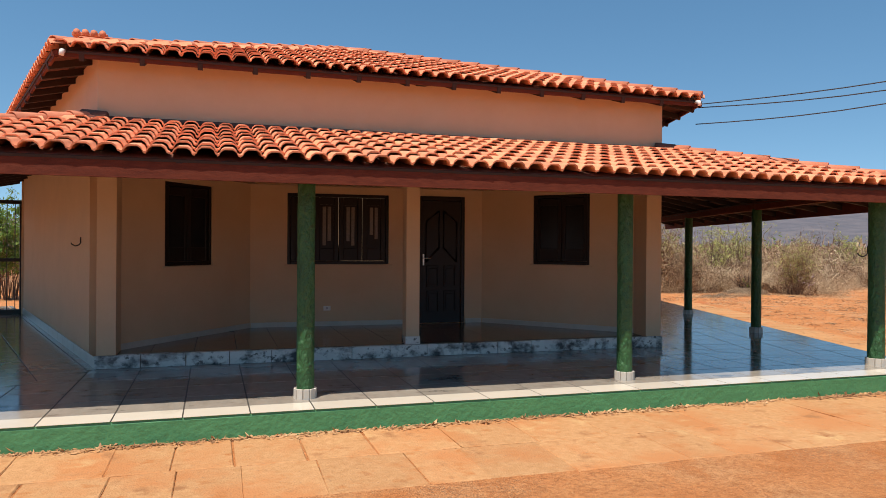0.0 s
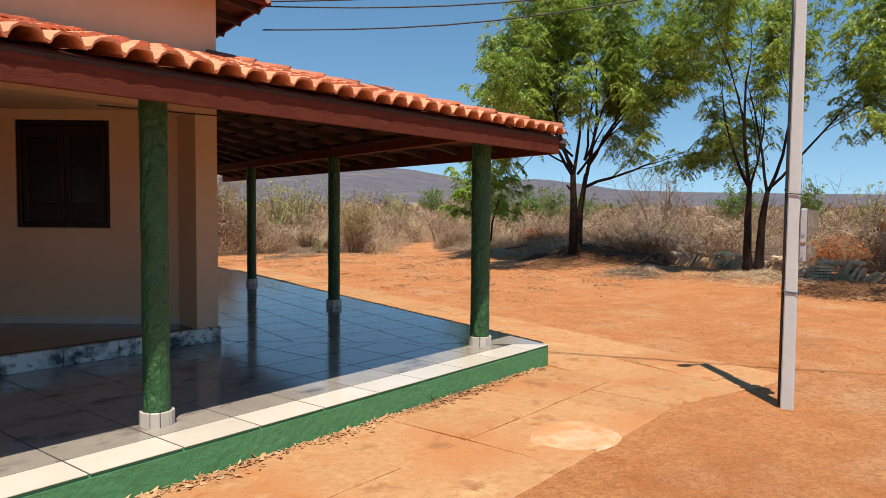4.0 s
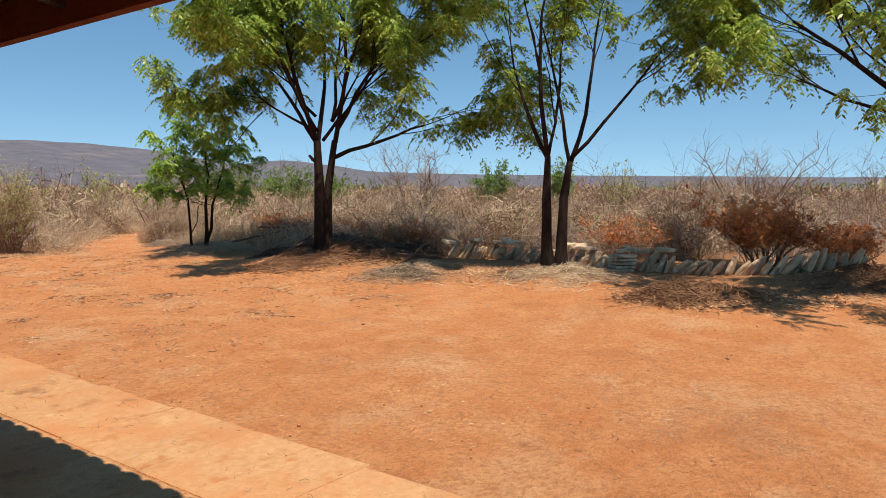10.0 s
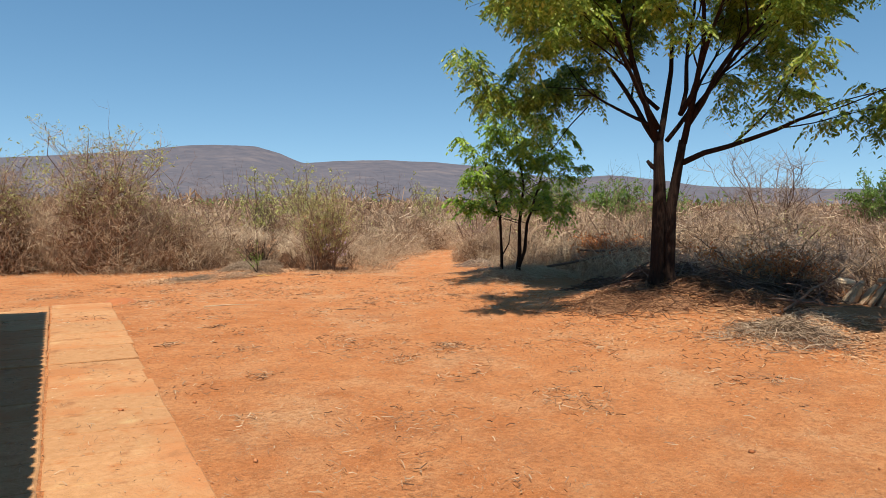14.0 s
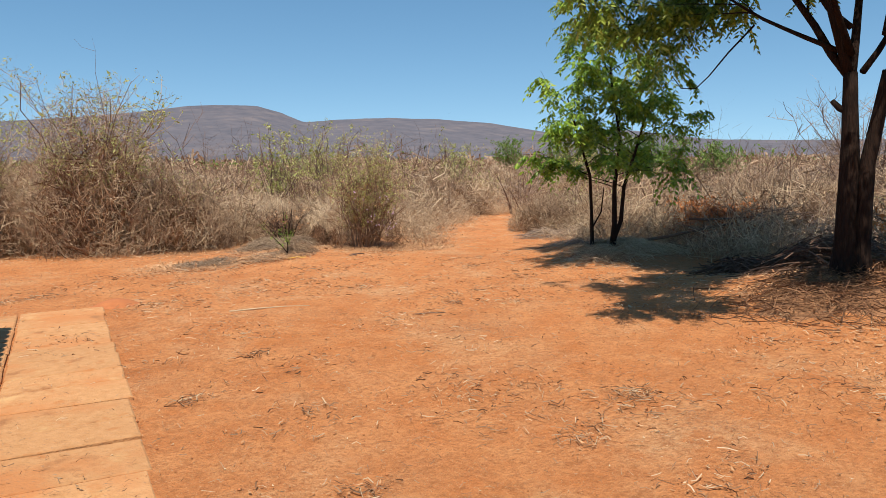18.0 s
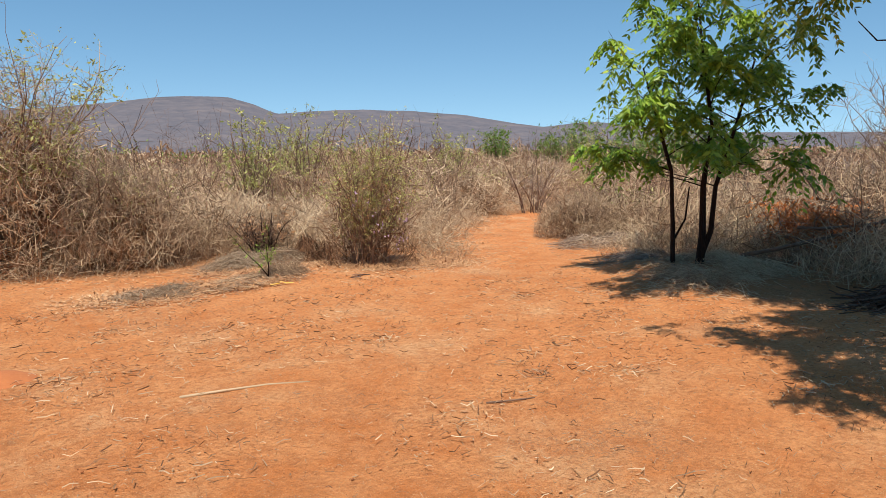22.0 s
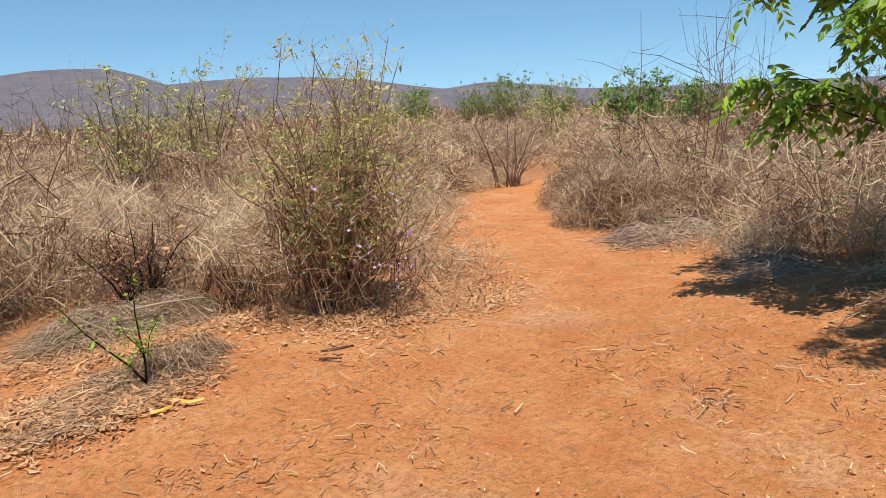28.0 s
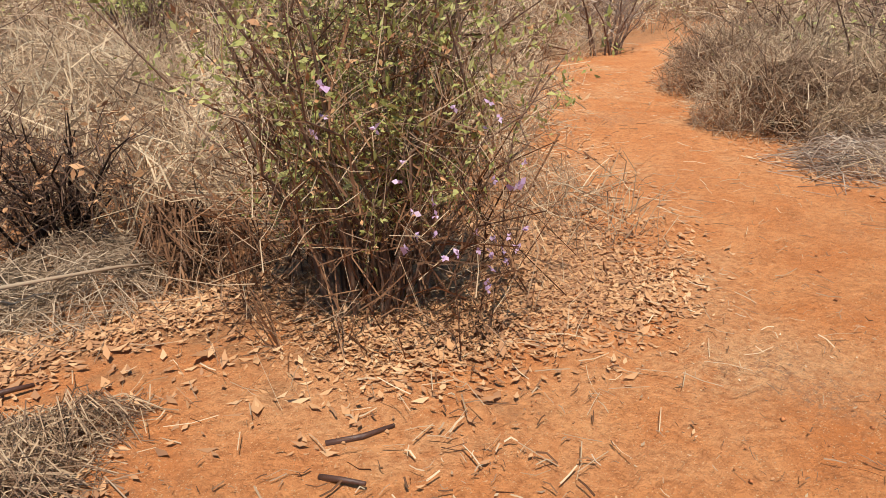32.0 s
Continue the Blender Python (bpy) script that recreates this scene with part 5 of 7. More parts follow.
def side_twigs(rng, P, per, ln, width, up=0.4):
    """Shorter twigs that leave the paths P."""
    n, k, _ = P.shape
    i = rng.integers(0, n, n * per)
    t = rng.uniform(0.25, 1.0, n * per) * (k - 1)
    j = np.minimum(t.astype(int), k - 2)
    fr = (t - j)[:, None]
    b = P[i, j] * (1 - fr) + P[i, j + 1] * fr
    d = rng.normal(size=(n * per, 3))
    d[:, 2] = np.abs(d[:, 2]) * 0.6 + up
    d /= np.linalg.norm(d, axis=1, keepdims=True)
    l = (ln * rng.uniform(0.4, 1.2, n * per))[:, None]
    mid = b + d * l * 0.55 + rng.normal(0, 0.06, b.shape) * l
    return np.stack([b, mid, b + d * l + rng.normal(0, 0.1, b.shape) * l], 1), rng.uniform(0.6, 1.2, n * per) * width


def leaf_quads(rng, at, size, flat=0.0, droop=0.0, wide=0.2):
    """Small pointed leaves at the places given."""
    n = len(at)
    d = rng.normal(size=(n, 3))
    d[:, 2] = d[:, 2] * (1 - flat) - droop
    d /= np.linalg.norm(d, axis=1, keepdims=True) + 1e-9
    e = np.cross(d, rng.normal(size=(n, 3)) * (1 - flat) + np.array([0, 0, flat * 2]))
    e /= np.linalg.norm(e, axis=1, keepdims=True) + 1e-9
    s = (size * np.exp(rng.normal(-0.1, 0.35, n)))[:, None]
    up = np.cross(d, e) * s * 0.12
    v = np.stack([at, at + d * s * 0.45 + e * s * wide + up, at + d * s, at + d * s * 0.45 - e * s * wide + up], 1).reshape(-1, 3)
    return v, np.arange(4 * n).reshape(-1, 4)


def fronds(rng, at, way, ln, pairs=5, leaf=0.055):
    """Feathered leaves: a drooping stalk with pairs of narrow leaflets. Returns vertices and quads of leaflets."""
    n = len(at)
    way = way / (np.linalg.norm(way, axis=1, keepdims=True) + 1e-9)
    L = ln * rng.uniform(0.6, 1.25, n)
    side = np.cross(way, np.array([0, 0, 1.0])) + rng.normal(0, 0.2, (n, 3))
    side /= np.linalg.norm(side, axis=1, keepdims=True) + 1e-9
    out = []
    for j in range(pairs):
        t = 0.25 + 0.75 * j / (pairs - 1)
        p = at + way * (L * t)[:, None]
        p[:, 2] -= (L * 0.75 * t * t)
        for s in (-1, 1):
            d = side * s * 0.8 + way * 0.5 + np.array([0, 0, -0.7]) + rng.normal(0, 0.18, (n, 3))
            d /= np.linalg.norm(d, axis=1, keepdims=True)
            e = np.cross(d, np.array([0, 0, 1.0]) + rng.normal(0, 0.5, (n, 3)))
            e /= np.linalg.norm(e, axis=1, keepdims=True) + 1e-9
            sz = (leaf * rng.uniform(0.75, 1.3, n))[:, None]
            out.append(np.stack([p, p + d * sz * 0.4 + e * sz * 0.20, p + d * sz, p + d * sz * 0.45 - e * sz * 0.18], 1))
    v = np.stack(out, 1).reshape(-1, 3)
    return v, np.arange(len(v)).reshape(-1, 4)


def joined(pieces):
    vs, fs, c = [], [], 0
    for v, f in pieces:
        vs.append(v)
        fs.append(f + c)
        c += len(v)
    return np.concatenate(vs), np.concatenate(fs)


class Limbs:
    """Branching of one tree: tubes, and the places where its leaves hang."""

    def __init__(self, seed):
        self.r = random.Random(seed)
        self.limbs, self.twigs, self.tips = [], [], []

    def branch(self, p, d, ln, rad, depth, lift=0.12, spread=0.7, kids=3, droop=0.0):
        r = self.r
        p, d = Vector(p), Vector(d).normalized()
        k = 6 if ln > 1 else 4
        pts, rads = [p.copy()], [rad]
        for i in range(k):
            d = (d + Vector((r.gauss(0, 0.10), r.gauss(0, 0.10), r.gauss(0, 0.07) + lift * (1 if depth > 1 else 0.3) - droop)) * 0.9).normalized()
            p = p + d * (ln / k)
            pts.append(p.copy())
            rads.append(rad * (1 - 0.62 * (i + 1) / k))
        rads = [q * 0.66 for q in rads]
        (self.limbs if rad > 0.022 else self.twigs).append((pts, rads))
        if depth == 0:
            for i in range(1, len(pts)):
                self.tips.append((pts[i], d))
            return
        for c in range(kids):
            t = r.uniform(0.30, 1.0) if c else 1.0
            j = min(int(t * k), k - 1)
            q = pts[j].lerp(pts[j + 1], t * k - j) if t < 1 else pts[-1]
            base = (pts[j + 1] - pts[j]).normalized()
            a = r.uniform(0, 2 * math.pi)
            s = base.orthogonal().normalized()
            s = Matrix.Rotation(a, 3, base) @ s
            nd = (base + s * r.uniform(0.45, 1.0) * spread * (0.45 if c == 0 else 1.0)).normalized()
            self.branch(q, nd, ln * r.uniform(0.52, 0.8), max(0.006, rads[j] * r.uniform(0.62, 0.85)), depth - 1, lift, spread, kids, droop)
        if depth <= 2:
            for i in range(2, len(pts)):
                self.tips.append((pts[i], base))

    def build(self, th, bark, leaf_mat, per, ln, leaf, pairs=5, keep=1.0, name="crown", bunch=0.16, low=0.0):
        self.twigs = [t for t in self.twigs if t[0][-1].z > low]
        self.tips = [t for t in self.tips if t[0].z > low]
        for pts, rads in self.limbs:
            part("limb", Geo().tube(pts, rads, 8 if rads[0] > 0.05 else 6, cap=True), bark, th, smooth=True)
        g2 = Geo()
        for pts, rads in self.twigs:
            g2.tube(pts, rads, 3, cap=False)
        if g2.v:
            tagged(part("twig_mass", g2, bark, th, smooth=True), kind="stuff")
        rng = np.random.default_rng(self.r.randint(0, 9999))
        tips = [t for t in self.tips if self.r.random() < keep]
        at = np.array([tuple(t[0]) for t in tips])
        way = np.array([tuple(t[1]) for t in tips])
        at = (at + rng.normal(0, bunch, at.shape)).repeat(per, 0)
        turn = rng.uniform(0, 2 * np.pi, len(at))
        way = way.repeat(per, 0) * 0.35 + np.stack([np.cos(turn), np.sin(turn), rng.uniform(-0.5, 0.35, len(at))], 1)
        at = at + rng.normal(0, 0.025, at.shape)
        v, f = fronds(rng, at, way, ln, pairs, leaf)
        tagged(put(name, mesh_np(name, v, f, leaf_mat), parent=th), kind="stuff")


def stem(th, pts, rads, bark, name="trunk", sides=14, seed=0):
    """A trunk with an uneven, ribbed skin."""
    g = Geo()
    fine_p, fine_r = [], []
    for i in range(len(pts) - 1):
        for k in range(5):
            t = k / 5
            fine_p.append(Vector(pts[i]).lerp(Vector(pts[i + 1]), t))
            fine_r.append(rads[i] * (1 - t) + rads[i + 1] * t)
    fine_p.append(Vector(pts[-1]))
    fine_r.append(rads[-1])
    g.tube(fine_p, fine_r, sides)
    for i in range(len(fine_p) * sides):
        q = Vector(g.v[i])
        c = fine_p[i // sides]
        o = (q - c)
        k = i % sides
        g.v[i] = tuple(c + o * (1 + 0.10 * noise.noise((k * 1.9 + seed, q.z * 0.9, 0)) + 0.06 * noise.noise((k * 3.1, q.z * 3, seed))))
    return part(name, g, bark, th, smooth=True)


def gz(x, y):
    return float(ground_z(np.array([x]), np.array([y]))[0]) - 0.03


# the large shade tree
def tree_a():
    x, y = 20.58, 12.45
    z = gz(x, y)
    th = thing("shade_tree", (x, y, z), "large feathery-leaved shade tree with dark twin trunk", "tree", "shade trees along the yard")
    fork = 2.35
    rx, ry = 0.32, -0.95          # sideways as seen from the yard
    stem(th, [(x - 0.02, y + 0.05, z - 0.1), (x - 0.03, y + 0.06, z + 0.3), (x - 0.02, y + 0.06, z + 1.2), (x, y + 0.11, z + fork)], [0.20, 0.125, 0.105, 0.075], M["bark"], seed=1)
    stem(th, [(x + 0.04, y - 0.11, z - 0.1), (x + 0.03, y - 0.10, z + 0.3), (x + 0.03, y - 0.11, z + 1.3), (x + 0.1, y - 0.25, z + fork)], [0.16, 0.10, 0.085, 0.062], M["bark"], seed=4)
    L = Limbs(11)
    for px, py, pz, d, ln, r, lift, droop in ((0, 0.12, -0.05, (0.1, 0.75, 0.95), 2.2, 0.08, 0.06, 0.0), (0, 0.12, -0.05, (-0.30, 0.30, 1.0), 2.9, 0.09, 0.08, 0.0), (0, 0.1, -0.05, (0.4, 0.2, 1.0), 2.7, 0.085, 0.08, 0.0),
                                              (0.1, -0.26, -0.05, (-0.05, -0.25, 1.0), 3.0, 0.085, 0.08, 0.0), (0.1, -0.26, -0.35, (-0.15, -0.95, 0.40), 2.2, 0.075, 0.05, 0.03), (0.1, -0.3, 0.2, (0.1, -0.80, 0.9), 2.6, 0.07, 0.06, 0.0), (0.1, -0.25, 0.3, (0.65, -0.65, 0.9), 2.3, 0.06, 0.06, 0.0), (0.1, -0.2, 0.4, (0.35, -0.35, 1.1), 2.6, 0.065, 0.06, 0.0),
                                              (0.05, 0, 0, (0.8, -0.4, 0.9), 1.9, 0.06, 0.05, 0.02), (-0.05, 0.1, 0.2, (-0.9, 0.15, 0.75), 2.0, 0.07, 0.05, 0.02), (-0.02, 0.12, 0.5, (-0.25, 0.85, 0.8), 1.9, 0.06, 0.06, 0.0),
                                              (0.0, 0.14, 0.2, (-0.25, 0.95, 0.5), 1.6, 0.055, 0.03, 0.01), (0.08, -0.2, 0.4, (-0.4, -0.8, 0.8), 2.2, 0.07, 0.05, 0.02)):
        L.branch((x + px, y + py, z + fork + pz), d, ln, r, 3, lift, 0.8, 4, droop)
    part("stub", Geo().tube([(x - 0.02, y + 0.06, z + 1.88), (x - 0.03, y + 0.2, z + 1.95), (x - 0.04, y + 0.28, z + 2.04)], [0.045, 0.04, 0.028], 7), M["bark"], th, smooth=True)
    part("hanging_twig", Geo().tube([(19.75, 13.35, 3.15), (19.55, 13.55, 2.85), (19.52, 13.76, 2.60), (19.58, 13.94, 2.48), (19.56, 14.12, 2.49), (19.6, 14.27, 2.66)], [0.012, 0.010, 0.008, 0.007, 0.006, 0.004], 6), M["bark"], th, "bare curved twig hanging from the crown", smooth=True)
    L.build(th, M["bark"], M["leaf_neem"], 6, 0.28, 0.088, 7, 0.52, bunch=0.06, low=2.45)
    return th


def tree_b():
    x, y = 19.5, 7.3
    z = gz(x, y)
    th = thing("shade_tree", (x, y, z), "slender three-stemmed tree with sparse green foliage", "tree", "shade trees along the yard")
    stem(th, [(x - 0.05, y + 0.10, z - 0.1), (x - 0.06, y + 0.13, z + 0.35), (x - 0.06, y + 0.14, z + 1.2), (x - 0.05, y + 0.13, z + 1.95)], [0.15, 0.095, 0.078, 0.052], M["bark"], seed=7)
    stem(th, [(x + 0.05, y - 0.10, z - 0.1), (x + 0.05, y - 0.11, z + 0.35), (x + 0.04, y - 0.14, z + 1.2), (x + 0.02, y - 0.24, z + 1.85)], [0.15, 0.10, 0.078, 0.052], M["bark"], seed=9)
    L = Limbs(23)
    L.branch((x - 0.05, y + 0.13, z + 1.9), (0.0, 0.62, 0.8), 2.2, 0.062, 3, 0.10, 0.55, 3)
    L.branch((x - 0.05, y + 0.13, z + 1.9), (-0.1, 0.05, 1.0), 2.9, 0.07, 3, 0.10, 0.5, 3)
    L.branch((x + 0.02, y - 0.24, z + 1.8), (0.05, 0.25, 1.0), 2.4, 0.055, 3, 0.10, 0.5, 3)
    L.branch((x + 0.02, y - 0.24, z + 1.8), (0.15, -0.30, 1.0), 2.9, 0.065, 3, 0.10, 0.5, 3)
    L.branch((x + 0.02, y - 0.26, z + 1.9), (-0.1, -0.75, 0.75), 2.4, 0.055, 3, 0.06, 0.6, 3)
    L.branch((x - 0.05, y + 0.13, z + 1.9), (0.6, -0.1, 0.9), 2.3, 0.05, 3, 0.09, 0.6, 3)
    L.build(th, M["bark"], M["leaf_neem"], 6, 0.26, 0.085, 7, 0.42, bunch=0.06, low=2.3)


def tree_c():
    x, y = 20.3, 0.75
    z = gz(x, y)
    th = thing("shade_tree", (x, y, z), "leaning dark-trunked shade tree with spreading green crown", "tree", "shade trees along the yard")
    stem(th, [(x, y, z - 0.1), (x, y + 0.05, z + 0.4), (x - 0.02, y + 0.3, z + 1.4), (x - 0.05, y + 0.75, z + 2.6)], [0.24, 0.16, 0.135, 0.08], M["bark"], seed=3)
    L = Limbs(31)
    f = (x - 0.05, y + 0.74, z + 2.55)
    L.branch(f, (-0.3, 0.8, 0.62), 2.7, 0.09, 3, 0.06, 0.75, 4)
    L.branch(f, (-0.5, 0.3, 0.9), 2.8, 0.09, 3, 0.10, 0.75, 4)
    L.branch(f, (0.4, 0.5, 0.9), 2.6, 0.085, 3, 0.10, 0.75, 4)
    L.branch((x - 0.03, y + 0.55, z + 2.0), (-0.35, -0.6, 0.8), 2.7, 0.085, 3, 0.10, 0.75, 4)
    L.branch((x - 0.05, y + 0.74, z + 2.5), (-0.2, 0.95, 0.42), 2.2, 0.06, 3, 0.05, 0.75, 4, 0.02)
    L.branch(f, (-0.95, 0.55, 0.55), 2.9, 0.085, 3, 0.05, 0.75, 4)
    L.branch(f, (-0.95, -0.05, 0.6), 2.8, 0.08, 3, 0.05, 0.75, 4)
    L.build(th, M["bark"], M["leaf_neem"], 6, 0.28, 0.088, 7, 0.58, bunch=0.06, low=2.4)


def sapling():
    x, y = 22.04, 16.56
    z = gz(x, y)
    th = thing("young_tree", (x, y, z), "young bright green feathery tree with thin twin stems", "tree", "shade trees along the yard")
    side = Vector((0.69, -0.72, 0))
    lean = [(0.0, 0.0), (0.03, 0.35), (0.02, 1.0), (0.10, 1.8), (-0.05, 2.7), (-0.15, 3.5)]
    lead = [Vector((x, y, z + h)) + side * k for k, h in lean]
    stem(th, [lead[0] - Vector((0, 0, 0.1)), *lead[1:]], [0.062, 0.047, 0.036, 0.026, 0.017, 0.009], M["bark"], seed=2, sides=9)
    second = [Vector((x, y, z + h)) + side * k for k, h in ((0.03, 0.12), (0.14, 0.42), (0.18, 1.0), (0.42, 1.8), (0.62, 2.6))]
    stem(th, second, [0.042, 0.036, 0.030, 0.022, 0.012], M["bark"], seed=5, sides=8)
    third = [Vector((x, y, z + h)) + side * k for k, h in ((-0.34, -0.1), (-0.36, 0.5), (-0.40, 1.2), (-0.62, 1.9), (-0.80, 2.5))]
    stem(th, third, [0.036, 0.030, 0.026, 0.018, 0.010], M["bark"], seed=6, sides=8)
    part("side_shoot", Geo().tube([third[1] - Vector((0, 0, 0.22)), third[1] + side * 0.16 + Vector((0, 0, 0.08)), third[1] + side * 0.20 + Vector((0, 0, 0.5))], [0.016, 0.013, 0.008], 6), M["bark"], th, smooth=True)
    L = Limbs(47)
    for axis, first, count, reach in ((lead, 2, 17, 1.0), (second, 2, 11, 0.85), (third, 2, 10, 0.8)):
        for i in range(count):
            u = first + (len(axis) - 1.02 - first) * (i / (count - 1)) ** 0.9
            q = axis[int(u)].lerp(axis[int(u) + 1], u - int(u))
            turn = 2.4 * i + first
            wide = reach * (0.95 - 0.45 * i / count)
            L.branch(q, (math.cos(turn), math.sin(turn), 0.45 + 0.5 * i / count), wide, 0.016, 1, 0.05, 0.8, 3, 0.05)
    L.build(th, M["bark"], M["leaf_sapling"], 5, 0.26, 0.105, 6, 0.30, bunch=0.04, low=1.0)


tree_a()
tree_b()
tree_c()
sapling()


# ---- scrub of dry grass and thorn: joined, nobody could count it ----
def scrub(name, label, seed, spots, mat, n, r, h, width, k=4, per=0, droop=0.3, lean=1.0, dome=0.0):
    """Clumps at the spots (x, y, size), each with n twigs."""
    rng = np.random.default_rng(seed)
    variants = []
    for _ in range(7):
        P, w = twig_mass(rng, max(4, n // 6) if dome else n, r, h, k, width, lean, droop, 0.16, 0.8)
        pieces = [ribbons(P, w, rng)]
        if dome:
            pieces.append(ribbons(*tangle(rng, n, r, h * 0.85, width, 3, dome), rng, 0.6))
        if per:
            S, sw = side_twigs(rng, P, per, h * 0.35, width * 0.7)
            pieces.append(ribbons(S, sw, rng))
        variants.append(joined(pieces))
    vs, fs, c = [], [], 0
    for x, y, s in spots:
        v, f = variants[rng.integers(7)]
        a = rng.uniform(0, 2 * np.pi)
        ca, sa = math.cos(a), math.sin(a)
        q = np.stack([v[:, 0] * ca - v[:, 1] * sa, v[:, 0] * sa + v[:, 1] * ca, v[:, 2] * rng.uniform(0.75, 1.2)], 1) * s
        q += np.array([x, y, float(ground_z(x, y)) - 0.03])
        vs.append(q)
        fs.append(f + c)
        c += len(v)
    if vs:
        put(name, mesh_np(name, np.concatenate(vs), np.concatenate(fs), M[mat]), label=label, category="scrub", kind="stuff")


def thickets(seed, spots):
    """Rounded thorn thickets: a tangled heart, coloured dark for the inner shade, inside a shell of finer twigs."""
    scrub("thorn_thicket", "rounded brown thorn thickets standing in the scrub", seed, spots, "twig_bush", 420, 0.95, 1.35, 0.013, 4, 0, 0.15, dome=0.5)
    # darker twigs inside the shell paint the thicket's inner shade
    scrub("thicket_heart", "tangled inside of the thorn thickets, coloured dark as inner shade", seed + 1, [(x, y, s * 0.8) for x, y, s in spots], "brush_dark", 200, 0.9, 1.25, 0.018, 3, 0, 0.2, dome=0.5)


# ---- bushes ----
def bush(name, x, y, r, h, label, seed, stems=26, per=9, twig=0.30, width=0.012, mat="twig_dry", stem_mat="twig_brown", leaves=(), group="", lean=0.9, second=True, fine=0, heart=0, thick=2.2):
    rng = np.random.default_rng(seed)
    z = gz(x, y)
    th = thing(name, (x, y, z), label, "bush", group)
    P, w = twig_mass(rng, stems, r, h, 6, width * thick, lean, 0.12, 0.10, 0.22)
    g = Geo()
    at = np.array([x, y, z - 0.02])
    for p, ww in zip(P, w):
        g.tube([Vector(q) for q in p + at], [ww * 0.5 * (1 - 0.75 * i / 5) for i in range(6)], 5, cap=False)
    tagged(part("stem_mass", g, M[stem_mat], th, smooth=True), kind="stuff")
    S, sw = side_twigs(rng, P, per, twig, width * 0.75)
    pieces = [ribbons(S, sw, rng)]
    if second:
        S2, sw2 = side_twigs(rng, S, 2, twig * 0.5, width * 0.5)
        pieces.append(ribbons(S2, sw2, rng))
        S = np.concatenate([S, S2])
    if fine:
        pieces.append(ribbons(*tangle(rng, fine, r * 0.92, h * 0.86, width * 0.55, 3, 0.26, 0.9), rng, 0.6))
    # inner twigs in a darker colour that holds the bush's own shade
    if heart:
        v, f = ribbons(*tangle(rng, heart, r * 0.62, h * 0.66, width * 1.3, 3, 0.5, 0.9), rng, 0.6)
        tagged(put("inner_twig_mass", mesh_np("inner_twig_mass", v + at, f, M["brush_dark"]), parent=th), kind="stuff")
    v, f = joined(pieces)
    tagged(put("twig_mass", mesh_np("twig_mass", v + at, f, M[mat]), parent=th), kind="stuff")
    for nm, lm, count, size, low, high in leaves:
        i = rng.integers(0, len(S), count * 3)
        q = S[i, 2] * 0.7 + S[i, 1] * 0.3
        ok = (q[:, 2] > low * h) & (q[:, 2] < high * h)
        q = q[ok][:count]
        q = np.repeat(q, 3, 0) + rng.normal(0, size * 0.5, (len(q) * 3, 3))
        v, f = leaf_quads(rng, q, size)
        tagged(put(nm, mesh_np(nm, v + at, f, M[lm]), parent=th), kind="stuff")
    return th


bush("flowering_bush", 19.98, 20.70, 1.05, 2.25, "dry many-stemmed bush with pale green leaves and lilac flowers", 5, 80, 20, 0.30, 0.0062, "twig_bush", fine=1200, heart=750, thick=3.6, lean=0.72,
     leaves=(("foliage", "leaf_pale", 3900, 0.031, 0.16, 1.25), ("dead_foliage", "leaf_dead", 700, 0.032, 0.05, 0.6)))
bush("tall_shrub", 16.3, 24.3, 1.6, 3.6, "tall tangled shrub with yellow-green leaves and bare twigs", 6, 46, 16, 0.6, 0.014, "twig_bush", fine=8000, heart=1500, leaves=(("foliage", "leaf_pale", 1900, 0.05, 0.35, 1.2),))
bush("tall_shrub", 14.3, 25.5, 1.4, 3.0, "tall tangled shrub with sparse yellow-green leaves", 7, 40, 14, 0.6, 0.014, "twig_bush", fine=7000, heart=1500, leaves=(("foliage", "leaf_pale", 1500, 0.05, 0.35, 1.2),))
bush("tall_shrub", 17.6, 23.7, 1.2, 1.75, "brown tangled shrub beside the yard", 8, 40, 16, 0.45, 0.012, "twig_bush", fine=6000, heart=1300, leaves=(("foliage", "leaf_pale", 300, 0.04, 0.4, 1.2),))
bush("dead_shrub", 29.4, 24.6, 1.2, 1.7, "dead grey shrub at the end of the trail", 9, 14, 9, 0.6, 0.022, "twig_grey", "twig_brown")
bush("bare_tree", 36.5, 16.6, 2.2, 3.7, "bare leafless grey tree in the scrub", 10, 34, 16, 0.9, 0.024, "twig_grey", "twig_brown", lean=1.1)
bush("bare_tree", 36.1, 3.1, 2.2, 3.4, "bare leafless grey tree in the scrub", 12, 34, 16, 0.9, 0.024, "twig_grey", "twig_brown", lean=1.2)
bush("dry_thorn_bush", 25.2, 20.5, 0.85, 0.95, "low dry thorn bush beside the trail", 13, 40, 14, 0.3, 0.010, "twig_bush", "twig_brown", fine=3500, heart=400)
bush("dry_thorn_bush", 26.9, 21.5, 0.95, 1.0, "low dry thorn bush beside the trail", 14, 40, 14, 0.32, 0.010, "twig_bush", "twig_brown", fine=4000, heart=400)
thickets(45, [(26.6, 20.3, 0.85), (27.9, 21.3, 0.9), (25.9, 19.5, 0.7), (28.6, 22.2, 0.9), (18.2, 23.6, 0.8), (19.0, 23.9, 0.9)])
bush("rust_leaved_bush", 22.0, 3.7, 1.3, 1.35, "dried bush with rust-coloured leaves on the stones", 15, 40, 12, 0.4, 0.012, "twig_bush", "twig_brown", leaves=(("foliage", "leaf_rust", 2600, 0.07, 0.4, 1.3),))
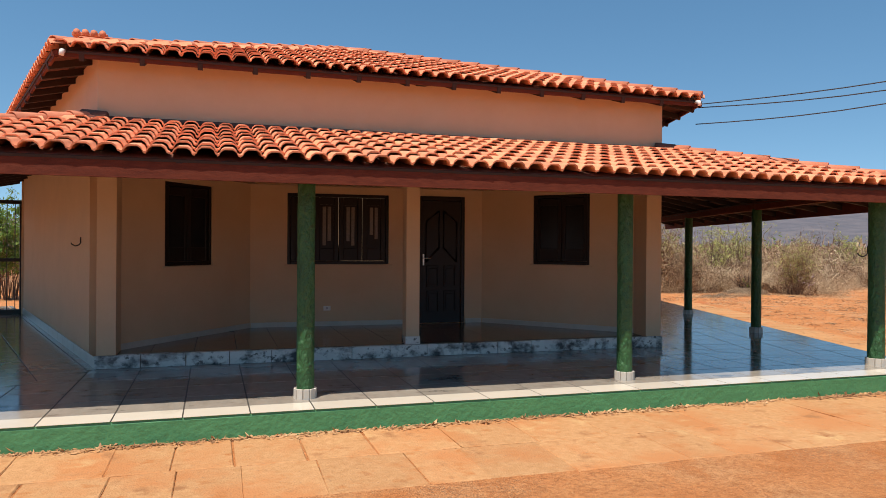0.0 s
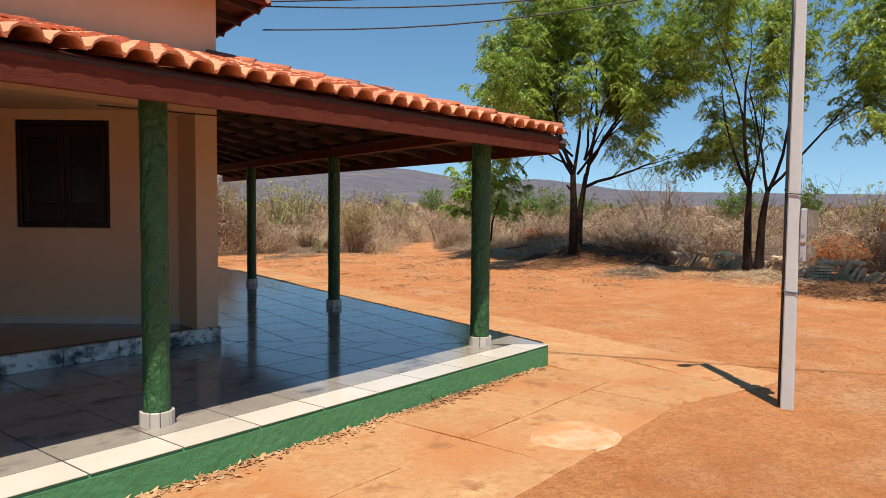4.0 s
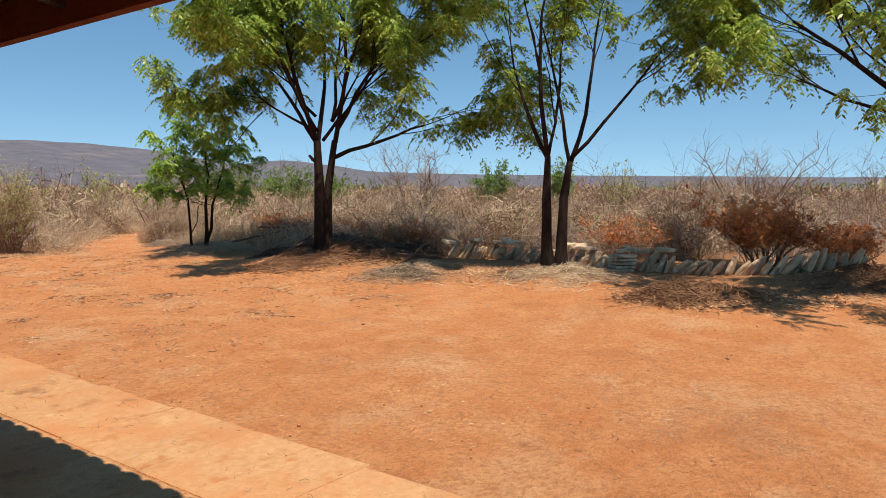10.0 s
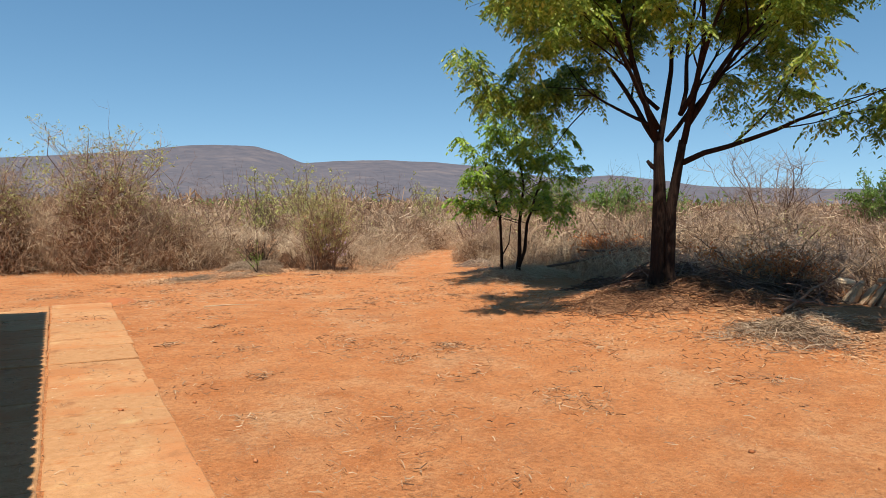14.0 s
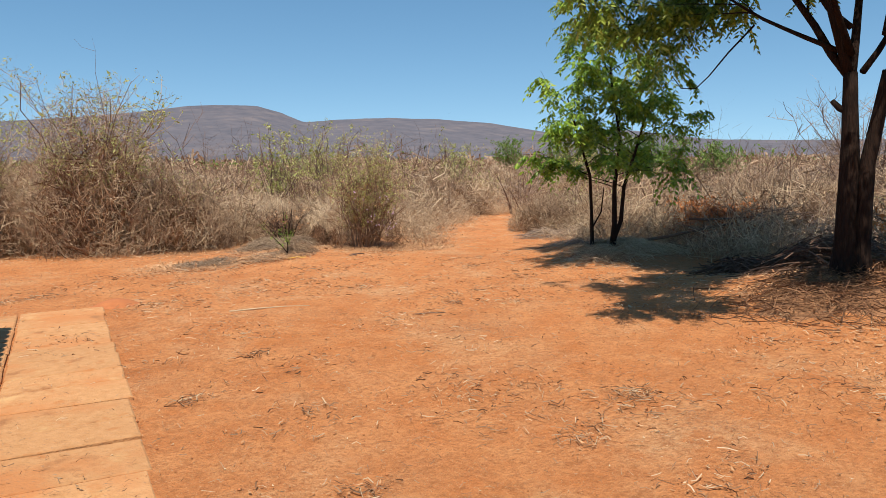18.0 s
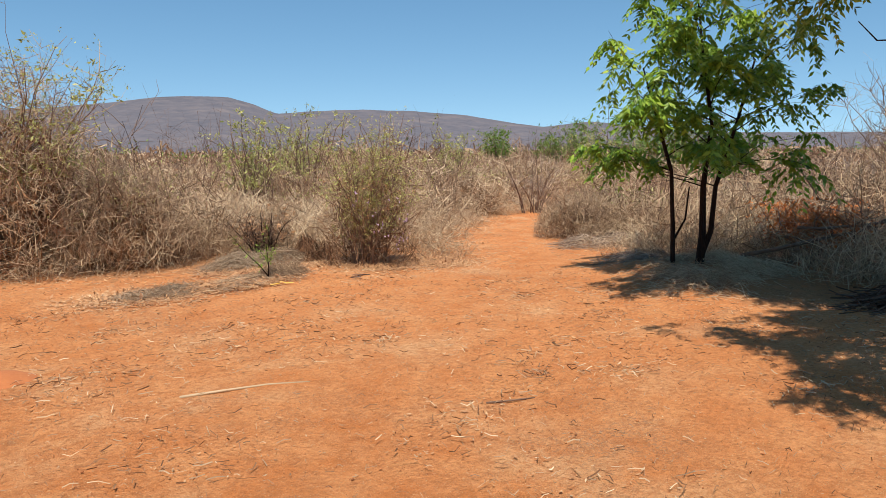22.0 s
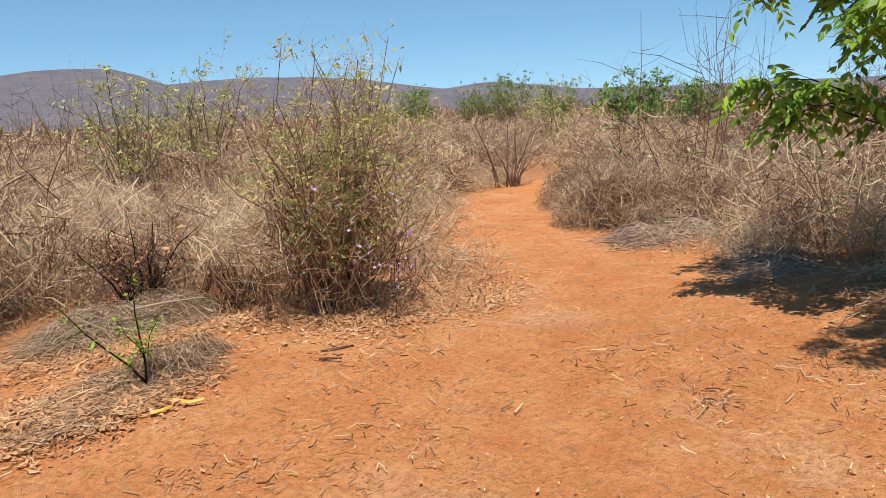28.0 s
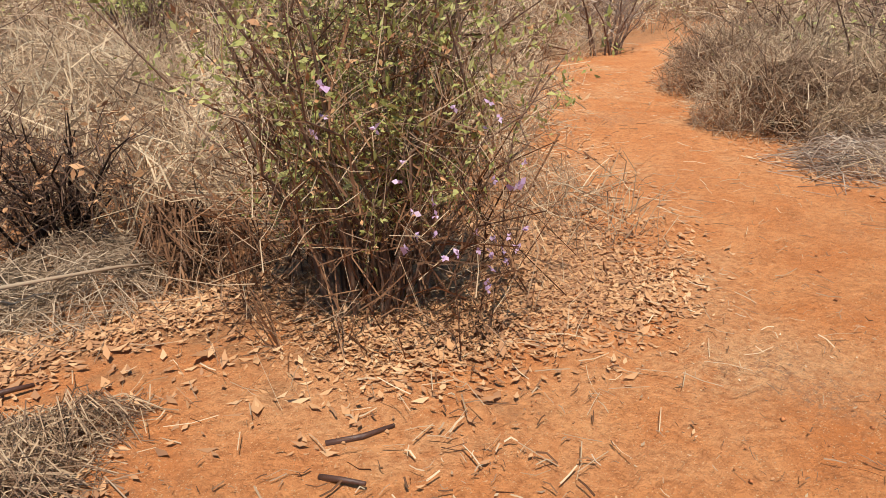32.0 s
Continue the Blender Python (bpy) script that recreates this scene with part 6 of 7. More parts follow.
bush("rust_leaved_bush", 21.9, 2.4, 0.8, 0.85, "dried bush with rust-coloured leaves on the stones", 16, 24, 12, 0.35, 0.012, "twig_bush", "twig_brown", leaves=(("foliage", "leaf_rust", 1300, 0.06, 0.3, 1.3),))
bush("rust_leaved_bush", 24.4, 6.4, 1.3, 1.0, "low bush with rust-coloured dry leaves behind the stones", 17, 24, 12, 0.4, 0.012, "twig_dry", "twig_brown", leaves=(("foliage", "leaf_rust", 900, 0.06, 0.4, 1.3),))
bush("rust_leaved_bush", 24.5, 15.9, 1.1, 0.8, "low bush with rust-coloured dry leaves", 18, 30, 14, 0.4, 0.012, "twig_bush", "twig_brown", leaves=(("foliage", "leaf_rust", 2000, 0.06, 0.3, 1.3),))
bush("rust_leaved_bush", 23.5, 11.9, 1.2, 0.7, "low bush with rust-coloured dry leaves", 19, 24, 12, 0.4, 0.012, "twig_bush", "twig_brown", leaves=(("foliage", "leaf_rust", 900, 0.06, 0.3, 1.3),))
SC = 19
for bx, by, bw, bh, lab in ((57.8, 48.2, 1.9, 2.9, "round green shrub far out in the scrub"), (61.3, 43.0, 2.0, 3.3, "bright green tree far out in the scrub"), (63.1, 39.8, 2.0, 2.9, "bright green tree far out in the scrub"), (59.6, 44.6, 2.4, 2.7, "low green shrub far out in the scrub"),
                            (47.2, 16.0, 1.5, 2.7, "feathery green shrub out in the scrub"), (50.0, 12.6, 0.9, 2.8, "round green shrub out in the scrub"), (48.4, 9.1, 1.4, 2.6, "olive green shrub out in the scrub"), (42.6, 26.7, 1.5, 2.3, "dense green shrub out in the scrub"), (44.6, 25.0, 1.2, 2.0, "dense green shrub out in the scrub"),
                            (41.0, 29.5, 2.0, 2.2, "olive shrub out in the scrub"), (28.0, 33.0, 1.6, 2.5, "olive shrub out in the scrub"), (24.5, 31.0, 1.3, 2.4, "olive shrub out in the scrub"), (34.0, 31.5, 1.6, 2.2, "olive shrub out in the scrub"), (31.0, 38.0, 1.8, 2.8, "olive shrub out in the scrub")):
    SC += 1
    bh *= 1.3
    pale = lab.startswith("olive")
    bush("green_shrub", bx, by, bw, bh, lab, SC, 30, 10, bw * 0.35, 0.02, "twig_grey", "twig_brown", leaves=(("foliage", "leaf_pale" if pale else "leaf_far", 800 if pale else 1600, 0.08 if pale else 0.13, 0.25, 1.3),), second=False)


def flower_clusters():
    """Small lilac flowers in loose clusters low in the flowering bush."""
    th = next(o for o in scene.objects if o.name.startswith("flowering_bush"))
    rng = np.random.default_rng(12)
    for k, h, d, n in ((0.22, 0.62, -0.70, 6), (0.50, 0.42, -0.55, 7), (0.56, 0.70, -0.50, 4), (0.48, 0.95, -0.45, 4), (0.33, 0.55, -0.66, 3), (-0.10, 1.0, -0.60, 3), (0.10, 0.85, -0.66, 3), (0.62, 0.52, -0.42, 4)):
        c = np.array([19.98 + 0.68 * k + 0.73 * d, 20.70 - 0.73 * k + 0.68 * d, gz(19.98, 20.7) + h])
        at = c + rng.normal(0, 0.055, (n, 3))
        v, f = leaf_quads(rng, np.repeat(at, 5, 0), 0.021, wide=0.36)
        tagged(put("flower_cluster", mesh_np("flower_cluster", v, f, M["flower"]), parent=th, label="cluster of small lilac flowers"), kind="stuff")


flower_clusters()
bush("dead_shrub", 19.35, 22.55, 0.55, 0.85, "dark red-brown dead shrub behind the straw heap", 91, 30, 10, 0.28, 0.011, "twig_purple", "bark", fine=500, leaves=(("dead_foliage", "leaf_dead", 160, 0.05, 0.3, 1.2),))


# small seedling with its heap of straw in front of the bush
def seedling():
    x, y = 18.0, 20.38
    z = gz(x, y)
    th = thing("seedling", (x, y, z), "thin seedling with tiny green leaves in a straw heap", "seedling")
    rng = np.random.default_rng(77)
    g = Geo()
    at = []
    for dx, dy, h, low in ((0.0, 0.02, 0.78, 0.0), (-0.36, 0.30, 0.60, 0.05), (0.08, -0.06, 0.42, 0.20), (-0.09, 0.09, 0.44, 0.22)):
        pts = [Vector((x + dx * t, y + dy * t, z + low + (h - low) * t)) + Vector((0.012 * math.sin(t * 9), 0.01 * math.cos(t * 8), 0)) for t in (0, 0.2, 0.4, 0.6, 0.8, 1.0)]
        part("stem", Geo().tube(pts, [0.0085, 0.007, 0.0055, 0.004, 0.003, 0.002] if low < 0.1 else [0.004, 0.0035, 0.003, 0.0025, 0.002, 0.0015], 6), M["bark"], th, smooth=True)
        at += [tuple(pts[i].lerp(pts[i + 1], k)) for i in range(1, 5) for k in (0.0, 0.5)]
    q = np.repeat(np.array(at), 7, 0) + rng.normal(0, 0.022, (len(at) * 7, 3))
    v, f = leaf_quads(rng, q, 0.032)
    tagged(put("foliage", mesh_np("foliage", v, f, M["leaf_sapling"]), parent=th), kind="stuff")


bush("green_shrub", -5.6, 24.5, 1.5, 3.4, "tall green shrub behind the porch gate", 61, 30, 12, 0.6, 0.015, "twig_grey", "twig_brown", leaves=(("foliage", "leaf_far", 2600, 0.11, 0.25, 1.3),))
bush("green_shrub", -9.5, 20.5, 1.7, 3.6, "tall green shrub beside the porch", 62, 30, 12, 0.6, 0.015, "twig_grey", "twig_brown", leaves=(("foliage", "leaf_far", 2600, 0.11, 0.25, 1.3),))
seedling()


def heap(name, x, y, rx, ry, h, n, mat, label, seed, ln=0.35, width=0.006, core="litter_core"):
    """A low heap of dry stalks lying over one another."""
    rng = np.random.default_rng(seed)
    m = 9
    ca, cq = rng.uniform(0, 2 * np.pi, m), np.sqrt(rng.uniform(0, 1, m)) * 0.75
    cx, cy, ch = cq * np.cos(ca) * rx, cq * np.sin(ca) * ry, rng.uniform(0.45, 1.0, m) * h
    pick = rng.integers(0, m, n)
    px, py = cx[pick] + rng.normal(0, 0.24 * rx, n), cy[pick] + rng.normal(0, 0.24 * ry, n)
    b = rng.uniform(0, 2 * np.pi, n)
    l = ln * rng.uniform(0.3, 1.3, n)
    t = np.linspace(-0.5, 0.5, 4)[None, :]
    X = px[:, None] + np.cos(b)[:, None] * l[:, None] * t
    Y = py[:, None] + np.sin(b)[:, None] * l[:, None] * t
    hump = np.max(ch * np.exp(-(((X[..., None] - cx) / (0.42 * rx)) ** 2 + ((Y[..., None] - cy) / (0.42 * ry)) ** 2)), -1)
    lift = rng.uniform(0.0, 1.0, n)[:, None]
    Z = np.maximum(0.006, hump * lift + rng.normal(0, 0.025, (n, 4)) * (0.3 + lift))
    G = ground_z(X + x, Y + y) - 0.02
    P = np.stack([X + x, Y + y, Z + G], -1)
    v, f = ribbons(P, rng.uniform(0.6, 1.4, n) * width, rng, 0.7)
    th = put(name, mesh_np(name, v, f, M[mat]), label=label, category="debris", kind="stuff")
    if core:
        g = np.linspace(-1.25, 1.25, 56)
        U, V = np.meshgrid(g * rx, g * ry)
        hump = np.max(ch * np.exp(-(((U[..., None] - cx) / (0.30 * rx)) ** 2 + ((V[..., None] - cy) / (0.30 * ry)) ** 2)), -1)
        rough = np.array([noise.noise((a * 6.0, b * 6.0, seed)) + 0.6 * noise.noise((a * 17.0, b * 17.0, seed)) for a, b in zip(U.ravel(), V.ravel())]).reshape(U.shape)
        Z = ground_z(U + x, V + y) - 0.055 + hump * 0.62 * (1 + 0.5 * rough) + 0.012 * rough
        i = np.arange(56 * 56).reshape(56, 56)
        q = np.stack([i[:-1, :-1], i[:-1, 1:], i[1:, 1:], i[1:, :-1]], -1).reshape(-1, 4)
        tagged(put("packed_litter", mesh_np("packed_litter", np.stack([U + x, V + y, Z], -1).reshape(-1, 3), q, M[core], True), parent=th), kind="stuff")
    return th


heap("straw_heap", 18.95, 21.95, 0.95, 0.6, 0.24, 5200, "straw", "heap of grey dry straw beside the bush", 1, 0.42, 0.0045)
# stands in for a dark hollow: its shade is put into twig colour
heap("brush_pile", 19.6, 21.65, 0.34, 0.3, 0.40, 900, "brush_dark", "dark twig tangle in place of a shaded hollow under the bush", 12, 0.3, 0.010)
heap("straw_heap", 18.32, 20.60, 0.42, 0.27, 0.16, 3000, "twig_bush", "low grey straw heap beside the seedling", 2, 0.22, 0.004)
heap("straw_heap", 16.9, 20.9, 0.6, 0.45, 0.08, 1500, "straw", "low grey straw heap on the yard edge", 3, 0.26, 0.004)
heap("straw_heap", 22.0, 16.3, 1.25, 0.8, 0.14, 3600, "twig_dry", "ring of dry straw round the young tree", 4, 0.32, 0.0055)
heap("straw_heap", 20.2, 12.0, 1.6, 1.4, 0.2, 2600, "brush_dark", "dark dry litter heaped round the shade tree", 5, 0.4, 0.010)
heap("straw_heap", 19.2, 10.0, 1.0, 0.75, 0.16, 1700, "straw", "pale heap of dry cut grass", 6, 0.4, 0.008)
heap("straw_heap", 18.9, 7.2, 1.25, 1.1, 0.10, 1500, "twig_dry", "dry litter round the three-stemmed tree", 7, 0.35, 0.008)
heap("straw_heap", 17.5, 4.8, 0.95, 1.2, 0.2, 3200, "brush_dark", "dark heap of dry brushwood on the yard edge", 8, 0.3, 0.008)
heap("straw_heap", 19.6, 2.2, 1.6, 1.2, 0.2, 3600, "brush_dark", "dark dry litter heaped below the leaning tree", 9, 0.3, 0.008)
heap("straw_heap", 25.0, 19.6, 1.3, 0.6, 0.25, 1900, "twig_grey", "grey windrow of dry straw beside the trail", 10, 0.5, 0.008)
heap("straw_heap", 23.2, 18.0, 1.2, 0.6, 0.10, 1000, "twig_grey", "grey dry straw at the trail edge", 11, 0.4, 0.008)
for i, (hx, hy, hr, hh, n) in enumerate(((22.5, 12.5, 1.6, 0.55, 1500), (23.3, 11.6, 1.0, 0.45, 900), (21.8, 13.7, 0.9, 0.25, 900))):
    heap("brush_pile", hx, hy, hr, hr, hh, n, "twig_purple", "dark pile of cut brushwood behind the tree", 30 + i, 0.9, 0.016, "")


# dead branches lying against the brush
def dead_branch(a, b, r, seed, label="bare fallen branch lying on the brush"):
    rr = random.Random(seed)
    a, b = Vector(a), Vector(b)
    th = thing("fallen_branch", a, label, "branch")
    pts = [a.lerp(b, k / 6) + Vector((rr.gauss(0, 0.03), rr.gauss(0, 0.03), rr.gauss(0, 0.02))) for k in range(7)]
    part("limb", Geo().tube(pts, [r * (1 - 0.6 * k / 6) for k in range(7)], 7), M["twig_brown"], th, smooth=True)
    for k in (2, 3, 4, 5):
        d = Vector((rr.gauss(0, 0.5), rr.gauss(0, 0.5), rr.uniform(0.0, 0.5))) * (b - a).length * 0.25
        part("side_branch", Geo().tube([pts[k], pts[k] + d * 0.5 + Vector((0, 0, 0.02)), pts[k] + d], [r * 0.45, r * 0.3, r * 0.12], 5), M["twig_brown"], th, smooth=True)


dead_branch((22.6, 16.2, 0.25), (24.6, 14.6, 0.75), 0.03, 1)
dead_branch((23.0, 15.7, 0.62), (25.6, 14.4, 0.66), 0.022, 2)
dead_branch((20.0, 10.4, 0.15), (21.0, 9.9, 0.75), 0.025, 3)
dead_branch((20.6, 10.8, 0.25), (19.8, 9.6, 0.35), 0.022, 4)
dead_branch((23.4, 12.5, 0.5), (23.6, 13.3, 1.0), 0.022, 5)

# leaning stones of the old low wall
rng = random.Random(21)
LINE = [(23.2, 10.6), (23.4, 9.5), (22.9, 8.3), (21.9, 6.9), (21.6, 5.8), (21.2, 4.7), (20.95, 3.6), (21.2, 2.2)]
wall_st = thing("stone_row", (22.3, 6.5, 0.1), "row of leaning weathered stones, partly fallen", "stone wall")


def stone(c, sx, sy, sz, lean, turn, tip=0.0):
    pts, fs = [], []
    rows, sides = 4, 7
    m = Matrix.Translation(c) @ Matrix.Rotation(turn, 4, "Z") @ Matrix.Rotation(lean, 4, "X") @ Matrix.Rotation(tip, 4, "Y")
    for i in range(rows):
        t = i / (rows - 1)
        k = (0.9, 1.05, 0.9, 0.5)[i]
        for j in range(sides):
            a = 2 * math.pi * j / sides
            w = k * rng.uniform(0.82, 1.12)
            pts.append(m @ Vector((math.cos(a) * sx * w, math.sin(a) * sy * w, t * sz + rng.uniform(-0.02, 0.02))))
    for i in range(rows - 1):
        fs += [(i * sides + j, i * sides + (j + 1) % sides, (i + 1) * sides + (j + 1) % sides, (i + 1) * sides + j) for j in range(sides)]
    fs.append(tuple((rows - 1) * sides + j for j in range(sides)))
    return Geo().add(pts, fs)


for (ax, ay), (bx, by) in zip(LINE, LINE[1:]):
    a, b = Vector((ax, ay)), Vector((bx, by))
    n = int((b - a).length / 0.135)
    turn = math.atan2(b.y - a.y, b.x - a.x)
    for i in range(n):
        if rng.random() < 0.06:
            continue
        p = a.lerp(b, (i + rng.random() * 0.5) / n)
        h = rng.uniform(0.32, 0.52)
        part("stone", stone(Vector((p.x + rng.uniform(-0.05, 0.05), p.y, gz(p.x, p.y) - 0.05)), rng.uniform(0.045, 0.085), rng.uniform(0.15, 0.24), h, rng.uniform(-0.25, 0.15), turn + rng.uniform(-0.3, 0.3), rng.uniform(0.3, 0.8)), M["stone"], wall_st)
for i in range(14):
    k = rng.uniform(0, 0.62) * (len(LINE) - 1)
    j = int(k)
    p = Vector(LINE[j]).lerp(Vector(LINE[j + 1]), k - j)
    part("flat_stone", Geo().box(Matrix.Translation((p.x, p.y, gz(p.x, p.y) + rng.uniform(0.34, 0.42))) @ Euler((rng.uniform(-0.2, 0.2), rng.uniform(-0.2, 0.2), rng.uniform(0, 3))).to_matrix().to_4x4(), rng.uniform(0.25, 0.42), rng.uniform(0.18, 0.28), 0.07, 0.02), M["stone"], wall_st)
for i in range(5):
    part("flat_stone", Geo().box(Matrix.Translation((21.45, 6.35 - 0.01 * i, gz(21.5, 6.3) + 0.07 * i)) @ Euler((0, 0.04, 0.4 + 0.1 * i)).to_matrix().to_4x4(), 0.42, 0.40, 0.05, 0.012), M["stone"], wall_st)


def scatter(seed, count, near, far, low, high, depth, size=(0.8, 1.25)):
    """Spots out in the scrub: bearing low to high and distance near to far from the yard's middle, at least depth beyond its edge."""
    rng = np.random.default_rng(seed)
    a = np.radians(rng.uniform(low, high, count))
    d = np.sqrt(rng.uniform(near ** 2, far ** 2, count))
    x, y = 10 + d * np.sin(a), 8 + d * np.cos(a)
    e = -yard_depth(x, y)
    keep = (e > depth) & ~((x > 17.0) & (x < 23.9) & (y < 11.6)) & ~((x < 22.6) & (y < 18.2) & (x > 15))
    for kx, ky, kr in ((19.9, 20.75, 1.3), (18.95, 21.95, 1.15), (18.0, 21.2, 1.1), (17.9, 20.4, 1.0), (22.0, 16.5, 1.1)):
        keep &= np.hypot(x - kx, y - ky) > kr
    s = rng.uniform(*size, count) * np.clip(0.45 + 0.35 * e, 0.45, 1.0)
    return [(float(p), float(q), float(w)) for p, q, w in zip(x[keep], y[keep], s[keep])]


scrub("dry_scrub", "dense dry tan scrub and grass beyond the yard", 1, scatter(1, 760, 9, 27, 8, 66, 0.45), "twig_dry", 150, 0.70, 0.80, 0.0088, 4, 0, dome=0.42)
scrub("grey_scrub", "dense grey-brown leafless scrub beyond the trees", 21, scatter(21, 400, 9, 27, 60, 112, 0.45), "twig_grey", 125, 0.72, 0.80, 0.0105, 4, 0, dome=0.42)
scrub("dry_scrub", "dense dry tan scrub and grass beyond the yard", 2, scatter(2, 480, 27, 55, 8, 70, 0.5, (0.9, 1.7)), "twig_dry", 80, 0.95, 0.95, 0.015, 4, 0, dome=0.55)
scrub("grey_scrub", "grey-brown leafless scrub on the plain", 22, scatter(22, 320, 27, 55, 62, 112, 0.5, (0.9, 1.7)), "twig_grey", 80, 0.95, 0.95, 0.015, 4, 0, dome=0.55)
scrub("grey_scrub", "grey leafless thorn scrub beyond the yard", 3, scatter(3, 380, 12, 50, 8, 112, 0.8, (0.8, 1.5)), "twig_bush", 80, 0.8, 1.15, 0.015, 4, 1, 0.1, dome=0.5)
scrub("far_scrub", "distant dry scrub on the plain", 4, scatter(4, 1000, 55, 130, 8, 112, 1.0, (1.1, 1.9)), "twig_bush", 34, 1.2, 1.1, 0.06, 3, 0, dome=0.8)
scrub("far_scrub", "distant dry scrub on the plain", 5, scatter(5, 800, 130, 420, 5, 115, 1.0, (1.8, 3.2)), "twig_bush", 24, 1.6, 1.1, 0.2, 3, 0, dome=1.2)
thickets(41, scatter(41, 95, 11, 34, 8, 112, 1.1, (0.8, 1.35)))
scrub("thorn_thicket", "far thorn thickets standing in the scrub", 43, scatter(43, 150, 34, 110, 8, 112, 1.1, (1.0, 1.9)), "twig_bush", 170, 1.0, 1.5, 0.032, 4, 0, 0.15, dome=0.6)
scrub("bare_saplings", "thin bare saplings standing in the scrub", 6, scatter(6, 150, 14, 60, 8, 110, 1.5, (0.8, 1.4)), "twig_purple", 14, 0.7, 2.1, 0.014, 5, 7, 0.0, 0.8)
scrub("dry_grass", "pale dry grass along the yard edge", 7, scatter(7, 1300, 9, 24, 8, 112, 0.0, (0.6, 1.0)), "straw", 26, 0.35, 0.36, 0.005, 3, 0, 0.4)


scrub("dry_scrub", "dry scrub behind the left porch wing", 11, [(-12 + 1.1 * i + 0.5 * math.sin(i * 3.1), 27 + 2.5 * math.sin(i * 1.7), 1.2) for i in range(22)], "twig_dry", 70, 0.9, 1.2, 0.017, 4, 0, dome=0.55)


def leafy(name, label, seed, spots, mat, n, r, h, size):
    rng = np.random.default_rng(seed)
    vs = []
    for x, y, s in spots:
        q = rng.normal(0, 1, (n, 3)) * np.array([r, r, h * 0.3]) * s * 0.5 + np.array([x, y, h * s * 0.45])
        q[:, 2] = np.maximum(q[:, 2], 0.05)
        vs.append(q)
    v, f = leaf_quads(rng, np.concatenate(vs), size)
    put(name, mesh_np(name, v, f, M[mat]), label=label, category="scrub", kind="stuff")


leafy("scrub_leaves", "sparse olive leaves on the scrub", 8, scatter(8, 230, 16, 60, 10, 110, 1.2, (0.8, 1.4)), "leaf_pale", 150, 0.9, 1.3, 0.06)
leafy("far_leaves", "olive green bushes on the far plain", 9, scatter(9, 420, 60, 380, 5, 115, 1.0, (1.2, 2.6)), "leaf_far", 90, 1.6, 1.9, 0.42)


# ---- litter on the ground ----
def litter(name, label, seed, n, place, mat, size, group=""):
    rng = np.random.default_rng(seed)
    x, y = place(rng, n)
    z = ground_z(x, y) + rng.uniform(-0.012, 0.006, len(x))
    v, f = leaf_quads(rng, np.stack([x, y, z], 1), size, 0.8, wide=0.19)
    put(name, mesh_np(name, v, f, M[mat]), label=label, category="leaf litter", kind="stuff")


def ragged(cx, cy, rx, ry, seed):
    """A patch with an uneven edge, thick in places."""
    def place(rng, n):
        r2 = np.random.default_rng(seed)
        a, q = r2.uniform(0, 2 * np.pi, 16), np.sqrt(r2.uniform(0, 1, 16))
        k = rng.integers(0, 16, n)
        return cx + (rx * q * np.cos(a))[k] + rng.normal(0, 0.27 * rx, n), cy + (ry * q * np.sin(a))[k] + rng.normal(0, 0.27 * ry, n)
    return place


def edge_band(lo, hi, x0, x1, y0, y1):
    def place(rng, n):
        x, y = rng.uniform(x0, x1, n * 6), rng.uniform(y0, y1, n * 6)
        d = yard_depth(x, y)
        k = (d > lo) & (d < hi)
        return x[k][:n], y[k][:n]
    return place


litter("dead_leaves", "tan dead leaves fallen round the flowering bush", 1, 15000, ragged(20.75, 20.43, 1.0, 0.62, 3), "leaf_dead", 0.042)
litter("dead_leaves", "tan dead leaves round the straw heaps", 2, 9500, ragged(19.1, 21.6, 0.9, 0.42, 4), "leaf_dead", 0.045)
litter("dead_leaves", "scattered dead leaves along the yard edge", 3, 8000, edge_band(-1.0, 0.2, 13, 28, 0, 25.5), "leaf_dead", 0.06)
litter("dead_leaves", "few dead leaves blown over the yard", 4, 3500, edge_band(0.4, 9.0, 11, 22, 5, 24), "twig_dry", 0.019)
litter("dead_leaves", "dead leaves over the earth beside the seedling", 10, 4200, ragged(17.2, 21.0, 1.1, 0.6, 14), "leaf_dead", 0.05)
litter("dead_leaves", "red-brown dead leaves lying round the seedling", 11, 3600, ragged(17.72, 20.42, 0.55, 0.36, 15), "leaf_dead", 0.042)
litter("dead_leaves", "dead leaves over the dark brush", 7, 3000, ragged(17.6, 4.7, 1.1, 1.2, 8), "leaf_dead", 0.06)
litter("dead_leaves", "dead leaves below the leaning tree", 8, 3500, ragged(19.5, 2.6, 1.5, 1.3, 9), "leaf_dead", 0.06)
litter("dead_leaves", "dead leaves under the trees", 5, 5000, ragged(19.6, 8.8, 1.3, 3.6, 5), "leaf_dead", 0.07)


def kerb_drift(rng, n):
    t = rng.uniform(0.15, 0.98, n)
    x = SLAB_L.x + (SLAB_R.x - SLAB_L.x) * t
    y = SLAB_L.y + (SLAB_R.y - SLAB_L.y) * t - 0.015 - np.abs(rng.normal(0, 0.07, n)) * (0.5 + 0.5 * np.sin(t * 40) ** 2)
    return x, y


litter("dead_leaves", "drift of small dry leaves along the green kerb", 6, 4200, kerb_drift, "leaf_dead", 0.05)


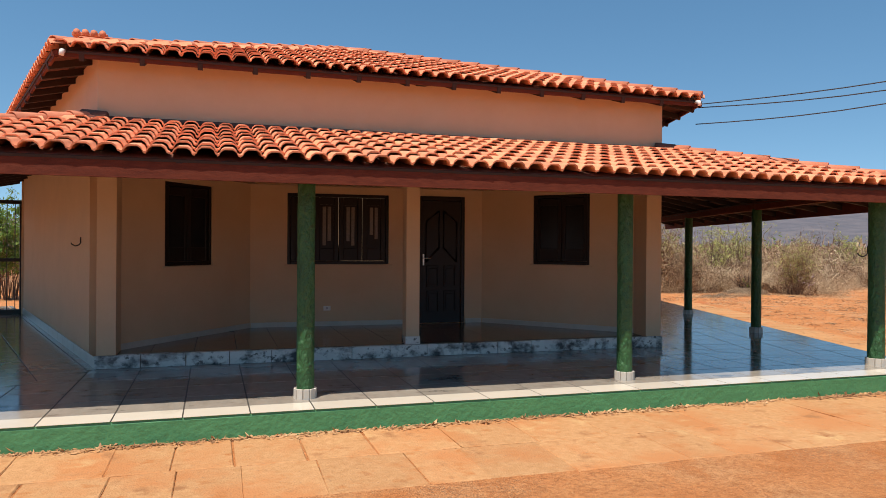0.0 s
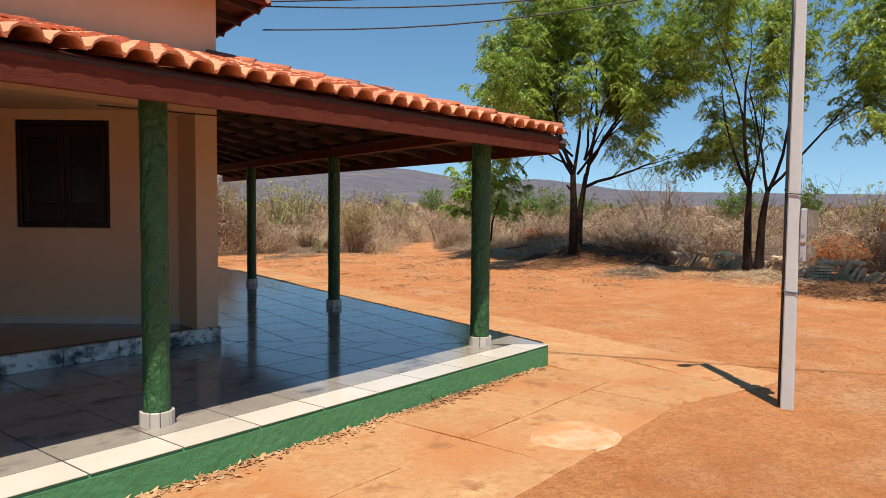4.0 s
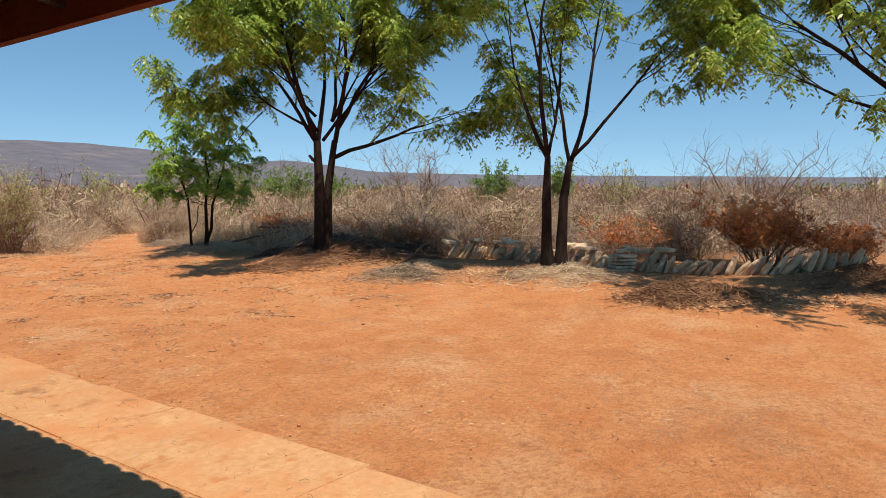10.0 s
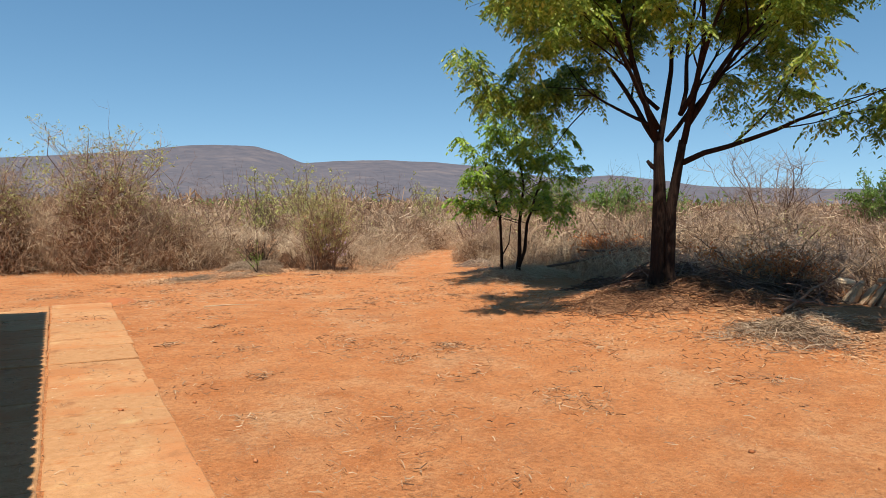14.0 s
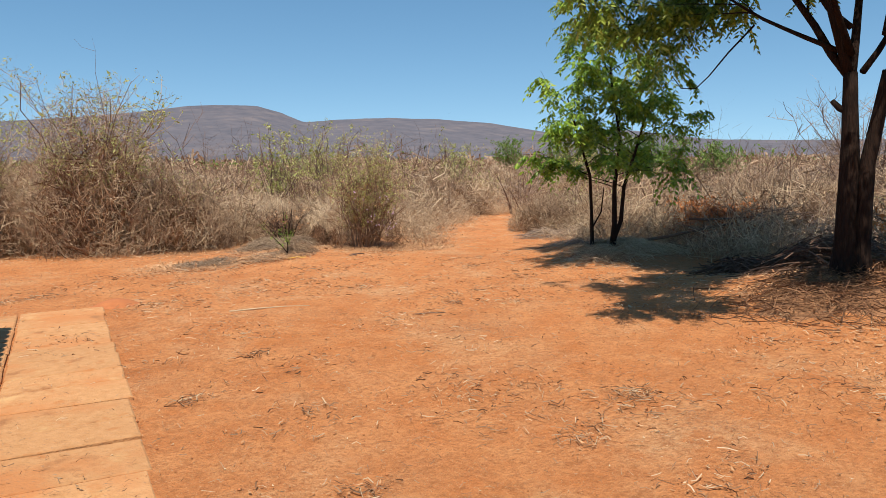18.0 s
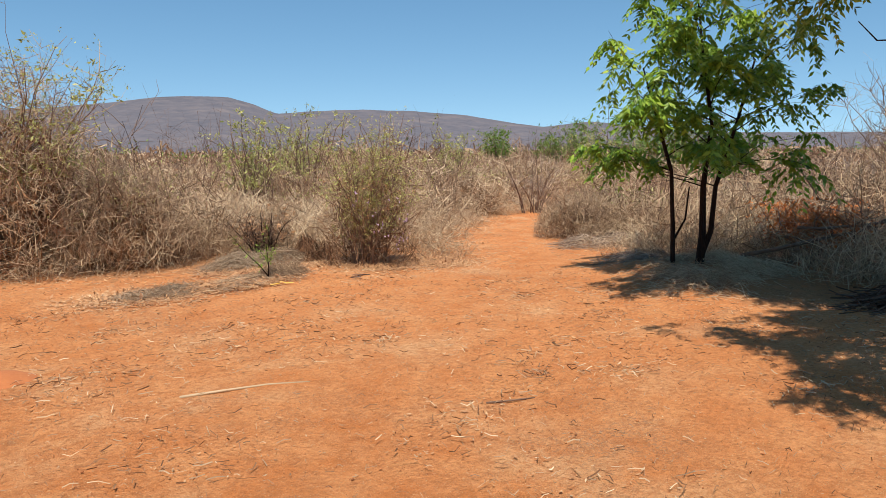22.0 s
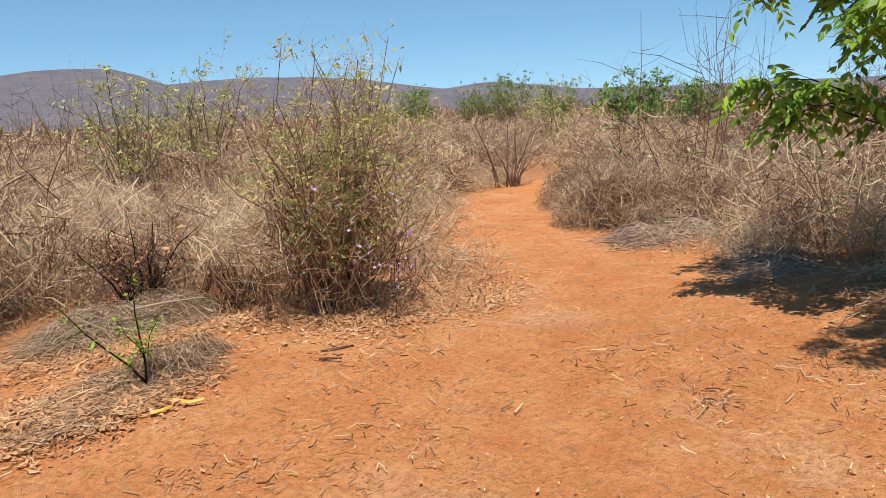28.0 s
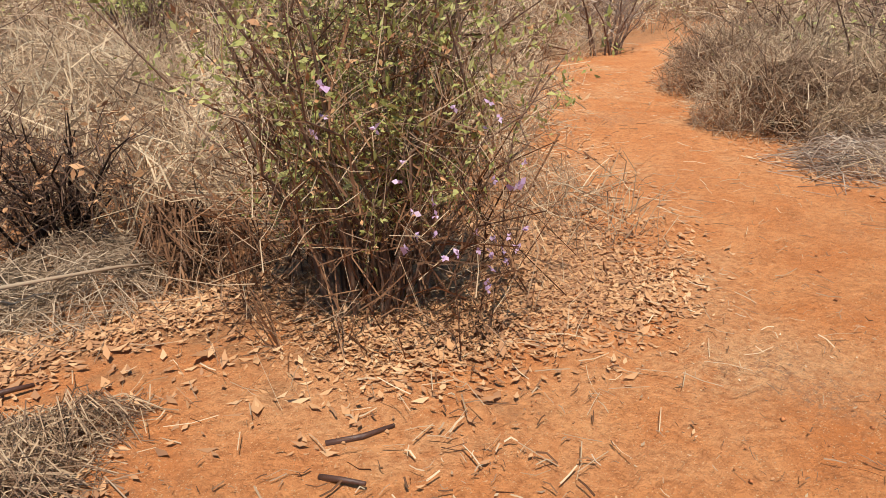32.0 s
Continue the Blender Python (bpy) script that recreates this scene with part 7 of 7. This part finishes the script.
def twig_litter(seed, n, place, mat, label, ln=0.12, width=0.005):
    rng = np.random.default_rng(seed)
    x, y = place(rng, n)
    n = len(x)
    b = rng.uniform(0, 2 * np.pi, n)
    l = ln * rng.uniform(0.3, 1.4, n)
    t = np.linspace(-0.5, 0.5, 3)[None, :]
    X, Y = x[:, None] + np.cos(b)[:, None] * l[:, None] * t, y[:, None] + np.sin(b)[:, None] * l[:, None] * t
    Z = ground_z(X, Y) + rng.uniform(-0.005, 0.02, (n, 3))
    v, f = ribbons(np.stack([X, Y, Z], -1), rng.uniform(0.6, 1.4, n) * width, rng, 0.8)
    put("twig_litter", mesh_np("twig_litter", v, f, M[mat]), label=label, category="twig litter", kind="stuff")


def tufts(rng, n):
    c = rng.integers(0, 150, n)
    r2 = np.random.default_rng(99)
    cx, cy = r2.uniform(12.6, 20.8, 700), r2.uniform(9, 20.8, 700)
    k = yard_depth(cx, cy) > 0.3
    cx, cy, wide = cx[k][:150], cy[k][:150], r2.uniform(0.08, 0.42, 150)
    c = c % len(cx)
    return cx[c] + rng.normal(0, 1, n) * wide[c], cy[c] + rng.normal(0, 1, n) * wide[c] * 0.7


twig_litter(9, 900, ragged(17.85, 20.55, 0.6, 0.36, 16), "twig_bush", "loose grey stalks lying round the seedling", 0.2, 0.004)
twig_litter(1, 2600, tufts, "twig_dry", "tufts of dry twigs and stalks on the bare yard", 0.08, 0.006)
twig_litter(7, 2600, tufts, "brush_dark", "tufts of dark dead stalks on the bare yard", 0.07, 0.007)
litter("dead_leaves", "small drifts of dead leaves on the bare yard", 9, 4200, tufts, "leaf_dead", 0.028)
twig_litter(2, 3600, edge_band(0.2, 8.0, 11, 22, 5, 23), "twig_bush", "small brown twigs scattered over the yard", 0.05, 0.0035)
twig_litter(3, 2500, edge_band(-0.6, 0.8, 13, 28, 0, 25.5), "twig_dry", "broken twigs along the yard edge", 0.13, 0.004)


def clods(seed, n, place, label, size):
    """Small angular clods and pebbles lying on the earth."""
    rng = np.random.default_rng(seed)
    x, y = place(rng, n)
    n = len(x)
    r = size * np.exp(rng.normal(0, 0.45, n))
    base = np.array([(1, 0, 0), (0, 1, 0), (-1, 0, 0), (0, -1, 0), (0, 0, 0.75), (0, 0, -0.5)], float)
    v = base[None] * r[:, None, None] * rng.uniform(0.6, 1.35, (n, 6, 1))
    a = rng.uniform(0, 2 * np.pi, n)
    ca, sa = np.cos(a)[:, None], np.sin(a)[:, None]
    v = np.stack([v[..., 0] * ca - v[..., 1] * sa, v[..., 0] * sa + v[..., 1] * ca, v[..., 2]], -1)
    v += np.stack([x, y, ground_z(x, y) - 0.015 + r * 0.1], 1)[:, None]
    tri = np.array([(0, 1, 4), (1, 2, 4), (2, 3, 4), (3, 0, 4), (1, 0, 5), (2, 1, 5), (3, 2, 5), (0, 3, 5)])
    f = (np.arange(n)[:, None, None] * 6 + tri[None]).reshape(-1, 3)
    put("clods", mesh_np("clods", v.reshape(-1, 3), f, M["clod"]), label=label, category="clods", kind="stuff")


clods(5, 7000, edge_band(0.2, 9.5, 9.5, 22, 3, 24), "small clods and pebbles on the bare yard", 0.0045)
twig_litter(4, 5000, edge_band(0.3, 9.0, 10, 21.5, 4, 23), "straw", "fine pale stalks scattered over the yard", 0.045, 0.003)
twig_litter(6, 2200, edge_band(-0.2, 4.0, 13, 21.5, 10, 23), "brush_dark", "dark bits of bark and twig on the yard", 0.03, 0.0045)


def stick(name, pts, r, mat, label, cat):
    th = put(name, Geo().tube([Vector((px, py, gz(px, py) + 0.012 + pz)) for px, py, pz in pts], [r * k for k in np.linspace(1, 0.6, len(pts))], 7), M[mat], label=label, category=cat, smooth=True)
    return th


stick("dry_stick", [(15.19, 17.25, 0.0), (15.45, 17.12, 0.012), (15.75, 17.02, 0.006), (16.0, 16.86, 0.0)], 0.011, "twig_dry", "pale dry stick lying on the bare ground", "stick")
stick("dry_stick", [(16.5, 15.6, 0.0), (16.62, 15.48, 0.015), (16.80, 15.42, 0.0)], 0.008, "twig_brown", "small brown stick lying on the bare ground", "stick")
stick("dry_stick", [(18.75, 21.75, 0.20), (18.95, 21.6, 0.22), (19.2, 21.55, 0.20), (19.36, 21.56, 0.16)], 0.010, "straw", "pale bent stick on the straw heap", "stick")
stick("seed_pod", [(19.10, 20.06, 0.0), (19.20, 19.99, 0.010), (19.32, 19.96, 0.004)], 0.013, "pod", "dark brown curved seed pod on the earth", "pod")
stick("seed_pod", [(18.98, 19.95, 0.0), (19.0, 19.88, 0.02), (19.03, 19.80, 0.03)], 0.012, "pod", "dark brown upright seed pod on the earth", "pod")
stick("seed_pod", [(18.42, 21.18, 0.02), (18.52, 21.14, 0.03), (18.63, 21.12, 0.02)], 0.014, "pod", "dark brown seed pod beside the straw", "pod")
pts = [(17.78, 20.02), (17.85, 19.99), (17.91, 20.0), (17.95, 20.06), (17.99, 19.97), (18.06, 19.93)]
yv, yf = [], []
for i, (px, py) in enumerate(pts):
    w = (0.006, 0.014, 0.008, 0.004, 0.009, 0.006)[i]
    zz = gz(px, py) + 0.03 + 0.008 * (i % 2)
    yv += [(px - w, py - w * 0.5, zz), (px + w, py + w * 0.5, zz + 0.01)]
yf = [(2 * i, 2 * i + 1, 2 * i + 3, 2 * i + 2) for i in range(len(pts) - 1)]
put("plastic_strip", Geo().add(yv, yf), M["yellow"], label="crumpled yellow plastic strip on the ground", category="litter")


def rag(x, y, z, s, seed):
    r = random.Random(seed)
    vs = [(x + s * (i - 2) * 0.35 + r.gauss(0, 0.02), y + s * (j - 1) * 0.3 + r.gauss(0, 0.03), z + s * 0.5 * (1 - abs(i - 2) / 2) + r.gauss(0, 0.05) * s * 3) for j in range(3) for i in range(5)]
    fs = [(j * 5 + i, j * 5 + i + 1, j * 5 + i + 6, j * 5 + i + 5) for j in range(2) for i in range(4)]
    put("plastic_rag", Geo().add(vs, fs), M["rag"], label="pale green scrap of plastic caught in the twigs", category="litter", smooth=True)


rag(25.9, 20.95, 0.05, 0.22, 1)
rag(17.0, 24.0, 0.55, 0.25, 2)
mound = Geo()
mound.add([(14.45 + 0.28 * math.cos(a) * q, 18.6 + 0.22 * math.sin(a) * q, h - 0.02) for q, h in ((1.0, 0.0), (0.6, 0.05), (0.25, 0.075)) for a in [i * math.pi / 6 for i in range(12)]],
          [(r * 12 + i, r * 12 + (i + 1) % 12, (r + 1) * 12 + (i + 1) % 12, (r + 1) * 12 + i) for r in range(2) for i in range(12)] + [tuple(range(24, 36))])
put("earth_mound", mound, M["mound"], label="small mound of fresh red earth beside the paving", category="mound", smooth=True)

# ---- the roof tiles, last ----
lay_tiles(front, porch_roof, lambda p: p.x > 2.6 and p.y < 8.9)
lay_tiles(right, porch_roof)
lay_tiles(left, porch_roof)
lay_tiles(m_front, main_roof)
lay_tiles(m_right, main_roof)
lay_tiles(m_left, main_roof)
